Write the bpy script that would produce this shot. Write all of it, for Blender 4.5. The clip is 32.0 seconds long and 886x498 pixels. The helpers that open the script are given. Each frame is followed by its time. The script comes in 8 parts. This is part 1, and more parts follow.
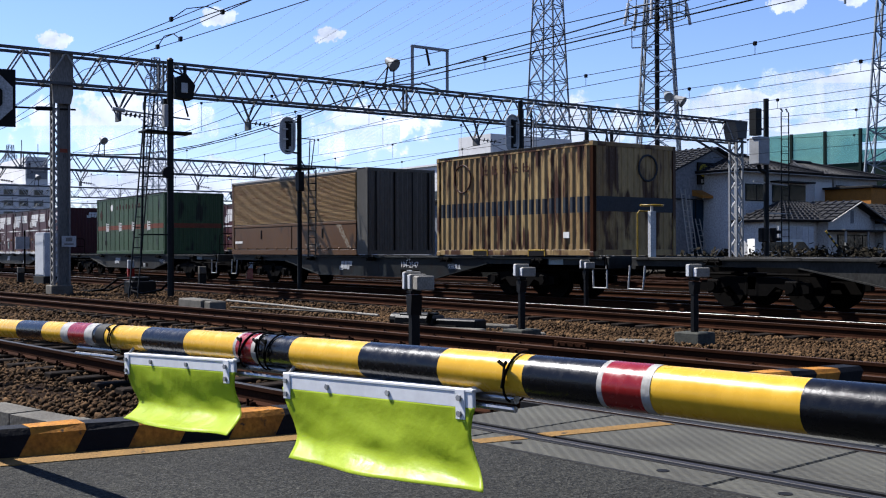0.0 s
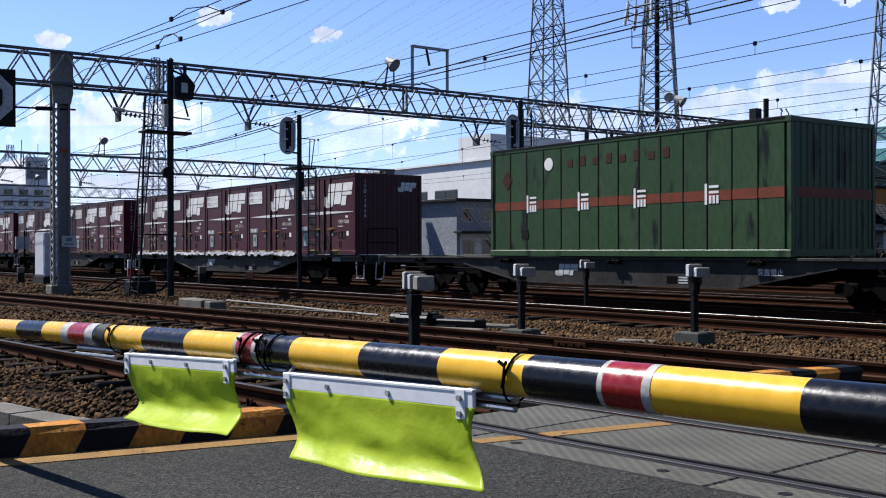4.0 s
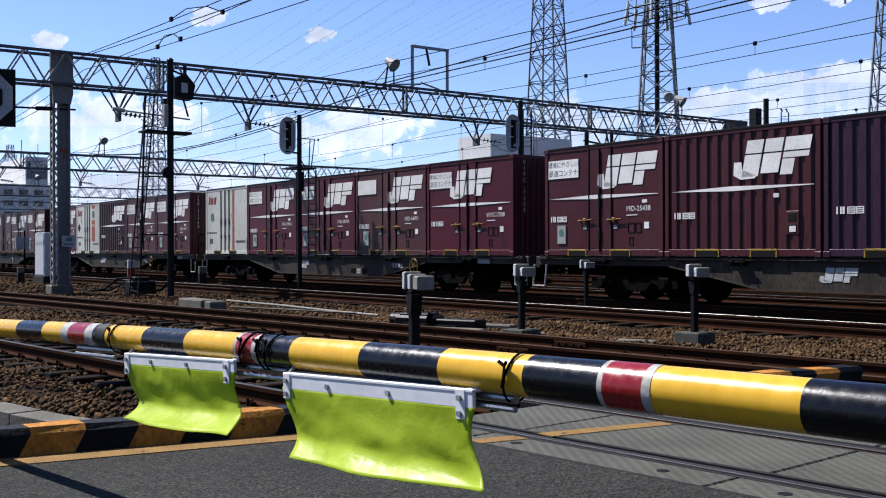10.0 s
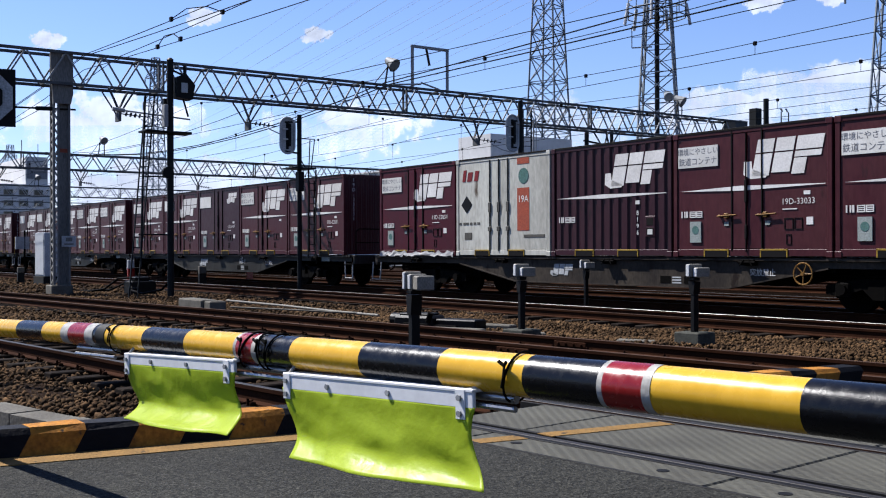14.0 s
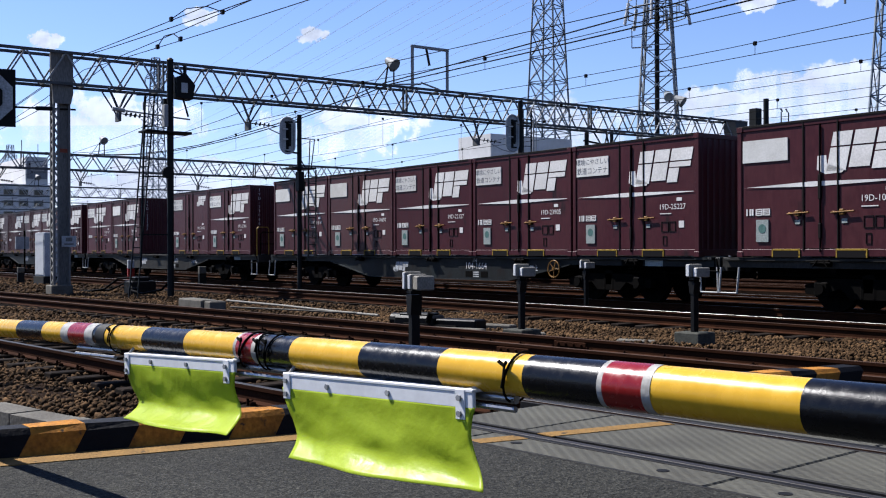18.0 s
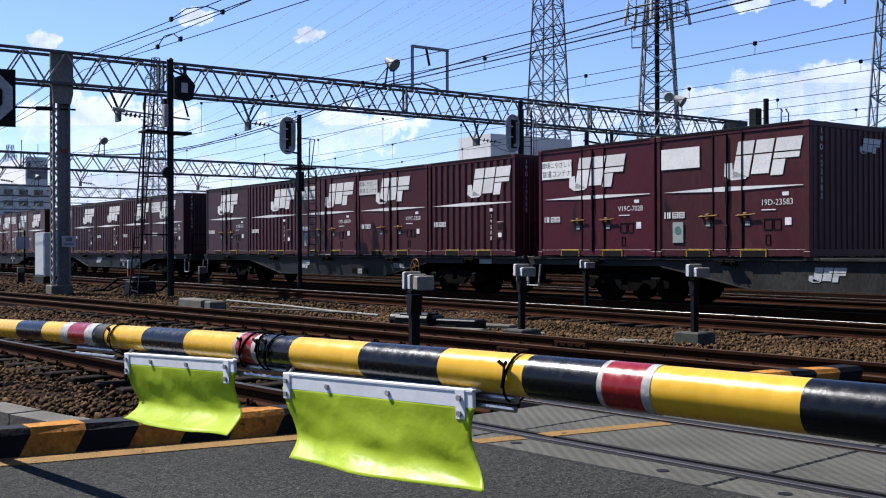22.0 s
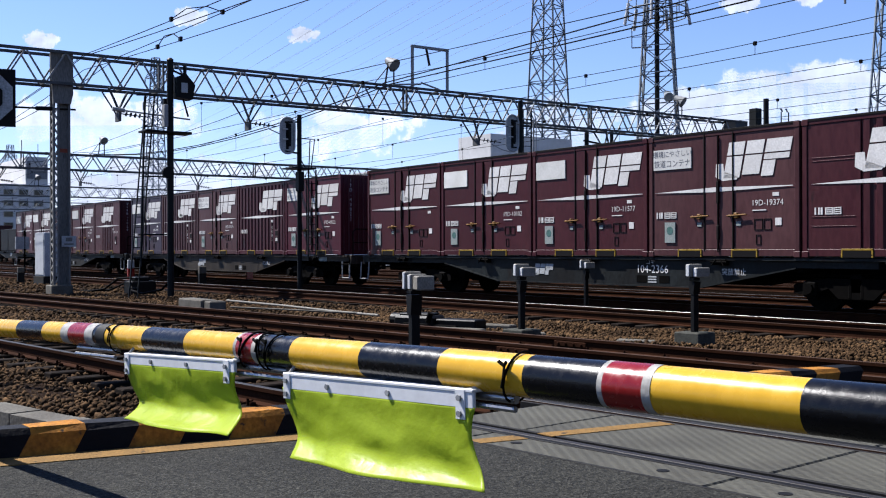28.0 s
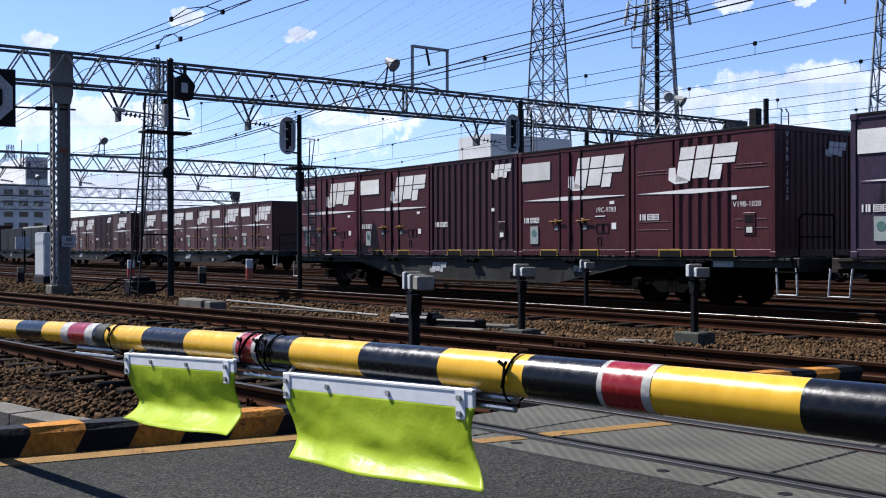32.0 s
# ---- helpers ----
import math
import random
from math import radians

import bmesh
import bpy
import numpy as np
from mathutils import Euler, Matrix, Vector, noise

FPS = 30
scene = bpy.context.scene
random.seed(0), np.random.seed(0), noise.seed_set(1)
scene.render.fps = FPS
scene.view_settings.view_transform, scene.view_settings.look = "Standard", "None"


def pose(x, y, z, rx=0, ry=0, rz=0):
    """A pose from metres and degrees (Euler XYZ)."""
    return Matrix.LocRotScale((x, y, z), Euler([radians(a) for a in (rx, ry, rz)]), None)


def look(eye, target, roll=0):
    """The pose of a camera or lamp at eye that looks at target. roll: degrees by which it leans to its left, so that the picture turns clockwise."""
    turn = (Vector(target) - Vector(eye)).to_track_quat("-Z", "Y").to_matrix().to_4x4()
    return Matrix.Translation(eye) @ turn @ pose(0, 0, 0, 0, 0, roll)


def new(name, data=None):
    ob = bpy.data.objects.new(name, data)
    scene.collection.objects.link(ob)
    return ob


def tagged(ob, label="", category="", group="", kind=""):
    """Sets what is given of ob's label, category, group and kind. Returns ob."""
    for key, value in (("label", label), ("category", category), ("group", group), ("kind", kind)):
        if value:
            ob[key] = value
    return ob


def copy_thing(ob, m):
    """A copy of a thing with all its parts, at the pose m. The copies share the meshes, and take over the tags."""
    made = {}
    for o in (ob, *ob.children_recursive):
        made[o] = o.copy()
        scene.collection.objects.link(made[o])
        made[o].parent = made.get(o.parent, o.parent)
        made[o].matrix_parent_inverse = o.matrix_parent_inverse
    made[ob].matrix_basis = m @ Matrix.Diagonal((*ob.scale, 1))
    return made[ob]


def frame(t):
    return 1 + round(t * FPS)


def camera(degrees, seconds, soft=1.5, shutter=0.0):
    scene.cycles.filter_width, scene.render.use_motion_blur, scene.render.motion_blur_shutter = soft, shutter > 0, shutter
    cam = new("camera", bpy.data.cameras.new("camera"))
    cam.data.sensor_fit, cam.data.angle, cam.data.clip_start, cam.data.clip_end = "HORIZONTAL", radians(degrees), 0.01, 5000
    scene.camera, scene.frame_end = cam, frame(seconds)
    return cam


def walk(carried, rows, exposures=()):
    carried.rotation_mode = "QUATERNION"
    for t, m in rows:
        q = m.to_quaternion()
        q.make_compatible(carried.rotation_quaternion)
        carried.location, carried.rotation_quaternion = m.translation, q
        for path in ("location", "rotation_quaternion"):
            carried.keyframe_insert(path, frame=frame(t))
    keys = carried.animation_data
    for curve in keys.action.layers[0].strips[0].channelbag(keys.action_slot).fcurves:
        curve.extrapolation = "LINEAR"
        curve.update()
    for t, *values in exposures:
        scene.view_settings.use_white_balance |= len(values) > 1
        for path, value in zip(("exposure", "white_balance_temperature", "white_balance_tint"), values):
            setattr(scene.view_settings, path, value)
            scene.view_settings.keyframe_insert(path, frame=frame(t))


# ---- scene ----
# The camera stands on the road before a level crossing; x runs along the goods line, y across it, z = 0 at rail height.
EYE = (0.0, 0.0, 1.1704)
AIM = (EYE[0] - 0.813346, EYE[1] + 0.581780, EYE[2] + 0.000229)
cam = camera(45.1, 32.0, soft=1.1)
walk(cam, [(0.0, look(EYE, AIM, -0.175)), (32.0, look(EYE, AIM, -0.175))], [(0.0, 1.80, 5500, 17), (3.0, 1.76, 5500, 17), (6.0, 1.69, 5500, 17), (14.0, 1.70, 5500, 17), (20.0, 1.74, 5500, 17), (32.0, 1.78, 5500, 17)])

# ---- light ----
SUN_EL, SUN_AZ = radians(52.0), (-0.902, -0.432)
world = bpy.data.worlds.new("sky")
scene.world = world
world.use_nodes = True
wn = world.node_tree
sky = wn.nodes.new("ShaderNodeTexSky")
sky.sky_type, sky.sun_disc = "NISHITA", False
sky.sun_elevation = SUN_EL
sky.sun_rotation = math.atan2(SUN_AZ[0], SUN_AZ[1])
sky.air_density, sky.dust_density, sky.ozone_density = 1.0, 0.1, 3.0
haze = wn.nodes.new("ShaderNodeMix")
haze.data_type, haze.blend_type = "RGBA", "MULTIPLY"
haze.inputs["Factor"].default_value, haze.inputs["B"].default_value = 1.0, (0.845, 0.80, 0.85, 1)
wn.links.new(sky.outputs[0], haze.inputs["A"])
wn.links.new(haze.outputs["Result"], wn.nodes["Background"].inputs[0])
wn.nodes["Background"].inputs[1].default_value = 0.05
sun = new("sun", bpy.data.lights.new("sun", "SUN"))
sun.data.energy, sun.data.angle, sun.data.color = 4.1, radians(0.55), (1.0, 0.905, 0.72)
n_ = math.hypot(*SUN_AZ)
sun.matrix_world = look((SUN_AZ[0] / n_ * math.cos(SUN_EL) * 60, SUN_AZ[1] / n_ * math.cos(SUN_EL) * 60, math.sin(SUN_EL) * 60), (0, 0, 0))


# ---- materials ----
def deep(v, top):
    """Darkens a base colour for stronger contrast and blacker shade: dark paints deepen more than pale ones."""
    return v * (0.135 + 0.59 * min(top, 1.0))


def mat(name, col, col2=None, rough=0.6, metal=0.0, scale=3.0, fine=45.0, amount=0.6, grain=0.25, bump=0.15, dist=0.01,
        stretch=(1, 1, 1), spec=0.10, coat=0.0, rust=None, rust_at=0.62, island=0.0, obrand=0.0, lo=0.35, hi=0.65):
    """A painted, stained or mineral surface: two scales of variation, an optional layer of rust or dirt, fine relief."""
    m = bpy.data.materials.new(name)
    m.use_nodes = True
    nt = m.node_tree
    L, N = nt.links.new, nt.nodes.new
    b = nt.nodes["Principled BSDF"]
    col, col2, rust = (tuple(deep(v, max(c)) for v in c) if c else c for c in (col, col2, rust))
    b.inputs["Roughness"].default_value, b.inputs["Metallic"].default_value = rough, metal
    b.inputs["Specular IOR Level"].default_value = spec
    b.inputs["Coat Weight"].default_value = coat
    tc, mp = N("ShaderNodeTexCoord"), N("ShaderNodeMapping")
    mp.inputs["Scale"].default_value = stretch
    L(tc.outputs["Object"], mp.inputs[0])
    vec = mp.outputs[0]
    if obrand:
        oi, add = N("ShaderNodeObjectInfo"), N("ShaderNodeVectorMath")
        sc = N("ShaderNodeMath")
        sc.operation, sc.inputs[1].default_value = "MULTIPLY", 37.0
        L(oi.outputs["Random"], sc.inputs[0])
        L(vec, add.inputs[0]), L(sc.outputs[0], add.inputs[1])
        vec = add.outputs[0]

    def tex(s, detail=4.0):
        t = N("ShaderNodeTexNoise")
        t.inputs["Scale"].default_value, t.inputs["Detail"].default_value = s, detail
        L(vec, t.inputs["Vector"])
        return t.outputs["Fac"]

    def ramp(fac, a, c):
        r = N("ShaderNodeMapRange")
        r.inputs["From Min"].default_value, r.inputs["From Max"].default_value = a, c
        L(fac, r.inputs["Value"])
        return r.outputs["Result"]

    def mix(fac, a, c, kind="MIX"):
        x = N("ShaderNodeMix")
        x.data_type, x.blend_type = "RGBA", kind
        for sock, val in ((x.inputs["Factor"], fac), (x.inputs["A"], a), (x.inputs["B"], c)):
            if hasattr(val, "links"):
                L(val, sock)
            else:
                sock.default_value = (*val, 1) if isinstance(val, tuple) else val
        return x.outputs["Result"]

    big, small = tex(scale), tex(fine, 5.0)
    c2 = col2 or tuple(c * 0.7 for c in col)
    am = N("ShaderNodeMath")
    am.operation, am.inputs[1].default_value = "MULTIPLY", amount
    L(ramp(big, lo, hi), am.inputs[0])
    out = mix(am.outputs[0], col, c2)
    dark = tuple(1 - grain * 1.5 for _ in range(3))
    lite = tuple(1 + grain * 0.6 for _ in range(3))
    out = mix(1.0, out, mix(ramp(small, 0.3, 0.7), dark, lite), "MULTIPLY")
    if island:
        g = N("ShaderNodeNewGeometry")
        out = mix(1.0, out, mix(ramp(g.outputs["Random Per Island"], 0, 1), tuple(1 - island for _ in range(3)), (1 + island, 1 + island * 0.9, 1 + island * 0.8)), "MULTIPLY")
    if obrand:
        oi2 = N("ShaderNodeObjectInfo")
        out = mix(1.0, out, mix(oi2.outputs["Random"], tuple(1 - obrand for _ in range(3)), tuple(1 + obrand for _ in range(3))), "MULTIPLY")
    if rust:
        rf = ramp(tex(scale * 2.7, 8.0), rust_at, rust_at + 0.08)
        out = mix(rf, out, rust)
    L(out, b.inputs["Base Color"])
    rr = ramp(small, 0.2, 0.8)
    ra = N("ShaderNodeMath")
    ra.operation, ra.inputs[1].default_value, ra.inputs[2].default_value = "MULTIPLY_ADD", 0.22, max(rough - 0.11, 0.03)
    L(rr, ra.inputs[0])
    L(ra.outputs[0], b.inputs["Roughness"])
    if bump:
        bp = N("ShaderNodeBump")
        bp.inputs["Strength"].default_value, bp.inputs["Distance"].default_value = bump, dist
        L(small, bp.inputs["Height"])
        L(bp.outputs[0], b.inputs["Normal"])
    return m


def paint_container(name, col, faded, grime=(0.03, 0.022, 0.02), at=0.66):
    """Container paint: sun-faded clouds, vertical run-off streaks, scraped rust."""
    return mat(name, tuple(c * 0.96 for c in col), tuple(c * 0.96 for c in faded), rough=0.42, scale=0.9, fine=16.0, amount=0.75, grain=0.16, bump=0.06, dist=0.01, stretch=(1.0, 1.0, 0.32),
               spec=0.16, rust=grime, rust_at=at, obrand=0.10)


RUSTY = (0.085, 0.045, 0.028)
M_MAROON = paint_container("maroon_paint", (0.160, 0.024, 0.040), (0.185, 0.048, 0.054))
M_RED = paint_container("fresh_maroon_paint", (0.195, 0.016, 0.042), (0.175, 0.024, 0.046))
M_FADED = paint_container("faded_maroon_paint", (0.185, 0.060, 0.066), (0.225, 0.098, 0.098))
M_PURPLE = paint_container("purple_paint", (0.095, 0.024, 0.085), (0.115, 0.042, 0.092))
M_PLUM = paint_container("plum_paint", (0.115, 0.028, 0.050), (0.140, 0.050, 0.068))
M_VIOLET = paint_container("violet_blue_paint", (0.115, 0.085, 0.165), (0.135, 0.060, 0.085))
M_CREAM = paint_container("cream_paint", (0.72, 0.72, 0.64), (0.60, 0.58, 0.50), (0.20, 0.13, 0.07))
M_GREEN = paint_container("green_paint", (0.070, 0.165, 0.052), (0.100, 0.190, 0.075), (0.02, 0.035, 0.018), 0.60)
M_MUSTARD = paint_container("mustard_paint", (0.56, 0.395, 0.165), (0.36, 0.210, 0.080), (0.16, 0.065, 0.026), 0.51)
M_FADEDRED = mat("faded_red_ink", (0.16, 0.055, 0.035), (0.12, 0.06, 0.04), rough=0.6)
M_NAVY = mat("navy_band_paint", (0.110, 0.135, 0.165), (0.15, 0.145, 0.14), rough=0.6, scale=1.5, stretch=(1, 1, 0.4))
M_TAN = paint_container("tan_shutter_paint", (0.52, 0.35, 0.16), (0.42, 0.26, 0.115), (0.30, 0.13, 0.045), 0.58)
M_TANPANEL = paint_container("brown_panel_paint", (0.225, 0.105, 0.034), (0.26, 0.135, 0.050), (0.08, 0.045, 0.025), 0.62)
M_GREYEND = paint_container("grey_alloy_paint", (0.25, 0.235, 0.20), (0.18, 0.168, 0.145))
M_ORANGE = mat("orange_band_paint", (0.36, 0.10, 0.05), (0.27, 0.09, 0.05), rough=0.5)
M_BLUECOVER = mat("blue_tarpaulin", (0.012, 0.026, 0.040), (0.018, 0.034, 0.050), rough=0.45, scale=1.2)
M_DARKBOX = mat("dark_box_paint", (0.016, 0.014, 0.022), (0.025, 0.02, 0.03), rough=0.5, scale=1.2)
M_WHITE = mat("white_lettering", (0.84, 0.83, 0.80), (0.72, 0.70, 0.66), rough=0.55, scale=2.0, fine=30, amount=0.6, grain=0.12, bump=0.03, obrand=0.05)
M_SIGN = mat("white_board", (0.82, 0.82, 0.78), (0.70, 0.69, 0.63), rough=0.5, scale=2.5, grain=0.10, bump=0.02, obrand=0.15)
M_STRIP = mat("white_plastic_strip", (0.84, 0.85, 0.86), (0.78, 0.78, 0.78), rough=0.4, scale=4, grain=0.05, bump=0.02)
M_WORN = mat("worn_off_white_paint", (0.42, 0.37, 0.29), (0.28, 0.20, 0.13), rough=0.7, scale=5, rust=(0.25, 0.125, 0.052), rust_at=0.52)
M_SIGNTEXT = mat("slogan_ink", (0.24, 0.26, 0.32), (0.30, 0.31, 0.34), rough=0.6)
M_STICKER = mat("pale_sticker", (0.50, 0.55, 0.52), (0.42, 0.50, 0.47), rough=0.5, scale=9)
M_ECO = mat("green_mark_ink", (0.16, 0.34, 0.27), (0.22, 0.38, 0.40), rough=0.5, scale=9)
M_BRASS = mat("ochre_handle", (0.42, 0.22, 0.05), (0.30, 0.15, 0.04), rough=0.45, scale=20)
M_POCKET = mat("yellow_pocket_paint", (0.55, 0.36, 0.04), (0.40, 0.26, 0.05), rough=0.5, scale=12, rust=RUSTY, rust_at=0.6)
M_DARKGAP = mat("door_seal", (0.012, 0.008, 0.009), (0.02, 0.013, 0.013), rough=0.7)
M_REDLOGO = mat("red_logo_ink", (0.40, 0.05, 0.06), (0.34, 0.06, 0.06), rough=0.5)
M_REDSTRIPE = mat("orange_red_stripe", (0.55, 0.13, 0.07), (0.48, 0.14, 0.09), rough=0.5, scale=5)
M_SNOWTARP = mat("torn_white_plastic", (0.62, 0.62, 0.62), (0.40, 0.38, 0.36), rough=0.5, scale=14)

M_WAGON = mat("blue_grey_wagon_paint", (0.070, 0.088, 0.090), (0.046, 0.044, 0.040), rough=0.55, scale=1.4, fine=22, amount=0.9, grain=0.3, stretch=(1, 1, 0.5), rust=(0.05, 0.035, 0.028), rust_at=0.6, obrand=0.25)
M_WAGONBROWN = mat("brake_dust_wagon_paint", (0.160, 0.130, 0.098), (0.085, 0.068, 0.055), rough=0.6, scale=1.4, fine=22, amount=0.9, grain=0.3, stretch=(1, 1, 0.5), rust=(0.05, 0.03, 0.02), rust_at=0.6)
M_WAGONGREY = mat("grey_wagon_paint", (0.125, 0.125, 0.112), (0.075, 0.070, 0.060), rough=0.6, scale=1.4, fine=22, amount=0.9, grain=0.3, stretch=(1, 1, 0.5), rust=(0.05, 0.035, 0.028), rust_at=0.63)
# Running gear, its base colour sunk near black to carry the shade under wagons.
M_UNDER = mat("shade_black_running_gear", (0.010, 0.009, 0.008), (0.022, 0.017, 0.013), spec=0.03, rough=0.8, scale=5, fine=50, grain=0.3)
M_TREAD = mat("worn_wheel_steel", (0.13, 0.11, 0.10), (0.07, 0.05, 0.04), rough=0.4, metal=0.7, scale=6)
M_STEP = mat("white_step_paint", (0.66, 0.66, 0.64), (0.45, 0.43, 0.40), rough=0.5, scale=14, rust=RUSTY, rust_at=0.68)

M_BALLAST = mat("ballast_stone", (0.262, 0.160, 0.078), (0.130, 0.080, 0.042), rough=0.9, scale=1.1, fine=26, amount=0.8, grain=0.4, bump=0.5, dist=0.02, island=0.6, spec=0.04)
M_GROUND = mat("ballast_bed", (0.120, 0.072, 0.044), (0.070, 0.045, 0.030), rough=0.95, scale=0.5, fine=34, amount=0.8, grain=0.55, bump=1.0, dist=0.06, spec=0.02)
# Darker bed and stones for the goods line and the siding's bank.
M_DARKBED = mat("dark_ballast_bed", (0.060, 0.040, 0.028), (0.035, 0.025, 0.020), rough=0.95, scale=0.5, fine=34, amount=0.8, grain=0.55, bump=1.0, dist=0.06, spec=0.0)
M_DARKSTONE = mat("dark_ballast_stone", (0.110, 0.070, 0.045), (0.065, 0.042, 0.030), rough=0.95, scale=1.1, fine=26, amount=0.8, grain=0.4, bump=0.5, dist=0.02, island=0.6, spec=0.0)
M_RAIL = mat("rusty_rail_web", (0.135, 0.054, 0.026), (0.075, 0.033, 0.019), rough=0.85, scale=2.5, fine=60, amount=0.7, grain=0.25, bump=0.2, spec=0.02)
M_RAILHEAD = mat("polished_rail_head", (0.60, 0.58, 0.54), (0.46, 0.43, 0.39), rough=0.30, metal=0.75, scale=4, fine=60, grain=0.12, bump=0.02)
M_RAILGREY = mat("grey_rail_head", (0.15, 0.135, 0.12), (0.09, 0.08, 0.07), rough=0.5, metal=0.35, scale=4, fine=60, grain=0.12, bump=0.02)
M_RAILDULL = mat("dull_rail_head", (0.160, 0.080, 0.046), (0.150, 0.090, 0.058), rough=0.8, metal=0.0, scale=3, fine=60, grain=0.15, bump=0.03)
M_SLEEPER = mat("weathered_sleeper", (0.090, 0.068, 0.052), (0.050, 0.037, 0.029), spec=0.03, rough=0.9, scale=2.2, fine=40, stretch=(1, 0.3, 1), obrand=0.2)
M_ASPHALT = mat("asphalt", (0.134, 0.135, 0.118), (0.098, 0.099, 0.088), rough=0.88, scale=0.8, fine=85, amount=0.7, grain=0.62, bump=1.0, dist=0.014, spec=0.10)
def speckle(m, size, low, high):
    """Fine aggregate: grains of differing tone over a mineral surface."""
    nt = m.node_tree
    b = nt.nodes["Principled BSDF"]
    src = b.inputs["Base Color"].links[0].from_socket
    tc, v, r, x = (nt.nodes.new("ShaderNode" + k) for k in ("TexCoord", "TexVoronoi", "ValToRGB", "Mix"))
    v.inputs["Scale"].default_value = size
    x.data_type, x.blend_type = "RGBA", "MULTIPLY"
    x.inputs["Factor"].default_value = 1.0
    r.color_ramp.elements[0].color, r.color_ramp.elements[1].color = (low, low, low, 1), (high, high * 0.98, high * 0.94, 1)
    nt.links.new(tc.outputs["Object"], v.inputs["Vector"])
    nt.links.new(v.outputs["Color"], r.inputs[0])
    nt.links.new(src, x.inputs["A"])
    nt.links.new(r.outputs[0], x.inputs["B"])
    nt.links.new(x.outputs["Result"], b.inputs["Base Color"])


speckle(M_ASPHALT, 75.0, 0.12, 2.0)
speckle(M_GROUND, 28.0, 0.4, 1.5)
M_ROADLINE = mat("worn_orange_line", (0.45, 0.26, 0.075), (0.34, 0.205, 0.07), rough=0.8, scale=5, fine=70, amount=0.7, grain=0.3, bump=0.3, rust=(0.10, 0.085, 0.07), rust_at=0.62)
M_KERBY = mat("kerb_yellow_paint", (0.62, 0.27, 0.035), (0.42, 0.17, 0.035), rough=0.85, scale=6, fine=40, amount=0.7, grain=0.25, bump=0.5, rust=(0.16, 0.12, 0.09), rust_at=0.63)
M_KERBK = mat("kerb_black_paint", (0.020, 0.021, 0.027), (0.035, 0.036, 0.045), rough=0.65, scale=6, fine=40, grain=0.2, bump=0.5)
M_CONCRETE = mat("old_concrete", (0.34, 0.32, 0.27), (0.22, 0.20, 0.165), rough=0.9, scale=2.5, fine=40, amount=0.8, grain=0.3, bump=0.4)
M_DARKCONC = mat("dark_damp_concrete", (0.075, 0.078, 0.075), (0.045, 0.045, 0.042), rough=0.9, scale=5, fine=40)
M_BLOCK = mat("mossy_concrete_footing", (0.20, 0.205, 0.17), (0.11, 0.11, 0.095), rough=0.9, scale=6, fine=40, bump=0.4)
M_RUBBER = mat("black_rubber_edge", (0.030, 0.030, 0.034), (0.045, 0.045, 0.048), rough=0.7, scale=4)

M_GATEY = mat("gate_yellow", (0.78, 0.455, 0.020), (0.72, 0.405, 0.016), rough=0.26, scale=2.2, fine=24, amount=0.6, grain=0.06, bump=0.02, spec=0.28)
M_GATEW = mat("gate_white", (0.62, 0.60, 0.55), (0.50, 0.48, 0.43), rough=0.4, scale=9)
M_GATER = mat("gate_red_reflector", (0.43, 0.018, 0.018), (0.37, 0.016, 0.017), rough=0.24, scale=9, grain=0.06, bump=0.03, spec=0.40)
M_ALU = mat("aluminium", (0.60, 0.60, 0.60), (0.48, 0.48, 0.48), rough=0.32, metal=0.85, scale=10, grain=0.08)
M_GALV = mat("galvanised_steel", (0.52, 0.53, 0.53), (0.42, 0.43, 0.43), rough=0.6, metal=0.1, scale=3, fine=30, grain=0.15, obrand=0.1)
M_ZINC = mat("weathered_zinc", (0.40, 0.45, 0.50), (0.32, 0.36, 0.40), rough=0.65, scale=1, fine=12, grain=0.1, spec=0.05)
M_DARKSTEEL = mat("dark_green_grey_steel", (0.050, 0.058, 0.060), (0.035, 0.038, 0.040), rough=0.55, metal=0.1, scale=3, fine=30)
M_TRUSS = mat("gantry_steel", (0.26, 0.275, 0.285), (0.18, 0.19, 0.20), rough=0.7, metal=0.0, scale=2.0, fine=30)
M_MAST = mat("grey_mast_paint", (0.40, 0.39, 0.37), (0.30, 0.29, 0.275), rough=0.65, scale=1.5, fine=30, stretch=(1, 1, 0.25), rust=(0.14, 0.12, 0.10), rust_at=0.68)
M_BLACK = mat("black_plastic", (0.016, 0.016, 0.018), (0.028, 0.028, 0.030), rough=0.5, scale=8)
M_CABLE = mat("black_cable", (0.012, 0.012, 0.013), (0.022, 0.022, 0.024), rough=0.75, spec=0.03)
M_WIRE = mat("copper_wire_dark", (0.030, 0.032, 0.034), (0.045, 0.045, 0.045), rough=0.8, spec=0.02)
M_HVWIRE = mat("aluminium_power_line", (0.60, 0.64, 0.68), (0.52, 0.55, 0.58), rough=0.5, metal=0.3)
M_SIGNAL = mat("grey_signal_casing", (0.66, 0.68, 0.68), (0.52, 0.53, 0.53), rough=0.55, scale=3)
M_INSUL = mat("brown_glazed_insulator", (0.050, 0.035, 0.030), (0.07, 0.05, 0.04), rough=0.25)
M_LENS = mat("dusty_lens", (0.36, 0.35, 0.31), (0.30, 0.29, 0.25), rough=0.25, scale=20)
M_POSTBOX = mat("pale_sensor_casing", (0.46, 0.43, 0.36), (0.34, 0.315, 0.26), rough=0.5, scale=12)
M_CABINET = mat("white_cabinet_paint", (0.68, 0.70, 0.72), (0.60, 0.62, 0.64), rough=0.45, scale=3)
M_LAMPGLASS = mat("lamp_glass", (0.45, 0.46, 0.44), (0.40, 0.41, 0.40), rough=0.15)

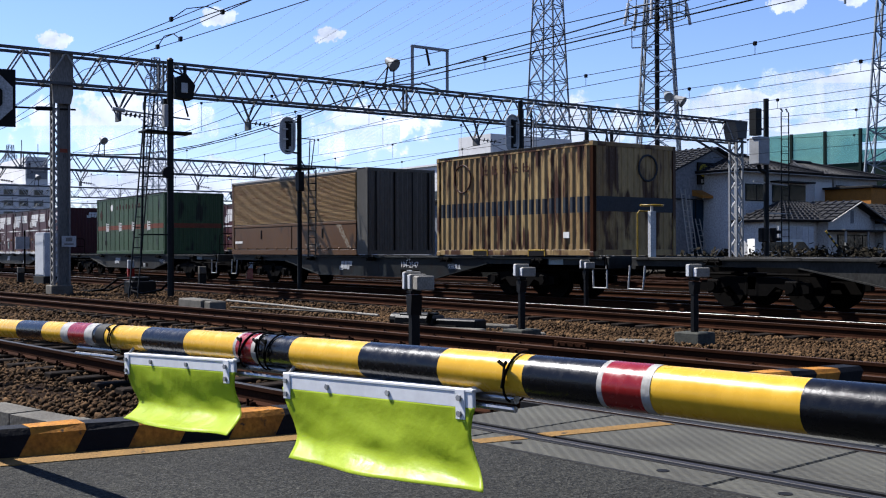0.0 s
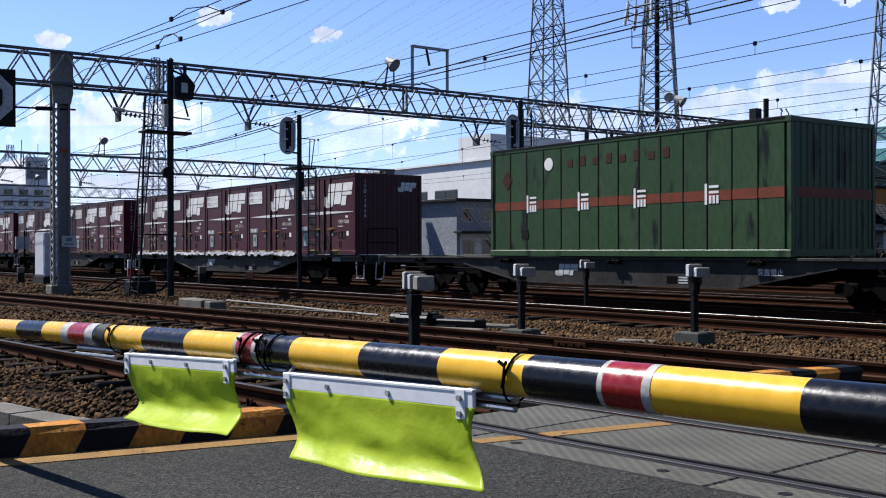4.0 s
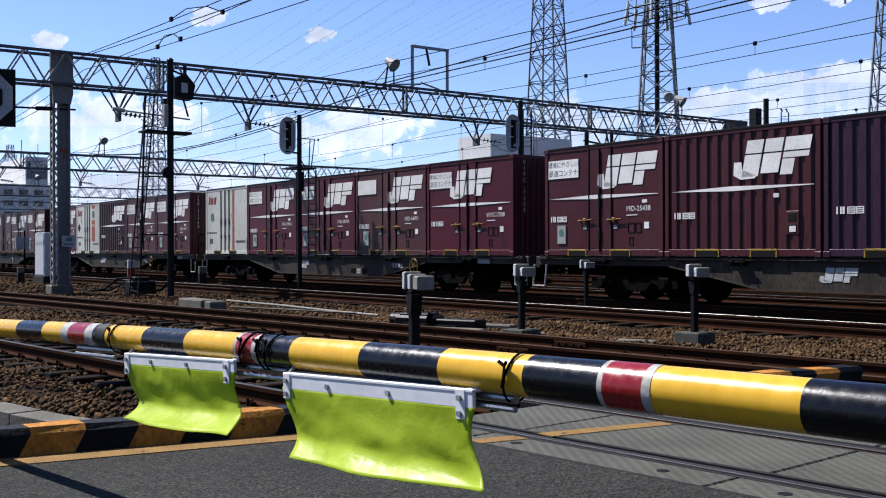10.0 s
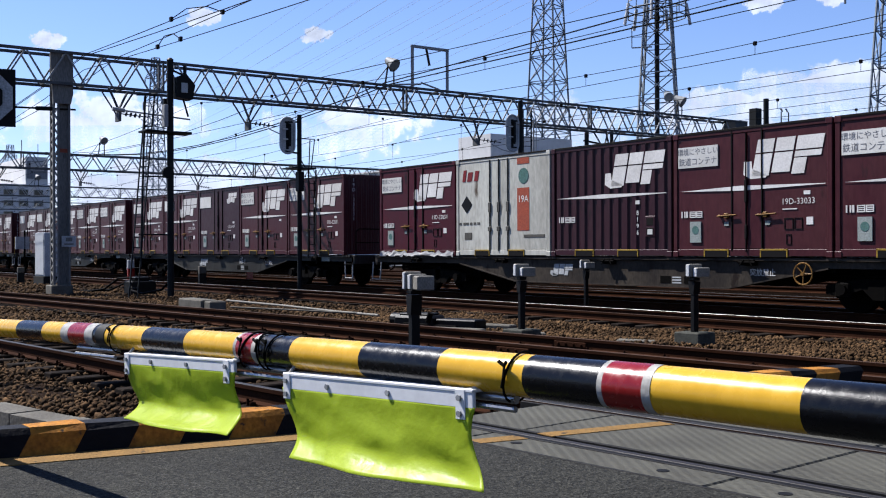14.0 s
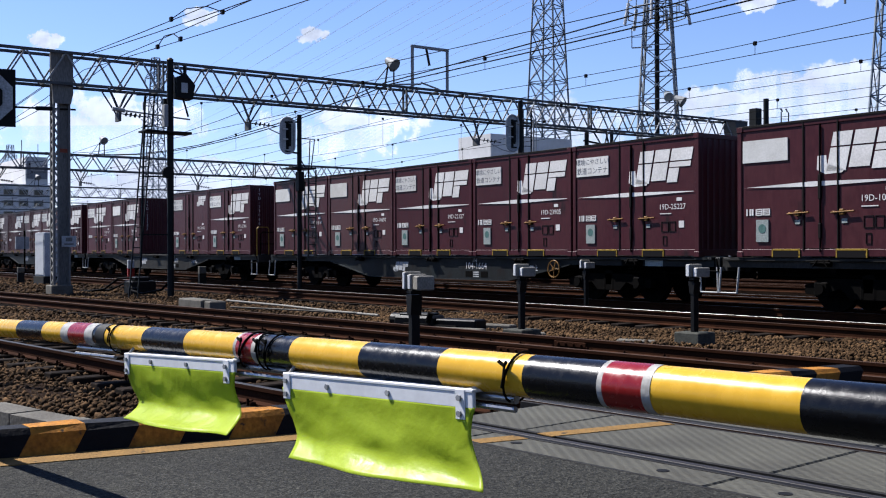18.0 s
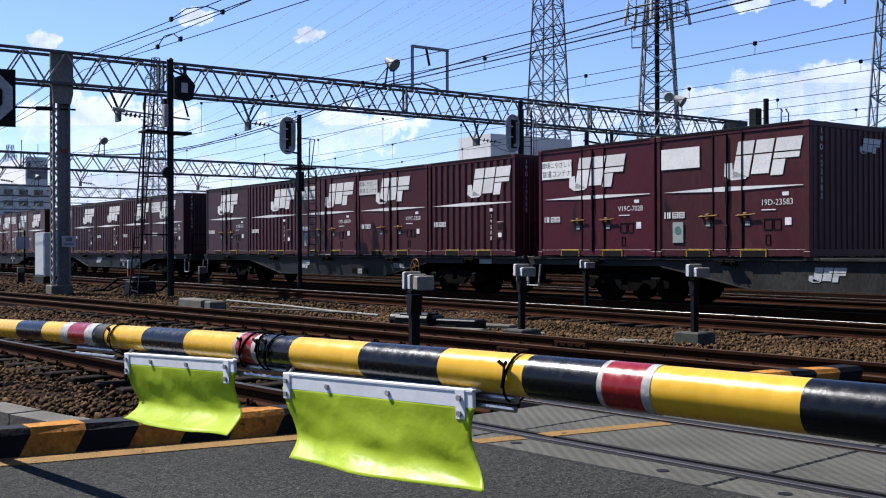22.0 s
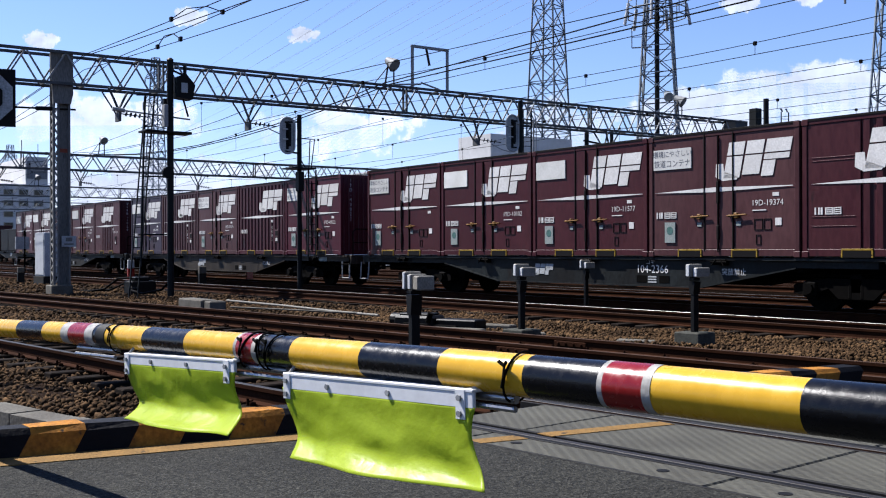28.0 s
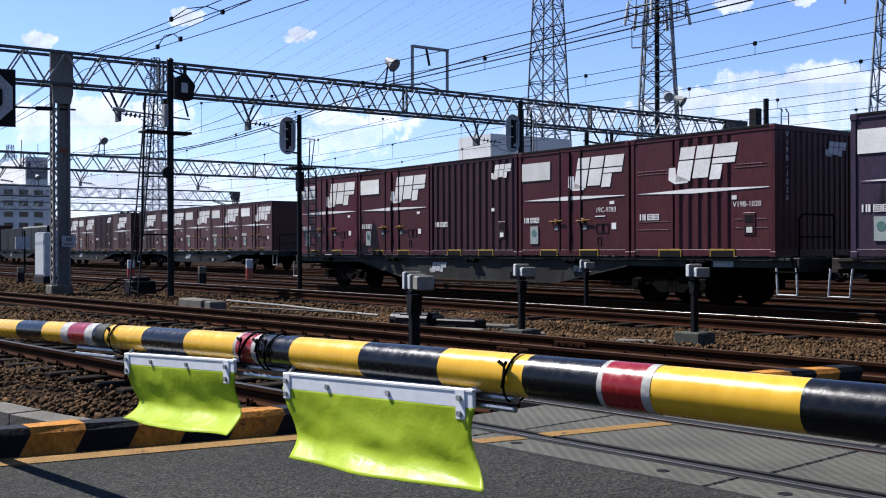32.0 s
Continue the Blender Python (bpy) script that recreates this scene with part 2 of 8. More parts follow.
M_WALLW = mat("white_rendered_wall", (0.80, 0.80, 0.79), (0.72, 0.72, 0.71), rough=0.8, scale=0.3, fine=2, grain=0.06, bump=0)
M_WALLG = mat("grey_cladding", (0.42, 0.44, 0.47), (0.35, 0.37, 0.40), rough=0.7, scale=0.4, fine=6)
M_WALLB = mat("beige_house_wall", (0.76, 0.75, 0.73), (0.64, 0.63, 0.61), rough=0.85, scale=0.6, fine=10)
M_ROOFTILE = mat("grey_roof_tile", (0.085, 0.085, 0.090), (0.055, 0.055, 0.060), rough=0.6, scale=2, fine=12, obrand=0.3)
M_GLASSDARK = mat("dark_window_glass", (0.020, 0.026, 0.032), (0.03, 0.036, 0.042), rough=0.12, spec=0.4)
M_SHOPBLUE = mat("blue_shopfront", (0.030, 0.085, 0.150), (0.04, 0.10, 0.16), rough=0.5)
M_AWNING = mat("orange_awning", (0.60, 0.26, 0.05), (0.52, 0.22, 0.05), rough=0.6)
M_SIGNDARK = mat("dark_sign_board", (0.030, 0.030, 0.032), (0.045, 0.045, 0.045), rough=0.5)
M_SIGNYEL = mat("yellow_sign_disc", (0.60, 0.50, 0.05), (0.52, 0.43, 0.05), rough=0.5)
M_BARRIER = mat("green_sound_barrier", (0.20, 0.42, 0.34), (0.27, 0.47, 0.40), rough=0.35, scale=0.3, fine=4)
def see_through(m, share, tint):
    """Lets a share of the light pass straight through a sheet."""
    nt = m.node_tree
    tr, mx = nt.nodes.new("ShaderNodeBsdfTransparent"), nt.nodes.new("ShaderNodeMixShader")
    tr.inputs["Color"].default_value, mx.inputs[0].default_value = (*tint, 1), share
    nt.links.new(nt.nodes["Principled BSDF"].outputs[0], mx.inputs[1])
    nt.links.new(tr.outputs[0], mx.inputs[2])
    nt.links.new(mx.outputs[0], nt.nodes["Material Output"].inputs["Surface"])


see_through(M_BARRIER, 0.52, (0.62, 0.88, 0.82))
M_BARRIERDK = mat("dark_green_girder", (0.018, 0.060, 0.045), (0.03, 0.075, 0.055), rough=0.5)
M_LEAF = mat("dull_foliage", (0.035, 0.055, 0.022), (0.06, 0.07, 0.03), rough=0.8, island=0.5)
M_DRYGRASS = mat("dry_weeds", (0.10, 0.085, 0.05), (0.07, 0.06, 0.035), rough=0.9, island=0.5)
M_SHRUB = mat("bare_twigs", (0.075, 0.072, 0.045), (0.050, 0.046, 0.030), rough=0.9, island=0.5)
M_TRUNK = mat("bark", (0.06, 0.045, 0.035), (0.04, 0.03, 0.025), rough=0.9)


def gate_black():
    """Black reflective sheeting on the barrier pole: fine embossed cells and scuffs."""
    m = mat("gate_black_sheeting", (0.013, 0.014, 0.021), (0.024, 0.026, 0.036), rough=0.25, scale=6, fine=40, grain=0.12, bump=0, spec=0.26)
    nt = m.node_tree
    v, bp, tc = nt.nodes.new("ShaderNodeTexVoronoi"), nt.nodes.new("ShaderNodeBump"), nt.nodes.new("ShaderNodeTexCoord")
    v.inputs["Scale"].default_value = 300.0
    bp.inputs["Strength"].default_value, bp.inputs["Distance"].default_value = 0.10, 0.002
    nt.links.new(tc.outputs["Object"], v.inputs["Vector"])
    nt.links.new(v.outputs["Distance"], bp.inputs["Height"])
    nt.links.new(bp.outputs[0], nt.nodes["Principled BSDF"].inputs["Normal"])
    return m


M_GATEK = gate_black()


def flag_material():
    """Lime vinyl that lets some light through."""
    m = mat("lime_vinyl", (0.62, 0.77, 0.030), (0.52, 0.68, 0.018), rough=0.40, scale=4, fine=14, amount=0.9, grain=0.07, bump=0.30, dist=0.02, spec=0.22)
    nt = m.node_tree
    b, o = nt.nodes["Principled BSDF"], nt.nodes["Material Output"]
    tr, mx = nt.nodes.new("ShaderNodeBsdfTranslucent"), nt.nodes.new("ShaderNodeMixShader")
    tr.inputs["Color"].default_value, mx.inputs[0].default_value = (0.46, 0.58, 0.018, 1), 0.40
    nt.links.new(b.outputs[0], mx.inputs[1])
    nt.links.new(tr.outputs[0], mx.inputs[2])
    nt.links.new(mx.outputs[0], o.inputs["Surface"])
    return m


M_FLAG = flag_material()


def panel_material():
    """Crossing panels with a slanting tread pattern pressed into them."""
    m = mat("tread_panel", (0.235, 0.228, 0.178), (0.170, 0.162, 0.128), rough=0.7, scale=1.6, fine=60, amount=0.7, grain=0.25, bump=0, spec=0.15)
    nt = m.node_tree
    tc, bp = nt.nodes.new("ShaderNodeTexCoord"), nt.nodes.new("ShaderNodeBump")
    hs = []
    for turn, size in ((38, 11.0), (-52, 5.0)):
        mp, wv = nt.nodes.new("ShaderNodeMapping"), nt.nodes.new("ShaderNodeTexWave")
        mp.inputs["Rotation"].default_value = (0, 0, radians(turn))
        wv.inputs["Scale"].default_value, wv.inputs["Distortion"].default_value = size, 0.3
        nt.links.new(tc.outputs["Object"], mp.inputs[0])
        nt.links.new(mp.outputs[0], wv.inputs["Vector"])
        hs.append(wv.outputs["Fac"])
    mm = nt.nodes.new("ShaderNodeMath")
    mm.operation = "MULTIPLY"
    nt.links.new(hs[0], mm.inputs[0]), nt.links.new(hs[1], mm.inputs[1])
    bp.inputs["Strength"].default_value, bp.inputs["Distance"].default_value = 0.55, 0.012
    nt.links.new(mm.outputs[0], bp.inputs["Height"])
    nt.links.new(bp.outputs[0], nt.nodes["Principled BSDF"].inputs["Normal"])
    return m


M_PANEL = panel_material()


def cloud_material(name, seed, density, size, glow):
    """Far cumulus: ragged alpha from noise, soft towards the sheet's edge."""
    m = bpy.data.materials.new(name)
    m.use_nodes = True
    nt = m.node_tree
    L, N = nt.links.new, nt.nodes.new
    nt.nodes.remove(nt.nodes["Principled BSDF"])
    out = nt.nodes["Material Output"]
    tc, no, no2 = N("ShaderNodeTexCoord"), N("ShaderNodeTexNoise"), N("ShaderNodeTexNoise")
    mp = N("ShaderNodeMapping")
    mp.inputs["Location"].default_value = (seed * 3.1, 0, seed * 1.7)
    L(tc.outputs["Object"], mp.inputs[0])
    for n, s in ((no, size), (no2, size * 0.7)):
        n.inputs["Scale"].default_value, n.inputs["Detail"].default_value, n.inputs["Roughness"].default_value = s, 9.0, 0.58
        L(mp.outputs[0], n.inputs["Vector"])
    ln, mr, ad, al = N("ShaderNodeVectorMath"), N("ShaderNodeMapRange"), N("ShaderNodeMath"), N("ShaderNodeMapRange")
    gm = N("ShaderNodeMapping")
    gm.inputs["Location"].default_value, gm.inputs["Scale"].default_value = (-1, 0, -1), (2, 0, 2)
    L(tc.outputs["Generated"], gm.inputs[0])
    ln.operation = "LENGTH"
    L(gm.outputs[0], ln.inputs[0])
    pw = N("ShaderNodeMath")
    pw.operation, pw.inputs[1].default_value = "POWER", 1.8
    L(ln.outputs["Value"], pw.inputs[0])
    mr.inputs["From Min"].default_value, mr.inputs["From Max"].default_value = 0.0, 1.0
    mr.inputs["To Min"].default_value, mr.inputs["To Max"].default_value = density * 0.8, -0.50
    L(pw.outputs[0], mr.inputs["Value"])
    ad.operation = "ADD"
    L(mr.outputs[0], ad.inputs[0]), L(no.outputs["Fac"], ad.inputs[1])
    al.inputs["From Min"].default_value, al.inputs["From Max"].default_value = 0.46, 0.56
    al.interpolation_type = "SMOOTHSTEP"
    L(ad.outputs[0], al.inputs["Value"])
    em, tr, mx, cr = N("ShaderNodeEmission"), N("ShaderNodeBsdfTransparent"), N("ShaderNodeMixShader"), N("ShaderNodeMapRange")
    cr.inputs["From Min"].default_value, cr.inputs["From Max"].default_value = 0.35, 0.65
    cr.inputs["To Min"].default_value, cr.inputs["To Max"].default_value = glow * 0.62, glow * 0.92
    L(no2.outputs["Fac"], cr.inputs["Value"])
    em.inputs["Color"].default_value = (0.95, 0.99, 1.03, 1)
    L(cr.outputs[0], em.inputs["Strength"])
    L(al.outputs[0], mx.inputs[0]), L(tr.outputs[0], mx.inputs[1]), L(em.outputs[0], mx.inputs[2])
    L(mx.outputs[0], out.inputs["Surface"])
    return m


# ---- mesh building ----
class Mesh:
    def __init__(self):
        self.v, self.f = [], []

    def add(self, v, f):
        n = len(self.v)
        self.v += [tuple(p) for p in v]
        self.f += [tuple(i + n for i in q) for q in f]
        return self

    def box(self, a, b, bev=0.0):
        (x0, y0, z0), (x1, y1, z1) = a, b
        if not bev:
            v = [(x, y, z) for x in (x0, x1) for y in (y0, y1) for z in (z0, z1)]
            return self.add(v, [(0, 1, 3, 2), (4, 6, 7, 5), (0, 4, 5, 1), (2, 3, 7, 6), (0, 2, 6, 4), (1, 5, 7, 3)])
        e, v, idx = bev, [], {}
        for i, x in enumerate((x0, x1)):
            for j, y in enumerate((y0, y1)):
                for k, z in enumerate((z0, z1)):
                    sx, sy, sz = (e, -e)[i], (e, -e)[j], (e, -e)[k]
                    idx[i, j, k] = len(v)
                    v += [(x, y + sy, z + sz), (x + sx, y, z + sz), (x + sx, y + sy, z)]
        f = []
        for i in (0, 1):
            f.append([idx[i, 0, 0], idx[i, 0, 1], idx[i, 1, 1], idx[i, 1, 0]][::1 if i == 0 else -1])
            f.append([idx[0, i, 0] + 1, idx[1, i, 0] + 1, idx[1, i, 1] + 1, idx[0, i, 1] + 1][::1 if i == 0 else -1])
            f.append([idx[0, 0, i] + 2, idx[0, 1, i] + 2, idx[1, 1, i] + 2, idx[1, 0, i] + 2][::1 if i == 0 else -1])
        for i in (0, 1):
            for j in (0, 1):
                s = 1 if (i + j) % 2 else -1
                f.append([idx[i, j, 0], idx[i, j, 1], idx[i, j, 1] + 1, idx[i, j, 0] + 1][::-s])
                f.append([idx[0, i, j] + 1, idx[1, i, j] + 1, idx[1, i, j] + 2, idx[0, i, j] + 2][::-s])
                f.append([idx[i, 0, j], idx[i, 0, j] + 2, idx[i, 1, j] + 2, idx[i, 1, j]][::-s])
                for k in (0, 1):
                    t = (idx[i, j, k], idx[i, j, k] + 1, idx[i, j, k] + 2)
                    f.append(t if (i + j + k) % 2 == 0 else t[::-1])
        return self.add(v, f)

    def rod(self, p, q, r, n=8, r2=None):
        p, q = Vector(p), Vector(q)
        d = (q - p).normalized()
        a = d.orthogonal().normalized()
        b = d.cross(a)
        r2 = r if r2 is None else r2
        v = []
        for c, rr in ((p, r), (q, r2)):
            v += [c + (a * math.cos(2 * math.pi * i / n) + b * math.sin(2 * math.pi * i / n)) * rr for i in range(n)]
        f = [(i, (i + 1) % n, n + (i + 1) % n, n + i) for i in range(n)] + [tuple(range(n))[::-1], tuple(range(n, 2 * n))]
        return self.add(v, f)

    def path(self, pts, r, n=6):
        """One unbroken tube along the points."""
        pts = [Vector(p) for p in pts]
        a, v = None, []
        for i, p in enumerate(pts):
            d = ((pts[min(i + 1, len(pts) - 1)] - p).normalized() + (p - pts[max(i - 1, 0)]).normalized()).normalized()
            a = d.orthogonal() if a is None else a - d * a.dot(d)
            a.normalize()
            b = d.cross(a)
            v += [p + (a * math.cos(2 * math.pi * j / n) + b * math.sin(2 * math.pi * j / n)) * r for j in range(n)]
        k = len(pts)
        f = [(i * n + j, i * n + (j + 1) % n, (i + 1) * n + (j + 1) % n, (i + 1) * n + j) for i in range(k - 1) for j in range(n)]
        return self.add(v, f + [tuple(range(n)), tuple(range((k - 1) * n, k * n))])

    def bar(self, p, q, w, h, up=(0, 0, 1)):
        p, q = Vector(p), Vector(q)
        d = (q - p).normalized()
        s = d.cross(Vector(up))
        s = s.normalized() if s.length > 1e-4 else d.orthogonal().normalized()
        u = s.cross(d)
        v = [c + s * i * w / 2 + u * j * h / 2 for c in (p, q) for i, j in ((-1, -1), (1, -1), (1, 1), (-1, 1))]
        return self.add(v, [(0, 1, 2, 3), (7, 6, 5, 4), (0, 4, 5, 1), (1, 5, 6, 2), (2, 6, 7, 3), (3, 7, 4, 0)])

    def prism(self, poly, a, b, axis="y"):
        """poly: points in the plane across the axis (xz for y, xy for z, yz for x), drawn out from a to b."""
        def at(p, c):
            return (p[0], c, p[1]) if axis == "y" else (p[0], p[1], c) if axis == "z" else (c, p[0], p[1])
        n = len(poly)
        v = [at(p, a) for p in poly] + [at(p, b) for p in poly]
        return self.add(v, [tuple(range(n)), tuple(range(2 * n - 1, n - 1, -1))] + [(i, n + i, n + (i + 1) % n, (i + 1) % n) for i in range(n)])

    def disc(self, c, r, axis, t=0.01, n=20):
        a = Vector(axis) * t / 2
        return self.rod(Vector(c) - a, Vector(c) + a, r, n)

    def data(self, name, material, smooth=False):
        me = bpy.data.meshes.new(name)
        me.from_pydata(self.v, [], self.f)
        bm = bmesh.new()
        bm.from_mesh(me)
        bmesh.ops.recalc_face_normals(bm, faces=bm.faces)
        bm.to_mesh(me)
        bm.free()
        me.materials.append(material)
        if smooth:
            me.shade_smooth()
            me.set_sharp_from_angle(angle=radians(40))
        return me


def part(name, m, material, parent, label="", smooth=False, at=None):
    """Links a Mesh, or shared mesh data, as one mesh object under a thing or a part."""
    ob = new(name, m if isinstance(m, bpy.types.Mesh) else m.data(name, material, smooth))
    ob.parent = parent
    if at is not None:
        ob.matrix_basis = at
    return tagged(ob, label) if label else ob


def thing(name, label, category, group="", m=None, kind=""):
    ob = new(name)
    ob.empty_display_size = 0.2
    if m is not None:
        ob.matrix_basis = m
    return tagged(ob, label, category, group, kind)


def solid(name, m, material, label="", category="", group="", kind="", smooth=False):
    return tagged(new(name, m.data(name, material, smooth)), label, category, group, kind)


def text_mesh(body, size, material):
    """Flat lettering in the built-in font, as mesh data lying in the xy plane, centred."""
    c = bpy.data.curves.new("lettering", "FONT")
    c.body, c.size, c.align_x, c.align_y, c.resolution_u = body, size, "CENTER", "CENTER", 2
    ob = bpy.data.objects.new("lettering", c)
    scene.collection.objects.link(ob)
    bpy.context.view_layer.update()
    me = bpy.data.meshes.new_from_object(ob.evaluated_get(bpy.context.evaluated_depsgraph_get()))
    bpy.data.objects.remove(ob)
    bpy.data.curves.remove(c)
    me.name = "lettering"
    me.materials.clear()
    me.materials.append(material)
    return me


SIDE = pose(0, 0, 0, 90, 0, 0)     # lettering on a face that looks towards -y
FRONT = pose(0, 0, 0, 90, 0, 90)   # lettering on a face that looks towards +x


# ---- ground, tracks, road ----
BED = -0.21
tagged(solid("ground", Mesh().box((-3000, -1500, -1.2), (1500, 3000, BED - 0.03)), M_GROUND), "rust-brown ballast ground of a rail yard", kind="structure")
SLOPE = 0.097   # the two near tracks run slightly askew of the goods line


def line_y(y0, slope, x):
    return y0 + slope * x


def rail(parent, y0, slope, x0, x1, head, z=0.0):
    """A flat-bottomed rail: foot, web and head, with a worn running surface of its own."""
    prof = [(-0.062, -0.153), (0.062, -0.153), (0.062, -0.142), (0.014, -0.125), (0.010, -0.050), (0.031, -0.036), (0.032, -0.006),
            (-0.032, -0.006), (-0.031, -0.036), (-0.010, -0.050), (-0.014, -0.125), (-0.062, -0.142)]
    a = math.atan(slope)
    ln = (x1 - x0) / math.cos(a)
    m = pose(x0, line_y(y0, slope, x0), z, 0, 0, math.degrees(a))
    r = part("rail", Mesh().prism(prof, 0, ln, "x"), M_RAIL, parent, at=m)
    part("running_surface", Mesh().box((0, -0.030, -0.006), (ln, 0.030, 0.0), 0.002), head, r)
    return r


def track(name, y0, slope, x0, x1, head, sleepers=None, z=0.0, gauge=1.132, far=None):
    """y0: the middle of the track at x = 0."""
    t = tagged(new(name), "railway track with rusty rails on ballast", kind="structure")
    for s in (-1, 1):
        rail(t, y0 + s * gauge / 2 / math.cos(math.atan(slope)), slope, x0, x1, far if far and s > 0 else head, z)
    if sleepers:
        me = Mesh().box((-0.10, -1.02, -0.145), (0.10, 1.02, 0), 0.012).data("sleeper", M_SLEEPER)
        clip = Mesh().box((-0.05, -0.10, 0), (0.05, -0.066, 0.035), 0.006).rod((-0.07, -0.13, 0.02), (0.05, -0.10, 0.05), 0.008, 6).rod((0.0, -0.12, 0), (0.0, -0.12, 0.065), 0.013, 6).data("clip", M_RAIL)
        clip2 = Mesh().box((-0.05, 0.066, 0), (0.05, 0.10, 0.035), 0.006).rod((0.0, 0.12, 0), (0.0, 0.12, 0.065), 0.013, 6).data("clip", M_RAIL)
        a = math.degrees(math.atan(slope))
        x = sleepers[0]
        while x < sleepers[1]:
            sl = part("sleeper", me, None, t, at=pose(x, line_y(y0, slope, x), z - 0.155, 0, 0, a + random.uniform(-1, 1)))
            for s in (-1, 1):
                if x > sleepers[2]:
                    part("rail_clip", clip, None, sl, at=pose(0, s * gauge / 2, 0))
                    part("rail_clip", clip2, None, sl, at=pose(0, s * gauge / 2, 0))
            x += 0.60
    return t


track("track_1", 5.42, SLOPE, -60, 12, M_RAILGREY, (-36, -6.4, -17))
track("track_2", 9.98, SLOPE, -70, 14, M_RAILDULL, (-40, 4, -21))
track("track_3", 14.70, 0.018, -160, 14, M_RAILDULL, (-40, 2, 99), far=M_RAILHEAD)
track("track_4", 17.86, 0.0, -420, 60, M_RAILGREY, (-42, 4, 99))
track("track_5", 21.55, 0.0, -420, 60, M_RAILGREY, (-40, 4, 99))
track("track_6", 25.22, 0.0, -420, 40, M_RAILDULL, z=0.12)
track("track_7", 29.0, 0.0, -420, 40, M_RAILDULL)
track("track_8", 32.8, 0.0, -420, 40, M_RAILDULL)
tagged(solid("ballast_bank", Mesh().prism([(22.7, BED - 0.04), (23.9, -0.06), (26.6, -0.06), (27.8, BED - 0.04)], -420, 40, "x"), M_DARKBED), "raised dark ballast bank under a siding", kind="structure")

# joints in the rails of the second track
for jx, jy in ((-10.43, 9.98 + 0.57 + SLOPE * -10.43), (-10.25, 9.98 - 0.57 + SLOPE * -10.25)):
    fp = thing("fishplate", "rusty bolted fishplate joining two rail ends", "fishplate", "rail joints", pose(jx, jy, 0, 0, 0, 5.5))
    part("plate", Mesh().box((-0.28, -0.045, -0.118), (0.28, -0.016, -0.048), 0.008), M_RAIL, fp)
    for bx in (-0.2, -0.07, 0.07, 0.2):
        part("bolt", Mesh().rod((bx, -0.075, -0.083), (bx, -0.04, -0.083), 0.02, 6), M_RAIL, fp)


def ballast(n, x0, x1, y0, y1, size, keep, seed, material=M_BALLAST):
    """Loose stones heaped between the rails, as one mesh."""
    rng = np.random.default_rng(seed)
    x, y = rng.uniform(x0, x1, n), rng.uniform(y0, y1, n)
    ok = keep(x, y)
    x, y = x[ok], y[ok]
    n = len(x)
    base = np.array([(1, 0, 0), (-1, 0, 0), (0, 1, 0), (0, -1, 0), (0, 0, 1), (0, 0, -1), (0.6, 0.6, 0.55), (-0.6, -0.5, 0.6)], float)
    faces = np.array([(0, 2, 6), (2, 4, 6), (4, 0, 6), (1, 3, 7), (3, 4, 7), (4, 1, 7), (2, 1, 4), (3, 0, 4), (2, 0, 5), (1, 2, 5), (3, 1, 5), (0, 3, 5)])
    v = base[None] * rng.uniform(0.65, 1.25, (n, 8, 1))
    s = size * rng.uniform(0.55, 1.3, (n, 1, 1)) * rng.uniform(0.7, 1.2, (n, 1, 3))
    v = v * s
    a, b = rng.uniform(0, 6.28, (2, n))
    ca, sa, cb, sb = np.cos(a)[:, None], np.sin(a)[:, None], np.cos(b)[:, None], np.sin(b)[:, None]
    v = np.stack([v[..., 0] * ca - v[..., 1] * sa, v[..., 0] * sa + v[..., 1] * ca, v[..., 2]], -1)
    v = np.stack([v[..., 0], v[..., 1] * cb - v[..., 2] * sb, v[..., 1] * sb + v[..., 2] * cb], -1)
    hump = 0.018 * np.sin(x * 2.1 + y) + 0.02 * np.sin(y * 3.3 - x * 0.7)
    v += np.stack([x, y, BED - 0.012 + hump + rng.uniform(-0.02, 0.025, n)], -1)[:, None, :]
    f = (faces[None] + 8 * np.arange(n)[:, None, None]).reshape(-1, 3)
    me = bpy.data.meshes.new("ballast")
    me.vertices.add(n * 8), me.vertices.foreach_set("co", v.reshape(-1))
    me.loops.add(f.size), me.loops.foreach_set("vertex_index", f.reshape(-1))
    me.polygons.add(len(f)), me.polygons.foreach_set("loop_start", np.arange(0, f.size, 3))
    me.update(calc_edges=True)
    me.materials.append(material)
    return tagged(new("ballast", me), "loose rust-brown ballast stones between the tracks", "ballast", kind="stuff")


def off_road(x, y):
    return (x < -6.55 + 0.155 * (y - 1.4)) & ~((y > 1.2) & (y < 2.7) & (x > -9.2) & (y < 2.75 + 0.33 * (x + 6.8)) & (y > 2.2 + 0.33 * (x + 6.8)))


ballast(16000, -15, -5, 1.2, 8.5, 0.034, off_road, 1)
ballast(36000, -19, -4, 7.5, 13.8, 0.034, lambda x, y: (x < -5.2 - (8.0 - y) * 0.15) | (y > 8.2), 2)
ballast(26000, -34, -15, 2.5, 13.5, 0.042, lambda x, y: x < 0, 3)
ballast(13000, -40, -3, 13.3, 16.3, 0.040, lambda x, y: x < 0, 4)
ballast(17000, -40, -3, 16.3, 23.5, 0.045, lambda x, y: x < 0, 6, M_DARKSTONE)
tagged(solid("goods_line_bed", Mesh().box((-420, 15.9, BED - 0.20), (40, 22.7, BED - 0.022)), M_DARKBED), "dark ballast bed under the goods line", kind="structure")
ballast(12000, -62, -33, 4, 23.5, 0.060, lambda x, y: x < 0, 5)


def kerb_x(y):
    return -6.33 + 0.15 * (y - 1.45)


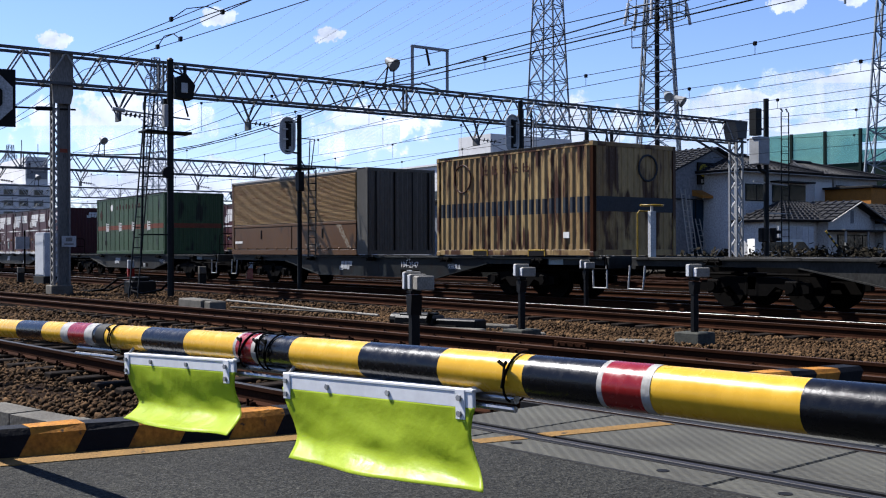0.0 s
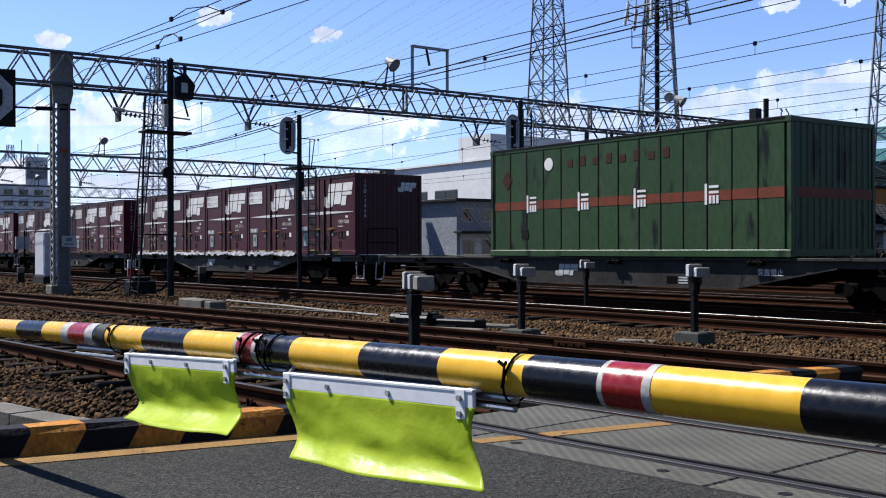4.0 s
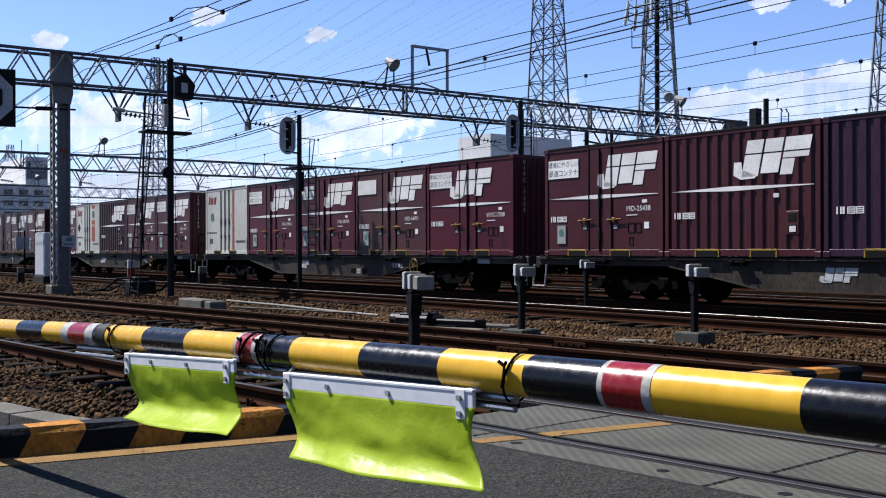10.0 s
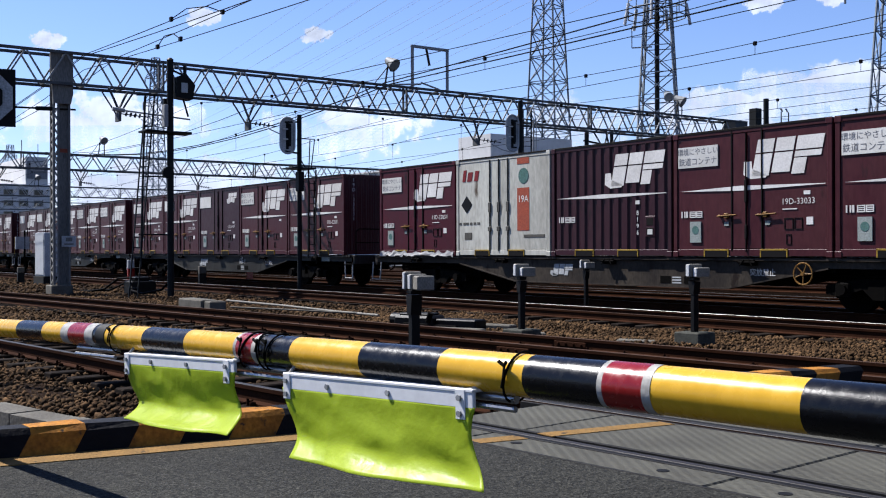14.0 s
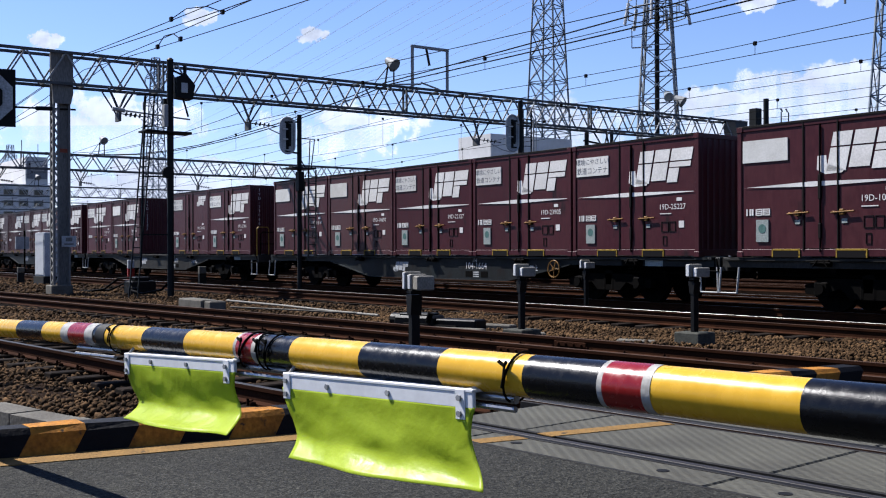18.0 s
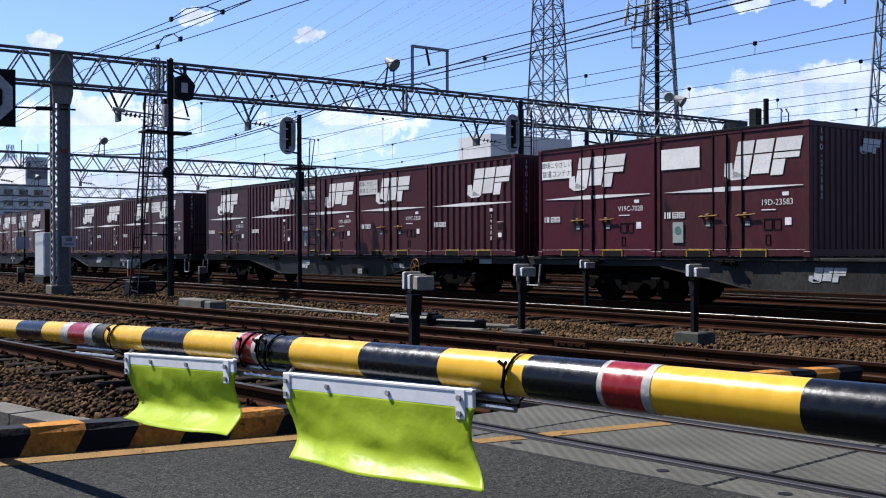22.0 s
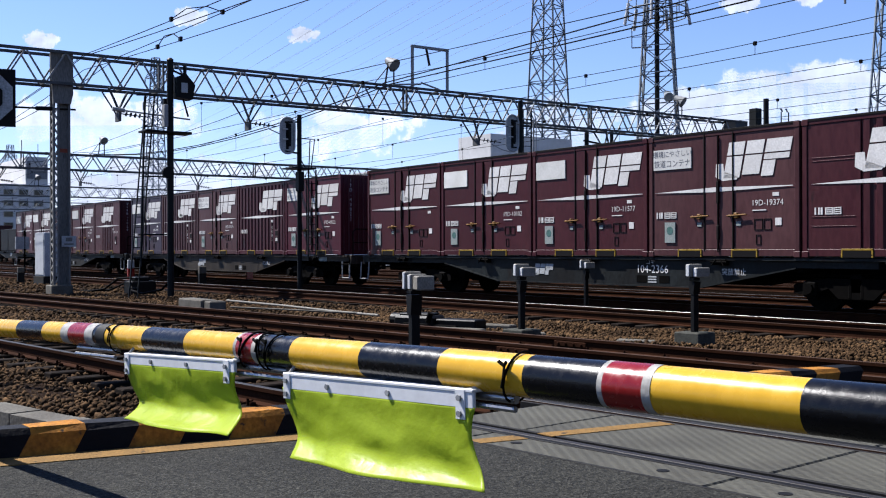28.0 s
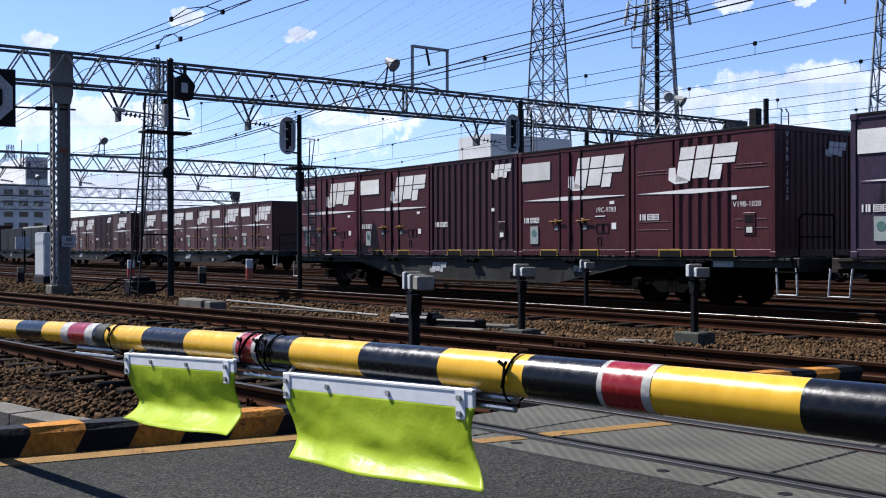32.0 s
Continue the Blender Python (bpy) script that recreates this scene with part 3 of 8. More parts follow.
def t1_y(x, off):
    """A line beside the first track: its distance from the track's middle."""
    return 5.42 + off + SLOPE * x


# road on this side of the first track, and between the first and the second
road = Mesh().prism([(kerb_x(-14), -14), (9, -14), (9, t1_y(9, -0.99)), (kerb_x(3.65) + 0.01, t1_y(kerb_x(3.65), -0.99))], -0.5, -0.004, "z")
tagged(solid("road", road, M_ASPHALT), "worn grey asphalt road before a level crossing", kind="structure")
road2 = Mesh().prism([(kerb_x(6.1), t1_y(-5.6, 1.06)), (9, t1_y(9, 1.06)), (9, t1_y(9, 3.55)), (kerb_x(8.2), t1_y(-5.3, 3.55))], -0.5, -0.004, "z")
tagged(solid("road_between_tracks", road2, M_ASPHALT), "grey asphalt between two railway tracks", kind="structure")
lineA = Mesh().prism([(kerb_x(-6), -6), (kerb_x(-6) + 0.25, -6), (kerb_x(3.4) + 0.22, 3.4), (kerb_x(3.4), 3.4)], -0.004, 0.0015, "z")
tagged(solid("road_line", lineA, M_ROADLINE), "worn orange edge line painted on asphalt", kind="structure")

# crossing panels between and beside the rails of the first track
cross = tagged(new("crossing_deck"), "grey tread-patterned panels and rubber edges between rails", kind="structure")
ang = math.degrees(math.atan(SLOPE))
for lo, hi in ((-0.98, -0.66), (-0.475, 0.475), (0.66, 1.05)):
    x = 10.78 if lo < -0.5 else 10.83
    while x > -6.2:
        x0 = max(x - 1.80, -6.35 if lo < -0.5 else -6.05)
        if x0 < x - 0.2:
            ln = (x - x0) / math.cos(radians(ang)) - 0.018
            p = part("panel", Mesh().box((0, lo, -0.16), (ln, hi, -0.003), 0.008), M_PANEL, cross, at=pose(x0, t1_y(x0, 0), 0, 0, 0, ang))
            for bx in (0.35, ln - 0.35):
                if ln > 1.2 and lo < -0.5:
                    part("plug", Mesh().rod((bx, (lo + hi) / 2, -0.02), (bx, (lo + hi) / 2, 0.0), 0.035, 14), M_RUBBER, p)
        x -= 1.80
for off, w in ((-0.466, 0.022), (0.466, 0.022), (-0.630, 0.055), (-0.503, 0.056), (0.503, 0.056), (0.630, 0.055), (-0.985, 0.02)):
    part("rubber_edge", Mesh().box((0, off - w / 2, -0.16), (17.5, off + w / 2, -0.055 if 0.49 < abs(off) < 0.6 else 0.0012), 0.004), M_RUBBER, cross, at=pose(-6.3, t1_y(-6.3, 0), 0, 0, 0, ang))
for lo, hi in ((-0.97, -0.66), (-0.47, 0.47)):
    pts = [(kerb_x(t1_y(-5.4, lo)) + 0.72, t1_y(-5.4, lo)), (kerb_x(t1_y(-5.4, lo)) + 0.86, t1_y(-5.4, lo)), (kerb_x(t1_y(-5.2, hi)) + 0.86, t1_y(-5.2, hi)), (kerb_x(t1_y(-5.2, hi)) + 0.72, t1_y(-5.2, hi))]
    part("painted_line", Mesh().prism(pts, -0.004, 0.0015, "z"), M_ROADLINE, cross)


def kerb(name, y0, y1, first, h=0.155, w=0.20, step=0.30, label=""):
    """A kerb in slanting yellow and black bands, each band a piece of its own."""
    k = thing(name, label, "kerb")
    y, i = y0, first
    while y < y1 - 0.02:
        e = min(y + step, y1)
        s0, s1 = (0.16 if y > y0 else 0), (0.16 if e < y1 else 0)
        m = Mesh()
        prof = [(0.0, -0.25, 0), (0.0, h - 0.035, 1), (-0.03, h, 1), (-w, h, 1), (-w, -0.25, 0)]
        v = []
        for yy, sh in ((y, s0), (e, s1)):
            v += [(kerb_x(yy) + px + random.uniform(-0.004, 0.004), yy + sh * t * 1.25, pz + (random.uniform(-0.005, 0.004) if t else 0)) for px, pz, t in prof]
        n = len(prof)
        m.add(v, [tuple(range(n)), tuple(range(2 * n - 1, n - 1, -1))] + [(a, n + a, n + (a + 1) % n, (a + 1) % n) for a in range(n)])
        part("band", m, M_KERBY if i % 2 else M_KERBK, k)
        y, i = e, i + 1
    return k


kerb("kerb", -3.07, 3.36, 0, label="weathered kerb painted in yellow and black bands beside the road")
kerb("kerb", 6.16, 8.05, 0, step=0.27, label="painted yellow and black kerb between two tracks")

# sunken stone edging in the ballast beside the road
edge = thing("stone_edging", "row of weathered concrete edging slabs sunk in ballast", "edging")
for i in range(5):
    a = Vector((-9.15 + i * 0.60, 2.03 + i * 0.135, 0))
    b = a + Vector((0.585, 0.13, 0))
    part("slab", Mesh().bar(a + Vector((0, 0, -0.14 + random.uniform(-0.01, 0.01))), b + Vector((0, 0, -0.14)), 0.26, 0.14), M_CONCRETE, edge)

# ---- the barrier ----
def pole_at(x):
    return Vector((x, 2.05 + 0.15 * (x + 1.29), 0.822 - (0.0029 * (x + 1.5) ** 2 if x < -1.5 else 0)))


def pole_r(x):
    return 0.0630 + 0.0036 * (x + 1.3)


gate = thing("barrier_pole", "lowered crossing barrier pole banded yellow and black with red reflectors", "barrier")


def band(x0, x1, material, name="band", grow=0.0, label=""):
    m, n, k = Mesh(), 28, max(2, int((x1 - x0) / 0.12) + 1)
    v, f = [], []
    for i in range(k + 1):
        x = x0 + (x1 - x0) * i / k
        c, r = pole_at(x), pole_r(x) + grow
        d = (pole_at(x + 0.01) - pole_at(x - 0.01)).normalized()
        s = d.cross(Vector((0, 0, 1))).normalized()
        u = s.cross(d)
        v += [c + (s * math.cos(6.28319 * j / n) + u * math.sin(6.28319 * j / n)) * r for j in range(n)]
    for i in range(k):
        f += [(i * n + j, i * n + (j + 1) % n, (i + 1) * n + (j + 1) % n, (i + 1) * n + j) for j in range(n)]
    m.add(v, f + [tuple(range(n)), tuple(range(k * n, (k + 1) * n))])
    return part(name, m, material, gate, label, smooth=True)


Y, K, W, R = M_GATEY, M_GATEK, M_GATEW, M_GATER
for x0, x1, mt in ((-6.95, -6.32, Y), (-6.32, -5.99, K), (-5.99, -5.574, Y), (-5.574, -5.276, K), (-5.276, -5.067, Y), (-4.637, -4.31, Y), (-4.31, -3.98, K), (-3.98, -3.632, Y),
                   (-3.484, -3.289, K), (-3.289, -2.921, Y), (-2.921, -2.561, K), (-2.561, -2.232, Y), (-2.232, -1.981, K), (-1.821, -1.436, Y), (-1.436, -1.02, K), (-1.02, -0.6, Y), (-0.6, -0.2, K), (-0.2, 0.2, Y), (0.2, 0.62, K)):
    band(x0, x1, mt)
for x0, x1, mt in ((-5.067, -4.991, W), (-4.991, -4.826, R), (-4.826, -4.749, W), (-3.632, -3.614, W), (-3.614, -3.516, R), (-3.516, -3.484, W), (-1.981, -1.965, W), (-1.965, -1.846, R), (-1.846, -1.821, W)):
    band(x0, x1, mt, "reflector_band", 0.0015)
band(-4.749, -4.719, M_GATEK, "band")
band(-4.719, -4.637, M_WAGONGREY, "joint_sleeve", 0.003, "dull grey joint sleeve")
for x0, x1, dz in ((-4.95, -4.58, -0.062), (-3.73, -3.345, -0.066), (-2.46, -2.29, -0.068)):
    p, q = pole_at(x0) + Vector((0.0, -0.012, dz)), pole_at(x1) + Vector((0.0, -0.012, dz))
    part("stay_tube", Mesh().rod(p, q, 0.013, 10).rod(p + Vector((0.02, -0.02, -0.024)), q + Vector((0.02, -0.02, -0.024)), 0.009, 8), M_ALU, gate, "aluminium stay tube", smooth=True)
part("stay_rod", Mesh().path([pole_at(-5.6 + 0.3 * i) + Vector((0, 0.005, -pole_r(-5.6 + 0.3 * i) - 0.010)) for i in range(12)], 0.006, 6), M_DARKSTEEL, gate)


def tie(x, tilt, tail):
    m, n = Mesh(), 20
    for g in (0.0,):
        pts = []
        for j in range(n + 1):
            a = 6.28319 * j / n
            c = pole_at(x + g + tilt * math.sin(a) * 0.03)
            r = pole_r(x) + 0.005
            pts.append(c + Vector((-0.15 * math.cos(a) * r, math.cos(a) * r, math.sin(a) * r * 1.12 - 0.006)))
        m.path(pts, 0.0036, 6)
    c = pole_at(x) + Vector((0.01, -pole_r(x) - 0.004, 0.03))
    m.path([c, c + Vector((0.01, -0.012, -0.03)), c + Vector((-0.005, -0.006, -tail * 0.5))], 0.0036, 6)
    m.path([c + Vector((-0.02, -0.004, 0.012)), c, c + Vector((0.015, -0.006, 0.012))], 0.0052, 6)
    return part("cable_tie", m, M_CABLE, gate, "black rubber tie wound round the pole")


for x, t, tail in ((-4.575, 0.3, 0.10), (-3.574, 0.9, 0.10), (-3.474, -0.4, 0.06), (-3.419, 0.8, 0.10), (-2.291, 0.6, 0.12)):
    tie(x, t, tail)
gm = thing("gate_machine", "grey barrier machine on a concrete foot", "barrier machine")
part("housing", Mesh().box((0.55, 2.12, 0.02), (0.95, 2.55, 1.05), 0.02), M_GALV, gm)
part("foot", Mesh().box((0.45, 2.0, -0.3), (1.05, 2.66, 0.02), 0.02), M_CONCRETE, gm)


def flag(xa, xb, dz, drop, depth, seed, flare):
    """A lime vinyl flap screwed to a white angle strip below the pole. The vinyl is one piece that swings on the strip."""
    rng = random.Random(seed)
    a, b = pole_at(xa), pole_at(xb)
    a.z, b.z = dz
    ln = (b - a).length
    turn = math.degrees(math.atan2(b.y - a.y, b.x - a.x))
    tilt = -math.degrees(math.asin((b.z - a.z) / ln))
    f = thing("warning_flap", "lime green vinyl flap on a white strip below the barrier pole", "flap", "flaps on the barrier", pose(a.x, a.y - 0.054, a.z, 0, tilt, turn))
    part("strip", Mesh().box((0, -0.010, -drop), (ln, 0.004, 0), 0.003).box((0, -0.012, -0.004), (ln, 0.055, 0.006), 0.002), M_STRIP, f, "white angled strip")
    for bx in (0.018, ln - 0.055):
        br = part("bracket", Mesh().box((bx - 0.014, -0.0135, -0.082), (bx + 0.024, -0.0095, 0.004), 0.001), M_STRIP, f)
        for bz in (-0.02, -0.065):
            part("screw", Mesh().rod((bx + 0.005, -0.022, bz), (bx + 0.005, -0.015, bz), 0.009, 8), M_GALV, br)
    for bx in (0.27, 0.60):
        part("screw", Mesh().rod((bx * ln, -0.017, -drop * 0.55), (bx * ln, -0.009, -drop * 0.55), 0.009, 8), M_GALV, f)
    part("hanger", Mesh().path([(0.02, 0.0, 0.0), (0.03, 0.03, 0.04), (0.03, 0.035, 0.075)], 0.006, 6), M_GALV, f)
    part("hanger", Mesh().path([(ln - 0.03, 0.0, 0.0), (ln + 0.01, 0.03, 0.02), (ln + 0.05, 0.035, 0.06)], 0.006, 6), M_GALV, f)
    nx, nz = 48, 26
    v, fc = [], []
    ph = [rng.uniform(0, 6.28) for _ in range(6)]
    for i in range(nx + 1):
        u = i / nx
        for j in range(nz + 1):
            w = j / nz
            y = -0.007 + (-0.022 if seed == 8 else 0.002) * w + flare[0] * w * w * math.sin(3.0 * w + flare[1]) - flare[2] * max(0, w - 0.70) ** 1.6 * 4
            y += 0.010 * w * math.sin(7.5 * u + ph[0]) + 0.007 * math.sin(3.1 * u + 5 * w + ph[1]) * w + 0.004 * math.sin(17 * u - 9 * w + ph[2]) * w
            y += 0.0025 * noise.noise((u * 9 + seed, w * 6, 1.7)) * w + 0.010 * noise.noise((u * 3 + seed, w * 3, 4.1)) * w
            x = -0.006 + u * (ln + 0.012) + (0.5 - u) * 0.05 * math.sin(3.14 * w) + (flare[3] - 0.045 * u) * w * w
            v.append((x, y, -drop * 0.9 - (depth - drop * 0.9) * w + 0.008 * math.sin(3.14 * u) * -w))
    for i in range(nx):
        fc += [(i * (nz + 1) + j, (i + 1) * (nz + 1) + j, (i + 1) * (nz + 1) + j + 1, i * (nz + 1) + j + 1) for j in range(nz)]
    vin = part("vinyl", Mesh().add(v, fc), M_FLAG, f, "lime green translucent vinyl sheet", smooth=True)
    sol = vin.modifiers.new("thickness", "SOLIDIFY")
    sol.thickness = 0.0025
    return vin


FLAPS = [flag(-4.421, -3.603, (0.734, 0.764), 0.042, 0.252, 3, (0.030, 0.4, 0.135, 0.120)), flag(-3.303, -2.402, (0.743, 0.768), 0.050, 0.266, 8, (0.020, 0.2, 0.070, 0.118))]


# ---- the goods train ----
CL, CW, CH = 3.715, 2.45, 2.50      # a twelve-foot container
PITCH, WAGON, FACE = 3.776, 20.40, 16.634


def logo(parent, x0, z0, w, h, material, face):
    """A company mark as plain slanting blocks, not letters."""
    k = 0.22 * h
    hook = Mesh().prism([(x0 - 0.02 * w - k, z0 + 0.06 * h), (x0 + 0.09 * w - k, z0 - 0.07 * h), (x0 + 0.30 * w - k, z0 - 0.05 * h), (x0 + 0.32 * w - k, z0 + 0.02 * h), (x0 + 0.11 * w - k, z0 + 0.20 * h), (x0 + 0.10 * w - k, z0 + 0.42 * h), (x0 - 0.01 * w - k, z0 + 0.42 * h)], -0.004, 0.0)
    p = part("mark", hook, material, parent, at=face)
    for a, b, lo, hi in ((0.10, 0.34, 0.0, 1.0), (0.37, 0.62, 0.07, 1.0), (0.65, 1.0, 0.45, 1.0), (0.65, 0.82, 0.0, 0.42)):
        for c, d in ((lo, min(hi, 0.60)), (max(lo, 0.64), hi)):
            if d - c > 0.02:
                part("mark_block", Mesh().prism([(x0 + a * w + k * c - k, z0 + c * h), (x0 + b * w + k * c - k, z0 + c * h), (x0 + b * w + k * d - k, z0 + d * h), (x0 + a * w + k * d - k, z0 + d * h)], -0.004, 0.0), material, p)
    return p


def wedge(parent, x0, x1, z, t):
    return part("stripe", Mesh().prism([(x0, z - 0.004), (x0 + 0.45 * (x1 - x0), z - t / 2), (x1, z - 0.006), (x1, z + 0.006), (x0 + 0.45 * (x1 - x0), z + t / 2)], -0.004, 0.0, "y"), M_WHITE, parent)


SLOGAN = None
NUMBER_CACHE = {}


def number(parent, body, size, m):
    key = (body, size)
    if key not in NUMBER_CACHE:
        NUMBER_CACHE[key] = text_mesh(body, size, M_WHITE)
    return part("number", NUMBER_CACHE[key], None, parent, at=m)


def shell(c, paint, length=CL, width=CW, height=CH, ends=True):
    """Frame, roof, floor and corner posts of a box container; the near side stays open for its panels, set 3 cm in."""
    body = part("body", Mesh().box((-length + 0.05, 0.045, 0.12), (-0.05, width - 0.045, height - 0.05)), paint, c)
    part("roof", Mesh().box((-length + 0.06, 0.06, height - 0.05), (-0.06, width - 0.06, height + 0.004), 0.01), paint, c)
    for x0 in (-length, -0.10):
        for y0 in (0, width - 0.10):
            part("corner_post", Mesh().box((x0, y0, 0.0), (x0 + 0.10, y0 + 0.10, height), 0.008), paint, c)
    for nm, z0, z1 in (("top_rail", height - 0.10, height - 0.002), ("bottom_rail", 0.02, 0.15)):
        part(nm, Mesh().box((-length + 0.1, 0.004, z0), (-0.1, 0.09, z1), 0.006), paint, c)
        part(nm, Mesh().box((-0.086, 0.1, z0), (-0.004, width - 0.1, z1), 0.006), paint, c)
    part("roof_edge", Mesh().box((-length - 0.002, -0.006, height - 0.035), (0.002, 0.012, height + 0.008), 0.003), M_DARKGAP, body)
    for sx in (-length, 0):
        for z0 in (0.0, height - 0.11):
            part("corner_casting", Mesh().box((sx - 0.012 if sx else -0.13, -0.010, z0), (sx + 0.13 if sx else 0.012, 0.13, z0 + 0.11), 0.008), paint, body)
    n, poly = 13, [(-0.08, 0.10)]
    for i in range(n):
        y = 0.17 + (width - 0.34) * i / (n - 1)
        poly += [(-0.036, y - 0.055), (-0.012, y - 0.030), (-0.012, y + 0.030), (-0.036, y + 0.055)]
    poly += [(-0.036, width - 0.10), (-0.08, width - 0.10)]
    part("end_wall", Mesh().prism(poly, 0.15, height - 0.10, "z"), paint, c)
    return body


def pockets(c, cells):
    for x in cells:
        part("fork_pocket", Mesh().box((x, -0.012, 0.125), (x + 0.62, 0.006, 0.158), 0.004).box((x, -0.012, 0.0), (x + 0.03, 0.006, 0.158), 0.003).box((x + 0.59, -0.012, 0.0), (x + 0.62, 0.006, 0.158), 0.003), M_POCKET, c)
        part("pocket_opening", Mesh().box((x + 0.035, -0.010, 0.004), (x + 0.585, 0.008, 0.122)), M_DARKGAP, c)


def glyph_bars(c, x, z, y):
    """Small lettering that cannot be read, as plain strokes."""
    m = Mesh()
    m.box((x + 0.035, y, z), (x + 0.065, y + 0.02, z + 0.13)).box((x + 0.11, y, z), (x + 0.14, y + 0.02, z + 0.13)).box((x + 0.16, y, z), (x + 0.20, y + 0.02, z + 0.13))
    for dx in (0.25, 0.42):
        for k in range(4):
            m.box((x + dx + 0.028, y, z + 0.036 * k), (x + dx + 0.14, y + 0.02, z + 0.036 * k + 0.018))
        m.box((x + dx + 0.004, y, z), (x + dx + 0.024, y + 0.02, z + 0.126)).box((x + dx + 0.142, y, z), (x + dx + 0.158, y + 0.02, z + 0.126))
    part("lettering", m, M_WHITE, c)


def small_marks(c, dark=False, eco=True, big=True):
    glyph_bars(c, -CL + 0.17, 0.79, 0.008)
    if eco:
        st = part("sticker", Mesh().box((-CL + 0.44, -0.002, 0.29), (-CL + 0.72, 0.03, 0.71)), M_STICKER, c, "pale sticker with a round mark")
        part("round_mark", Mesh().disc((-CL + 0.58, -0.003, 0.54), 0.085, (0, 1, 0), 0.006), M_ECO, st)
    part("label_plate", Mesh().box((-0.60, 0.014, 1.15), (-0.46, 0.028, 1.22)), M_WHITE, c)
    part("label_plate", Mesh().box((-0.54, 0.012, 0.60), (-0.40, 0.028, 0.74)), M_WHITE, c)
    for x in (-CL + 1.30, -CL + 2.27):
        part("label_plate", Mesh().box((x, 0.008, 0.61), (x + 0.11, 0.028, 0.69)), M_STICKER, c)
    fr = Mesh()
    for x, z, w, h in ((-1.02, 0.52, 0.19, 0.20), (-0.80, 0.52, 0.17, 0.20), (-0.98, 0.24, 0.11, 0.18)):
        for a, b in (((x, z), (x + w, z + 0.01)), ((x, z + h), (x + w, z + h + 0.01)), ((x, z + 0.01), (x + 0.01, z + h)), ((x + w - 0.01, z + 0.01), (x + w, z + h))):
            fr.box((a[0], 0.010, a[1]), (b[0], 0.028, b[1]))
    part("ticket_holder", fr, M_DARKGAP, c)


def panelled(paint, sign, stripe=True, mark="big", label="", wide=0.0):
    """The common steel container with two flat side panels, a pair of narrow doors and lock bars. Its front, at x = 0, leads."""
    c = thing("container", label, "container", "containers on the train")
    shell(c, paint)
    a, b = -CL + 1.50, -CL + 2.18
    for x0, x1, nm in ((-CL + 0.10, a - 0.035, "side_panel"), (b + 0.035, -0.10, "side_panel")):
        part(nm, Mesh().box((x0, 0.022, 0.15), (x1, 0.05, CH - 0.10), 0.006), paint, c)
    for x0, x1 in ((a, (a + b) / 2 - 0.012), ((a + b) / 2 + 0.012, b)):
        d = part("door", Mesh().box((x0, 0.012, 0.16), (x1, 0.05, CH - 0.10), 0.008), paint, c)
        part("hinge_post", Mesh().box((x0 - 0.03 if x0 == a else x1, -0.004, 0.12), (x0 if x0 == a else x1 + 0.03, 0.05, CH - 0.04), 0.004), M_DARKGAP, d)
    bar = part("lock_bar", Mesh().rod(((a + b) / 2, -0.012, 0.10), ((a + b) / 2, -0.012, CH - 0.12), 0.014, 8).box(((a + b) / 2 - 0.035, -0.03, 1.05), ((a + b) / 2 + 0.03, 0.01, 1.50), 0.01).box(((a + b) / 2 - 0.03, -0.03, 0.34), ((a + b) / 2 + 0.03, 0.01, 0.62), 0.01), M_DARKGAP, c)
    for x0 in (a - 0.34, b - 0.10):
        h = part("door_handle", Mesh().rod((x0, -0.03, 0.80), (x0 + 0.46, -0.03, 0.82), 0.016, 8).box((x0 + 0.16, -0.035, 0.755), (x0 + 0.25, 0.02, 0.86), 0.01).box((x0 + 0.02, -0.03, 0.78), (x0 + 0.07, 0.02, 0.83), 0.006), M_BRASS, c, "ochre door handle")
    if sign:
        w0, w1 = (0.13, 0.13 + 1.02)
        s = part("sign_board", Mesh().box((-CL + w0, 0.002, 1.80), (-CL + w1, 0.03, 2.22)), M_SIGN, c, "white board with a printed slogan" if sign == "s" else "blank white board")
        if sign == "s":
            for row, z in ((0, 2.11), (1, 1.91)):
                part("lettering", SLOGAN[row], None, s, at=Matrix.Translation((-CL + (w0 + w1) / 2, 0.0, z)) @ SIDE)
    if mark == "big":
        logo(c, -CL + 1.95, 1.54, 1.62, 0.69, M_WHITE, pose(0, 0.014, 0))
    elif mark == "mid":
        logo(c, -CL + 1.25, 1.54, 1.62, 0.69, M_WHITE, pose(0, 0.008, 0))
    else:
        logo(c, -CL + 2.70, 1.92, 0.78, 0.36, M_WHITE, pose(0, 0.018, 0))
    if stripe:
        st = wedge(c, -CL + 0.16, -0.14, 1.33, 0.095)
        st.matrix_basis = pose(0, 0.010, 0)
    small_marks(c, eco=mark != "mid")
    pockets(c, (-CL + 0.80, -CL + 2.16))
    return c


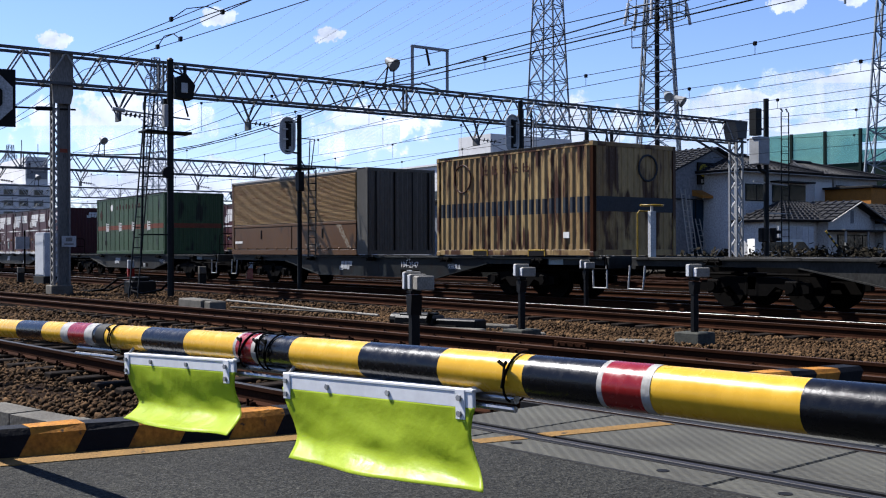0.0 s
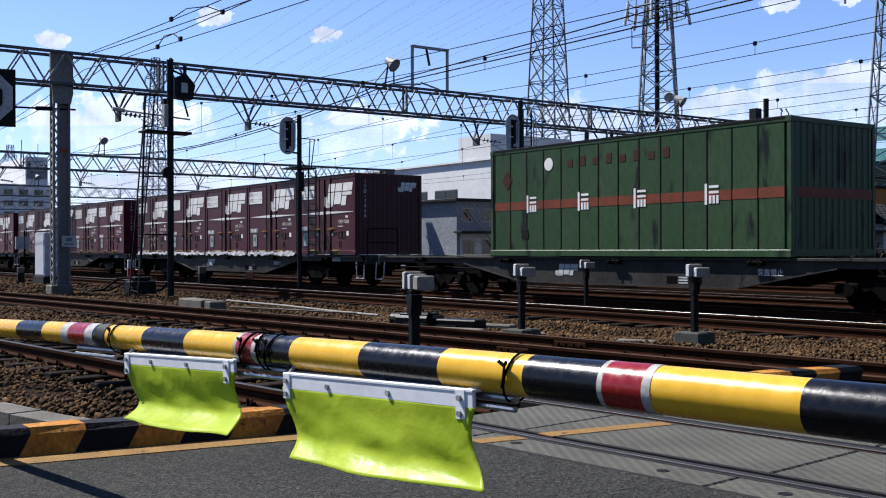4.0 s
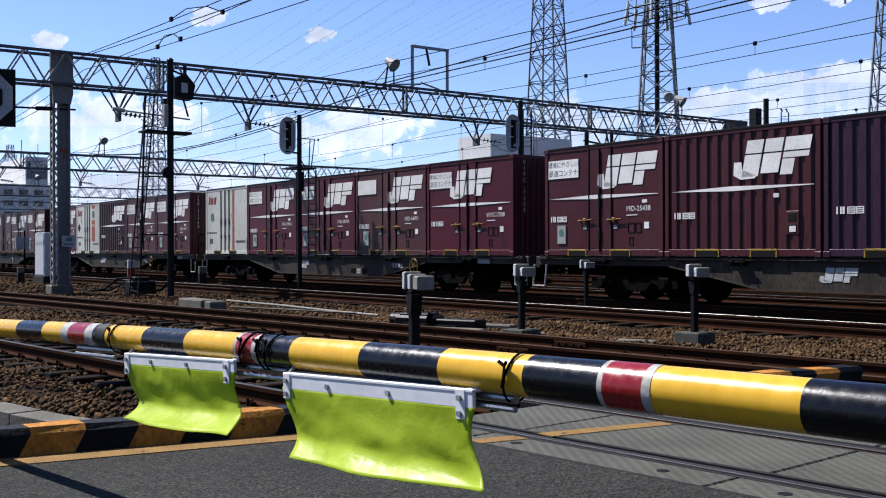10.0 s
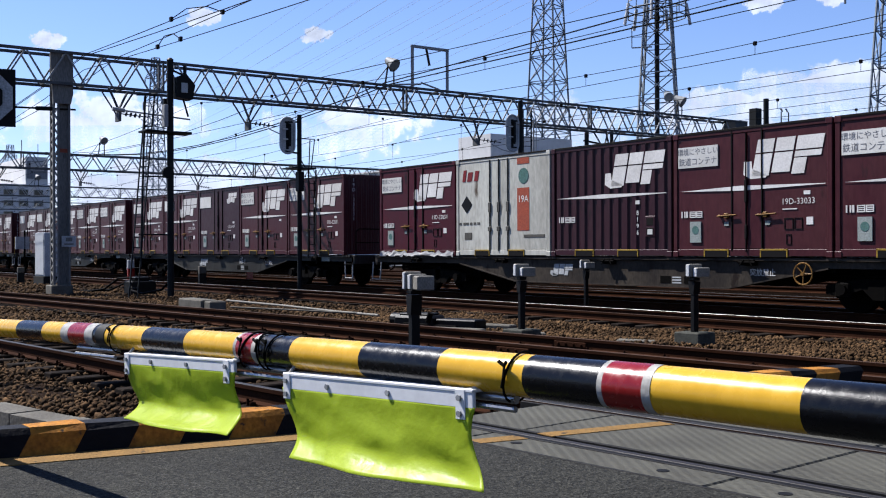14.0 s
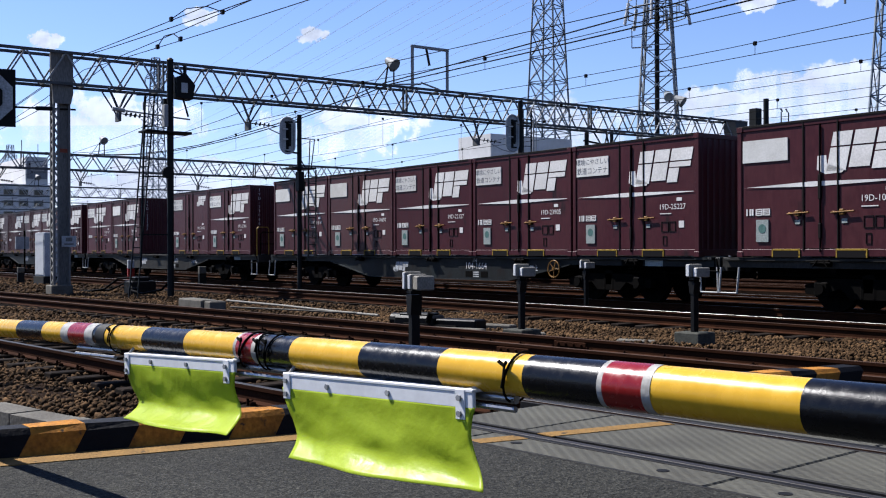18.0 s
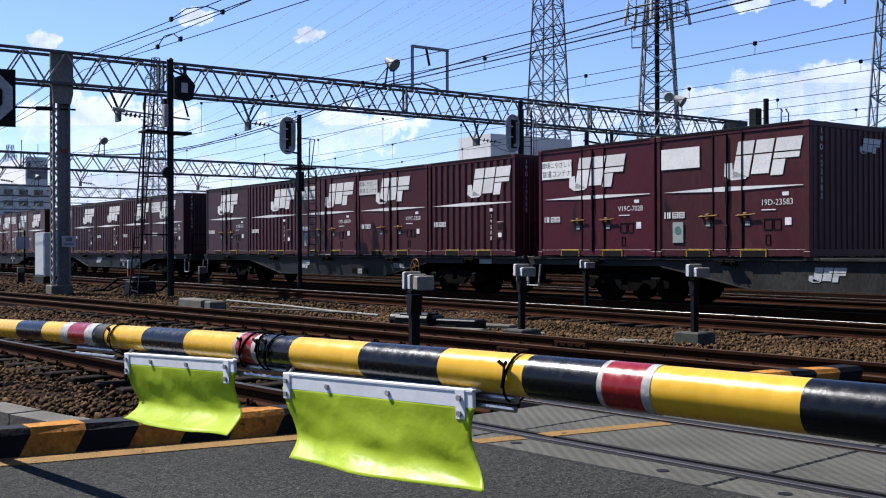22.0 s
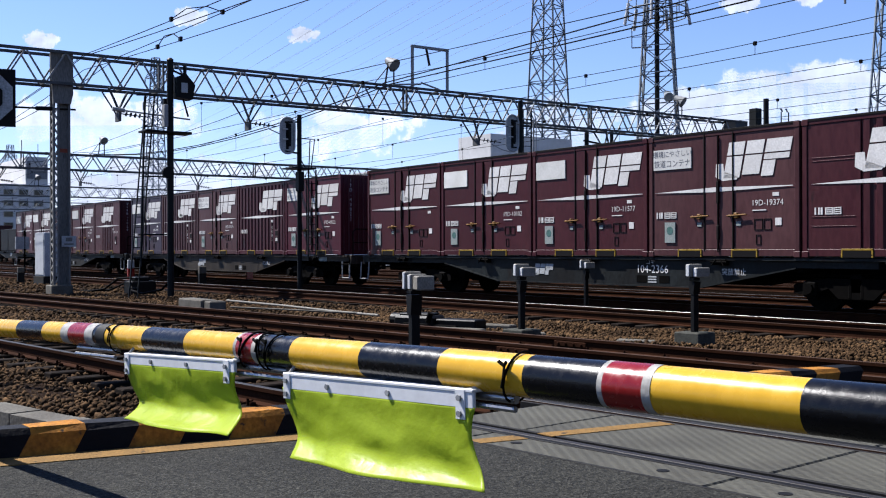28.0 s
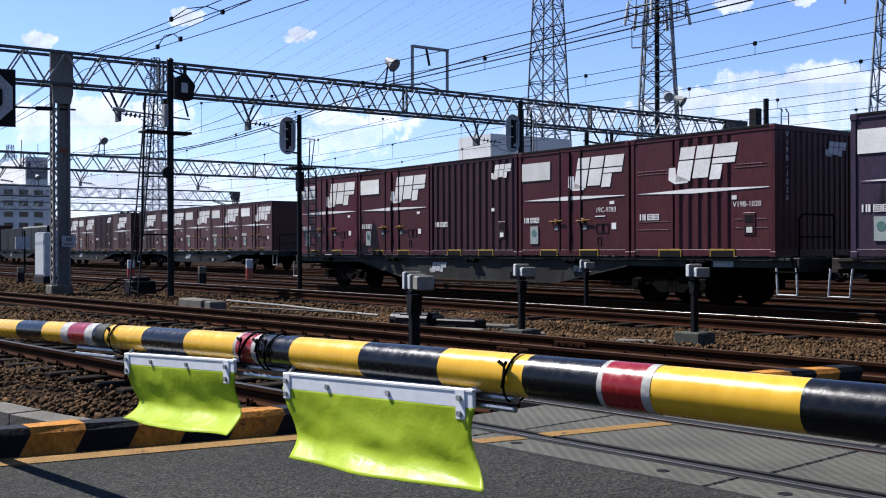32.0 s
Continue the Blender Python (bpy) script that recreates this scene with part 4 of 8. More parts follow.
def ribbed(paint, full=True, mark="big", stripe=True, label=""):
    """A container with deep vertical ribs, over the whole side or over its middle only."""
    c = thing("container", label, "container", "containers on the train")
    shell(c, paint)
    x0, x1 = (-CL + 0.12, -0.12) if full else (-CL + 1.18, -1.05)
    n = 13 if full else 6
    st = (x1 - x0) / n
    poly = [(x0, 0.09)]
    for i in range(n):
        s = x0 + i * st
        poly += [(s + 0.02, 0.055), (s + st * 0.22, 0.012), (s + st * 0.68, 0.012), (s + st * 0.90, 0.055)]
    poly += [(x1, 0.055), (x1, 0.09)]
    part("ribbed_side", Mesh().prism(poly, 0.15, CH - 0.10, "z"), paint, c)
    if not full:
        for a, b in ((-CL + 0.10, x0 - 0.005), (x1 + 0.005, -0.10)):
            p = part("side_panel", Mesh().box((a, 0.016, 0.15), (b, 0.05, CH - 0.10), 0.006), paint, c)
            for z in (0.55, 0.72, 1.72, 1.78):
                part("crease", Mesh().box((a + 0.1, 0.008, z), (b - 0.1, 0.02, z + 0.018), 0.003), paint, p)
    if mark == "big":
        logo(c, -CL + (1.95 if full else 1.25), 1.54, 1.60, 0.69, M_WHITE, pose(0, 0.009, 0))
    else:
        logo(c, -CL + 2.78, 1.94, 0.72, 0.34, M_WHITE, pose(0, 0.009, 0))
    if stripe:
        w = wedge(c, -CL + 0.16, -0.14, 1.33, 0.095)
        w.matrix_basis = pose(0, 0.008, 0)
    glyph_bars(c, -CL + 0.22, 0.77, 0.004)
    part("label_plate", Mesh().box((-1.02, 0.004, 1.12), (-0.90, 0.03, 1.20)), M_SIGN, c)
    hatch = part("ticket_hatch", Mesh().box((-0.74, 0.0, 0.42), (-0.46, 0.05, 0.86), 0.01), paint, c)
    part("hatch_frame", Mesh().box((-0.70, -0.004, 0.66), (-0.50, 0.01, 0.82), 0.004).box((-0.70, -0.004, 0.45), (-0.50, 0.01, 0.61), 0.004), M_DARKGAP, hatch)
    part("label_plate", Mesh().box((-0.66, -0.010, 0.47), (-0.52, 0.0, 0.58)), M_SIGN, c)
    pockets(c, (-CL + 0.80, -CL + 2.16))
    return c


def cream(kind, label):
    c = thing("container", label, "container", "containers on the train")
    shell(c, M_CREAM)
    cuts = (0.10, 1.42, 1.78, 2.14, CL - 0.10)
    for a, b in zip(cuts, cuts[1:]):
        part("side_panel" if b - a > 1 else "door", Mesh().box((-CL + a + 0.012, 0.014, 0.15), (-CL + b - 0.012, 0.05, CH - 0.10), 0.01), M_CREAM, c)
    for x in cuts[1:4]:
        part("lock_bar", Mesh().rod((-CL + x, 0.0, 0.12), (-CL + x, 0.0, CH - 0.08), 0.018, 8).box((-CL + x - 0.06, -0.02, 0.62), (-CL + x + 0.06, 0.02, 0.74), 0.01).box((-CL + x - 0.05, -0.02, 1.1), (-CL + x + 0.05, 0.02, 1.35), 0.01), M_GREYEND, c)
    m = Mesh()
    for dx, w, h in ((0.26, 0.13, 0.30), (0.46, 0.20, 0.24), (0.76, 0.16, 0.26)):
        x = -CL + dx
        m.prism([(x, 1.92), (x + w, 1.92), (x + w + 0.06, 1.92 + h), (x + 0.06, 1.92 + h)], 0.006, 0.016)
    part("mark", m, M_REDLOGO, c)
    if kind == 0:
        part("red_stripe", Mesh().box((-CL + 2.46, 0.008, 0.16), (-CL + 2.60, 0.02, CH - 0.11)).box((-CL + 2.40, 0.008, 0.16), (-CL + 2.42, 0.02, CH - 0.11)), M_REDSTRIPE, c)
        part("round_mark", Mesh().disc((-CL + 0.62, 0.012, 1.42), 0.16, (0, 1, 0), 0.012), M_ECO, c)
    else:
        part("red_stripe", Mesh().box((-CL + 2.50, 0.008, 0.62), (-CL + 2.95, 0.02, 1.66)).box((-CL + 2.50, 0.008, 2.24), (-CL + 2.95, 0.02, CH - 0.11)), M_REDSTRIPE, c)
        part("round_mark", Mesh().disc((-CL + 2.74, 0.012, 1.95), 0.19, (0, 1, 0), 0.012), M_ECO, c)
        part("black_diamond", Mesh().prism([(-CL + 0.22, 1.32), (-CL + 0.45, 1.55), (-CL + 0.68, 1.32), (-CL + 0.45, 1.09)], 0.006, 0.016), M_BLACK, c)
        part("lettering", text_mesh("19A", 0.24, M_WHITE), None, c, at=pose(-CL + 2.73, 0.004, 1.38) @ SIDE)
    b2 = Mesh()
    for dx in (0.12, 0.30, 0.42, 0.58, 0.74, 0.90):
        b2.box((-CL + dx, 0.006, 0.80), (-CL + dx + 0.10, 0.016, 0.86))
    b2.box((-CL + 2.75, 0.006, 0.45), (-0.2, 0.016, 0.52)).box((-CL + 0.36, 0.006, 0.42), (-CL + 0.66, 0.016, 0.60))
    part("lettering", b2, M_GREYEND, c)
    pockets(c, (-CL + 0.80, -CL + 2.16))
    return c


def end_marks(c, vertical, mark):
    """Lettering on the leading end wall."""
    if vertical:
        number(c, "\n".join(vertical), 0.15, pose(0.001, 0.36, 1.72) @ FRONT)
    if mark:
        e = logo(c, 0, 0, 0.62, 0.28, M_WHITE, pose(0.002, 1.62, 1.98) @ pose(0, 0, 0, 0, 0, 90))
        e.name = "end_mark"
    return c


def proto(maker, *args, **kw):
    key = (maker, *args, *sorted(kw.items(), key=str))
    if key not in PROTOS:
        PROTOS[key] = maker(*args, **kw)
        return PROTOS[key]
    return copy_thing(PROTOS[key], Matrix())


PROTOS = {}
TINT = {"m": (M_MAROON, "maroon"), "r": (M_RED, "bright maroon"), "f": (M_FADED, "faded brownish maroon"), "p": (M_PURPLE, "purple"), "l": (M_PLUM, "dark plum"), "v": (M_VIOLET, "violet-blue over maroon")}


def container(code, tint):
    paint, word = TINT[tint]
    if code == "Ds":
        return proto(panelled, paint, "s", label=word + " steel container with white slogan board and white stripe")
    if code == "Dw":
        return proto(panelled, paint, "w", label=word + " steel container with blank white board and stripe")
    if code == "Ns":
        return proto(panelled, paint, "s", False, "small", label=word + " container with slogan board and small mark, no stripe")
    if code == "Nw":
        return proto(panelled, paint, "w", False, "small", label=word + " container with blank board and small mark, no stripe")
    if code == "C":
        return proto(panelled, paint, "s", True, "mid", label=word + " ventilated container with slogan board and central mark")
    if code == "E":
        return proto(panelled, paint, "", True, "mid", label=word + " ventilated container with plain creased sides")
    if code == "G":
        return proto(ribbed, paint, label=word + " ribbed steel container with white mark and stripe")
    if code == "P":
        return proto(ribbed, paint, True, "small", False, label=word + " old ribbed container with a small white mark")
    if code == "B":
        return proto(ribbed, paint, False, label=word + " ventilated container with a ribbed middle")
    if code == "W":
        return proto(cream, 0, "rust-streaked cream white container with a thin red stripe")
    return proto(cream, 1, "rust-streaked cream white container with orange panel and black diamond")


SLOGAN = (text_mesh("環境にやさしい", 0.150, M_SIGNTEXT), text_mesh("鉄道コンテナ", 0.165, M_SIGNTEXT))


# ---- wagons ----
def bogie(w, x):
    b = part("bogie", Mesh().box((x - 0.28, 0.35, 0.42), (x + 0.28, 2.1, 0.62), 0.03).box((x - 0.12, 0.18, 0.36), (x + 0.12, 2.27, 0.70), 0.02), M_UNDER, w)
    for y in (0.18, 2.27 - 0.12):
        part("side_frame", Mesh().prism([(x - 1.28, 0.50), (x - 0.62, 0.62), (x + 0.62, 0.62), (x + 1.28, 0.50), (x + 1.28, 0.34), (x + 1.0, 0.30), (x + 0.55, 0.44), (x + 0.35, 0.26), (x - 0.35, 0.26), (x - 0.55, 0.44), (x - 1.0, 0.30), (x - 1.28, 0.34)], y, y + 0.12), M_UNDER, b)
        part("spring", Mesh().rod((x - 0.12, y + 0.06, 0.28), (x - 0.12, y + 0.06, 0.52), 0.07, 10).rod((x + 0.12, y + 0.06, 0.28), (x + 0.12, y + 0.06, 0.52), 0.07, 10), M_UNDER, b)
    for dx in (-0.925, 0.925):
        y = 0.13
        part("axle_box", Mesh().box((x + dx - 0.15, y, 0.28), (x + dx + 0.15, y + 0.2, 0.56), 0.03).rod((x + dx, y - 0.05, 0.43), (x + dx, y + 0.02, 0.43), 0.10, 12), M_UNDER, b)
        ws = new("wheelset", WHEEL)
        ws.parent = b
        ws.matrix_basis = pose(x + dx, CW / 2, 0.43)
        WHEELS.append((ws, x + dx))
    return b


WHEELS = []
wheel = Mesh().rod((0, -0.75, 0), (0, 0.75, 0), 0.075, 12)
for s in (-1, 1):
    y = s * 0.566
    wheel.rod((0, y - 0.055, 0), (0, y + 0.055, 0), 0.43, 32)
    wheel.rod((0, y + s * 0.05, 0), (0, y + s * 0.085, 0), 0.14, 16)
    wheel.rod((0, y - s * 0.07, 0), (0, y - s * 0.045, 0), 0.455, 32)
    for k in range(5):
        a = 6.28319 * k / 5
        wheel.rod((0.27 * math.cos(a), y - 0.06, 0.27 * math.sin(a)), (0.27 * math.cos(a), y + 0.06, 0.27 * math.sin(a)), 0.045, 8)
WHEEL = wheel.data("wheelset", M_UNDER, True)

WL = 18.90


def wagon(paint, word, hand_rail=True, wheel_side=False, lettered=""):
    """A low container flat: fish-bellied side sills, cross members, two bogies, end rails and steps. x = 0 at the loading deck's front."""
    w = thing("container_wagon", word + " low flat container wagon with fish-bellied sills", "wagon", "wagons of the train")
    belly = [(0.30, -0.02), (0.30, -0.20), (-3.9, -0.20), (-6.2, -0.62), (-12.7, -0.62), (-15.0, -0.20), (-WL - 0.25, -0.20), (-WL - 0.25, -0.02)]
    belly = [(px, 1.0 + pz) for px, pz in belly]
    for y in (0.10, CW - 0.16):
        part("side_sill", Mesh().prism(belly, y, y + 0.06), paint, w)
        part("sill_flange", Mesh().box((-WL - 0.25, y - 0.07, 0.93), (0.30, y + 0.13, 0.985), 0.006), paint, w)
        lower = Mesh()
        for (xa, za), (xb, zb) in zip(belly[2:5], belly[3:6]):
            lower.bar((xa, y + 0.03, za), (xb, y + 0.03, zb), 0.15, 0.025)
        part("sill_lower_flange", lower, paint, w)
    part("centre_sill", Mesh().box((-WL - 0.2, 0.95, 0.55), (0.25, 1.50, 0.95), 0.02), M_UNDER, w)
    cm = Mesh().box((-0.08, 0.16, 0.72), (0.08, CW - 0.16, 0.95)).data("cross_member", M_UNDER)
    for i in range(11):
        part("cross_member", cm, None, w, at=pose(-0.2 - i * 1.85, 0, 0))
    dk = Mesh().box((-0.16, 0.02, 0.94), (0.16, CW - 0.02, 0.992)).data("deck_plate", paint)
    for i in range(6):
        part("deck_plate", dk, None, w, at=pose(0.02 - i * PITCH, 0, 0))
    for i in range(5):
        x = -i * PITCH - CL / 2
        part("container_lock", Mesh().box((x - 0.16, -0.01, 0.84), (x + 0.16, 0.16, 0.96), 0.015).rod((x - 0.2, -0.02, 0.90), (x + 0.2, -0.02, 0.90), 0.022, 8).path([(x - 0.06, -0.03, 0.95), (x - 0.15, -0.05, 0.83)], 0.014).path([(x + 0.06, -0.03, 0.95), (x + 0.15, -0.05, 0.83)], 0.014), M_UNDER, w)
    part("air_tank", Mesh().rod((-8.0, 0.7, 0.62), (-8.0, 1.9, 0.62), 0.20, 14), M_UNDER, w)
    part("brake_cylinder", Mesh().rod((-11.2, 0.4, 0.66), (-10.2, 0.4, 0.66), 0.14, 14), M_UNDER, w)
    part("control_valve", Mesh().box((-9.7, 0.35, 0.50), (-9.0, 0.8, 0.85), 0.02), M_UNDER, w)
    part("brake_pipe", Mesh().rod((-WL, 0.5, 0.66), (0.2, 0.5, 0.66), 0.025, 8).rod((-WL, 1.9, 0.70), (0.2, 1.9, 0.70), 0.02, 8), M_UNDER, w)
    for x in (-2.75, -16.15):
        bogie(w, x)
    for x, s in ((0.30, 1), (-WL - 0.25, -1)):
        part("buffer_beam", Mesh().box((min(x, x + s * 0.14), 0.12, 0.72), (max(x, x + s * 0.14), CW - 0.12, 0.99), 0.015), paint, w)
        part("coupler", Mesh().box((min(x, x + s * 0.62), 1.10, 0.78), (max(x, x + s * 0.62), 1.35, 0.98), 0.03).box((min(x + s * 0.42, x + s * 0.66), 1.03, 0.72), (max(x + s * 0.42, x + s * 0.66), 1.42, 1.02), 0.04), M_UNDER, w)
        part("air_hose", Mesh().path([(x + s * 0.1, 0.85, 0.80), (x + s * 0.25, 0.85, 0.62), (x + s * 0.45, 0.87, 0.55), (x + s * 0.6, 0.9, 0.66)], 0.022, 6), M_CABLE, w)
    step = Mesh().path([(0.42, 0.06, 0.80), (0.45, 0.04, 0.30), (0.02, 0.04, 0.30), (-0.02, 0.06, 0.80)], 0.022, 8)
    part("step", step, M_STEP, w, "white-painted step")
    part("step", Mesh().path([(-WL - 0.37, 0.06, 0.80), (-WL - 0.40, 0.04, 0.30), (-WL + 0.03, 0.04, 0.30), (-WL + 0.07, 0.06, 0.80)], 0.022, 8), M_STEP, w, "white-painted step")
    part("step_bracket", Mesh().path([(0.40, 0.05, 0.97), (0.46, 0.04, 0.72), (-0.06, 0.04, 0.72)], 0.02, 8), M_UNDER, w)
    if hand_rail:
        part("hand_rail", Mesh().path([(0.36, 0.22, 0.97), (0.36, 0.22, 1.72), (0.40, 0.30, 1.80), (0.40, 1.2, 1.80), (0.36, 1.3, 1.74), (0.36, 1.3, 0.97)], 0.018, 8).path([(0.36, 0.22, 1.38), (0.36, 1.3, 1.38)], 0.014, 6), M_UNDER, w)
    if wheel_side > 1:
        ex = -WL - 0.18 if wheel_side == 2 else 0.34
        part("rail_loop", Mesh().path([(ex, 0.10, 0.97), (ex, 0.10, 1.92), (ex, 0.16, 1.98), (ex, 0.50, 1.98), (ex, 0.56, 1.92), (ex, 0.56, 0.97)], 0.020, 8), M_POCKET, w, "yellow rail loop")
    if wheel_side == 2:
        ex += 0.10
        st = part("brake_stand", Mesh().box((ex, 0.30, 0.97), (ex + 0.10, 0.46, 1.98), 0.01).rod((ex + 0.05, 0.38, 1.98), (ex + 0.05, 0.38, 2.10), 0.03, 8), M_SIGNAL, w, "grey hand brake stand")
        ring = [(ex + 0.05 + 0.24 * math.cos(6.28319 * k / 16), 0.38 + 0.24 * math.sin(6.28319 * k / 16), 2.10) for k in range(17)]
        hw = Mesh().path(ring, 0.02, 6)
        for k in range(4):
            hw.rod((ex + 0.05, 0.38, 2.10), ring[k * 4], 0.013, 6)
        part("brake_wheel", hw, M_POCKET, st, "yellow brake wheel")
    if wheel_side == 1:
        hw = Mesh()
        cx, cz = -4.4, 0.70
        ring = [(cx + 0.20 * math.cos(6.28319 * k / 16), 0.02, cz + 0.20 * math.sin(6.28319 * k / 16)) for k in range(17)]
        hw.path(ring, 0.016, 6)
        for k in range(5):
            hw.rod((cx, 0.03, cz), ring[k * 3], 0.011, 6)
        hw.rod((cx, -0.01, cz), (cx, 0.14, cz), 0.035, 10)
        part("hand_brake_wheel", hw, M_BRASS, w, "dusty brake hand wheel")
    logo(w, -11.35, 0.56, 0.72, 0.26, M_SIGNAL, pose(0, 0.095, 0))
    for x in (-7.95, -7.30):
        part("rating_frame", Mesh().box((x, 0.094, 0.45), (x + 0.28, 0.10, 0.60)), M_UNDER, w)
    for k in range(3):
        part("rating_lettering", Mesh().box((-7.62, 0.094, 0.45 + k * 0.055), (-7.38, 0.098, 0.48 + k * 0.055)), M_SIGNAL, w)
    part("wagon_card", Mesh().box((-1.55, 0.085, 0.80), (-1.05, 0.099, 0.93)), M_STICKER, w)
    part("dark_plate", Mesh().box((-2.25, 0.085, 0.80), (-1.62, 0.099, 0.92)), M_UNDER, w)
    number(w, "突放禁止", 0.15, pose(-5.35, 0.096, 0.70) @ SIDE)
    if lettered:
        number(w, lettered, 0.24, pose(-7.5, 0.094, 0.73) @ SIDE)
        number(w, "コキ", 0.13, pose(-7.55, 0.094, 0.885) @ SIDE)
    return w


WPAINT = {"b": (M_WAGON, "blue-grey"), "n": (M_WAGONBROWN, "brown dusty"), "g": (M_WAGONGREY, "dirty grey")}
# front to rear: wagon paint, hand wheel, rail, sill number, shift of the load, then the five places: kind, tint, number, number on the end, mark on the end
TRAIN = [
    (-3, "g", 2, 0, "", 0.72, []),
    (-2, "b", 0, 0, "104-2547", 0.72, []),
    (-1, "g", 0, 1, "", 0.0, []),
    (0, "g", 0, 1, "", 0.0, [("Ds", "m", "19D-7008", "19D-7008", 1), ("Ds", "m", "19D-19431", "", 0), ("Ds", "m", "19D-39111", "", 0), ("Dw", "m", "14009", "", 0), ("Ds", "m", "19D-40574", "", 0)]),
    (1, "n", 0, 1, "", -0.30, [("Ds", "r", "19D-40080", "19D-40080", 0), ("Ds", "m", "19D-9011", "", 0), ("P", "p", "", "", 0), ("G", "m", "", "", 0), ("Ds", "m", "19D-25438", "", 0)]),
    (2, "n", 1, 0, "", 0.10, [("C", "r", "V19C-7308", "V19C-7308", 0), ("Dw", "f", "19D-16901", "", 0), ("Ds", "r", "19D-39020", "", 0), ("Ds", "r", "19D-15856", "", 0), ("W", "m", "", "", 0)]),
    (3, "n", 1, 1, "", 0.08, [("Ds", "m", "19D-31042", "19D-31042", 0), ("Ds", "m", "19D-33033", "", 0), ("G", "l", "8196", "", 0), ("X", "m", "", "", 0), ("Ds", "r", "19D-33834", "", 0)]),
    (4, "g", 0, 1, "104-1", -0.42, [("Ds", "m", "19D-33531", "19D-33531", 0), ("Ds", "m", "", "", 0), ("Nw", "l", "19D-6407", "", 0), ("Dw", "m", "19D-13248", "", 0), ("Dw", "m", "19D-10409", "", 0)]),
    (5, "b", 1, 0, "104-1664", 0.20, [("Ds", "m", "19D-25227", "", 0), ("Ds", "m", "19D-23905", "", 0), ("Ds", "m", "19D-22127", "", 0), ("Dw", "f", "19D-14690", "", 0), ("Dw", "m", "19D-14190", "", 0)]),
    (6, "g", 3, 1, "104-1670", -0.10, [("Ds", "m", "19D-33066", "19D-33066", 1), ("Ns", "m", "19D-32643", "", 0), None, ("Dw", "m", "19D-23583", "19D-23583", 1), ("C", "r", "V19C-7028", "", 0)]),
    (7, "b", 1, 1, "", 0.60, [("G", "m", "19508", "19G-19508", 0), ("C", "m", "V19C-3358", "", 0), ("Ds", "m", "19D-18009", "", 0), ("G", "m", "5781", "", 0), ("E", "l", "V19B-355", "", 0)]),
    (8, "b", 0, 1, "104-1371", -0.15, [("C", "l", "V19C-1978", "V19C-1978", 0), ("G", "m", "17489", "", 0), ("G", "m", "16666", "", 0), ("G", "l", "17615", "", 0), ("Dw", "f", "19D-15128", "", 0)]),
    (9, "b", 0, 1, "104-2366", 0.0, [("B", "m", "V19B-5938", "V19B-5938", 1), ("Ds", "f", "19D-19374", "", 0), ("Dw", "m", "19D-11577", "", 0), ("Dw", "m", "19D-10102", "", 0), ("Ds", "m", "", "", 0)]),
    (10, "n", 0, 1, "", 0.0, [("Ds", "r", "19D-40022", "19D-40022", 1), ("G", "m", "3501", "", 0), ("Ds", "f", "19D-12676", "", 0), ("G", "f", "1641", "", 0), ("Dw", "v", "19D-8981", "", 0)]),
    (11, "g", 0, 1, "", 0.0, [("B", "m", "V19B-1020", "V19B-1020", 1), ("Dw", "m", "19C-9783", "", 0), ("P", "l", "", "", 0), ("Dw", "m", "", "", 0), ("Ds", "r", "", "", 0)]),
]


def run(t):
    """How far the loading deck of wagon 0 has come, in x, at t seconds: the train is gathering speed."""
    return 0.023564 * t * t + 7.71025 * t - 59.0463


def numbered(c, kind, body):
    if not body:
        return
    if kind in ("G", "P", "B"):
        if kind == "B":
            number(c, body, 0.15, pose(-0.66, 0.010, 1.02) @ SIDE)
        else:
            number(c, "\n".join(body), 0.14, pose(-0.96, 0.008, 0.72) @ SIDE)
    elif body:
        number(c, body, 0.16, pose(-0.72, 0.014, 1.03) @ SIDE)
        part("caption", CAPTION, None, c)


CAPTION = Mesh().box((-1.06, 0.010, 0.885), (-0.74, 0.026, 0.905)).data("caption", M_WHITE)
MOVING = []     # thing, x behind the deck front of wagon 0, y, z
WPROTO = {}


def make_wagon(pk, hw, hr, num):
    key = (pk, hw, hr, num)
    if key not in WPROTO:
        p, word = WPAINT[pk]
        WPROTO[key] = wagon(p, word, hr, hw, num)
        return WPROTO[key]
    w = copy_thing(WPROTO[key], Matrix())
    for b in w.children:
        for o in b.children:
            if o.name.startswith("wheelset"):
                WHEELS.append((o, 0))
    return w


LATER = []
for k, pk, hw, hr, num, shift, places in TRAIN:
    off = -WAGON * k + shift
    w = make_wagon(pk, hw, hr, num)
    MOVING.append((w, off, FACE, 0.0))
    for i, pl in enumerate(places):
        if pl:
            c = container(pl[0], pl[1])
            MOVING.append((c, off - i * PITCH, FACE, 1.0))
            LATER.append((c, pl))

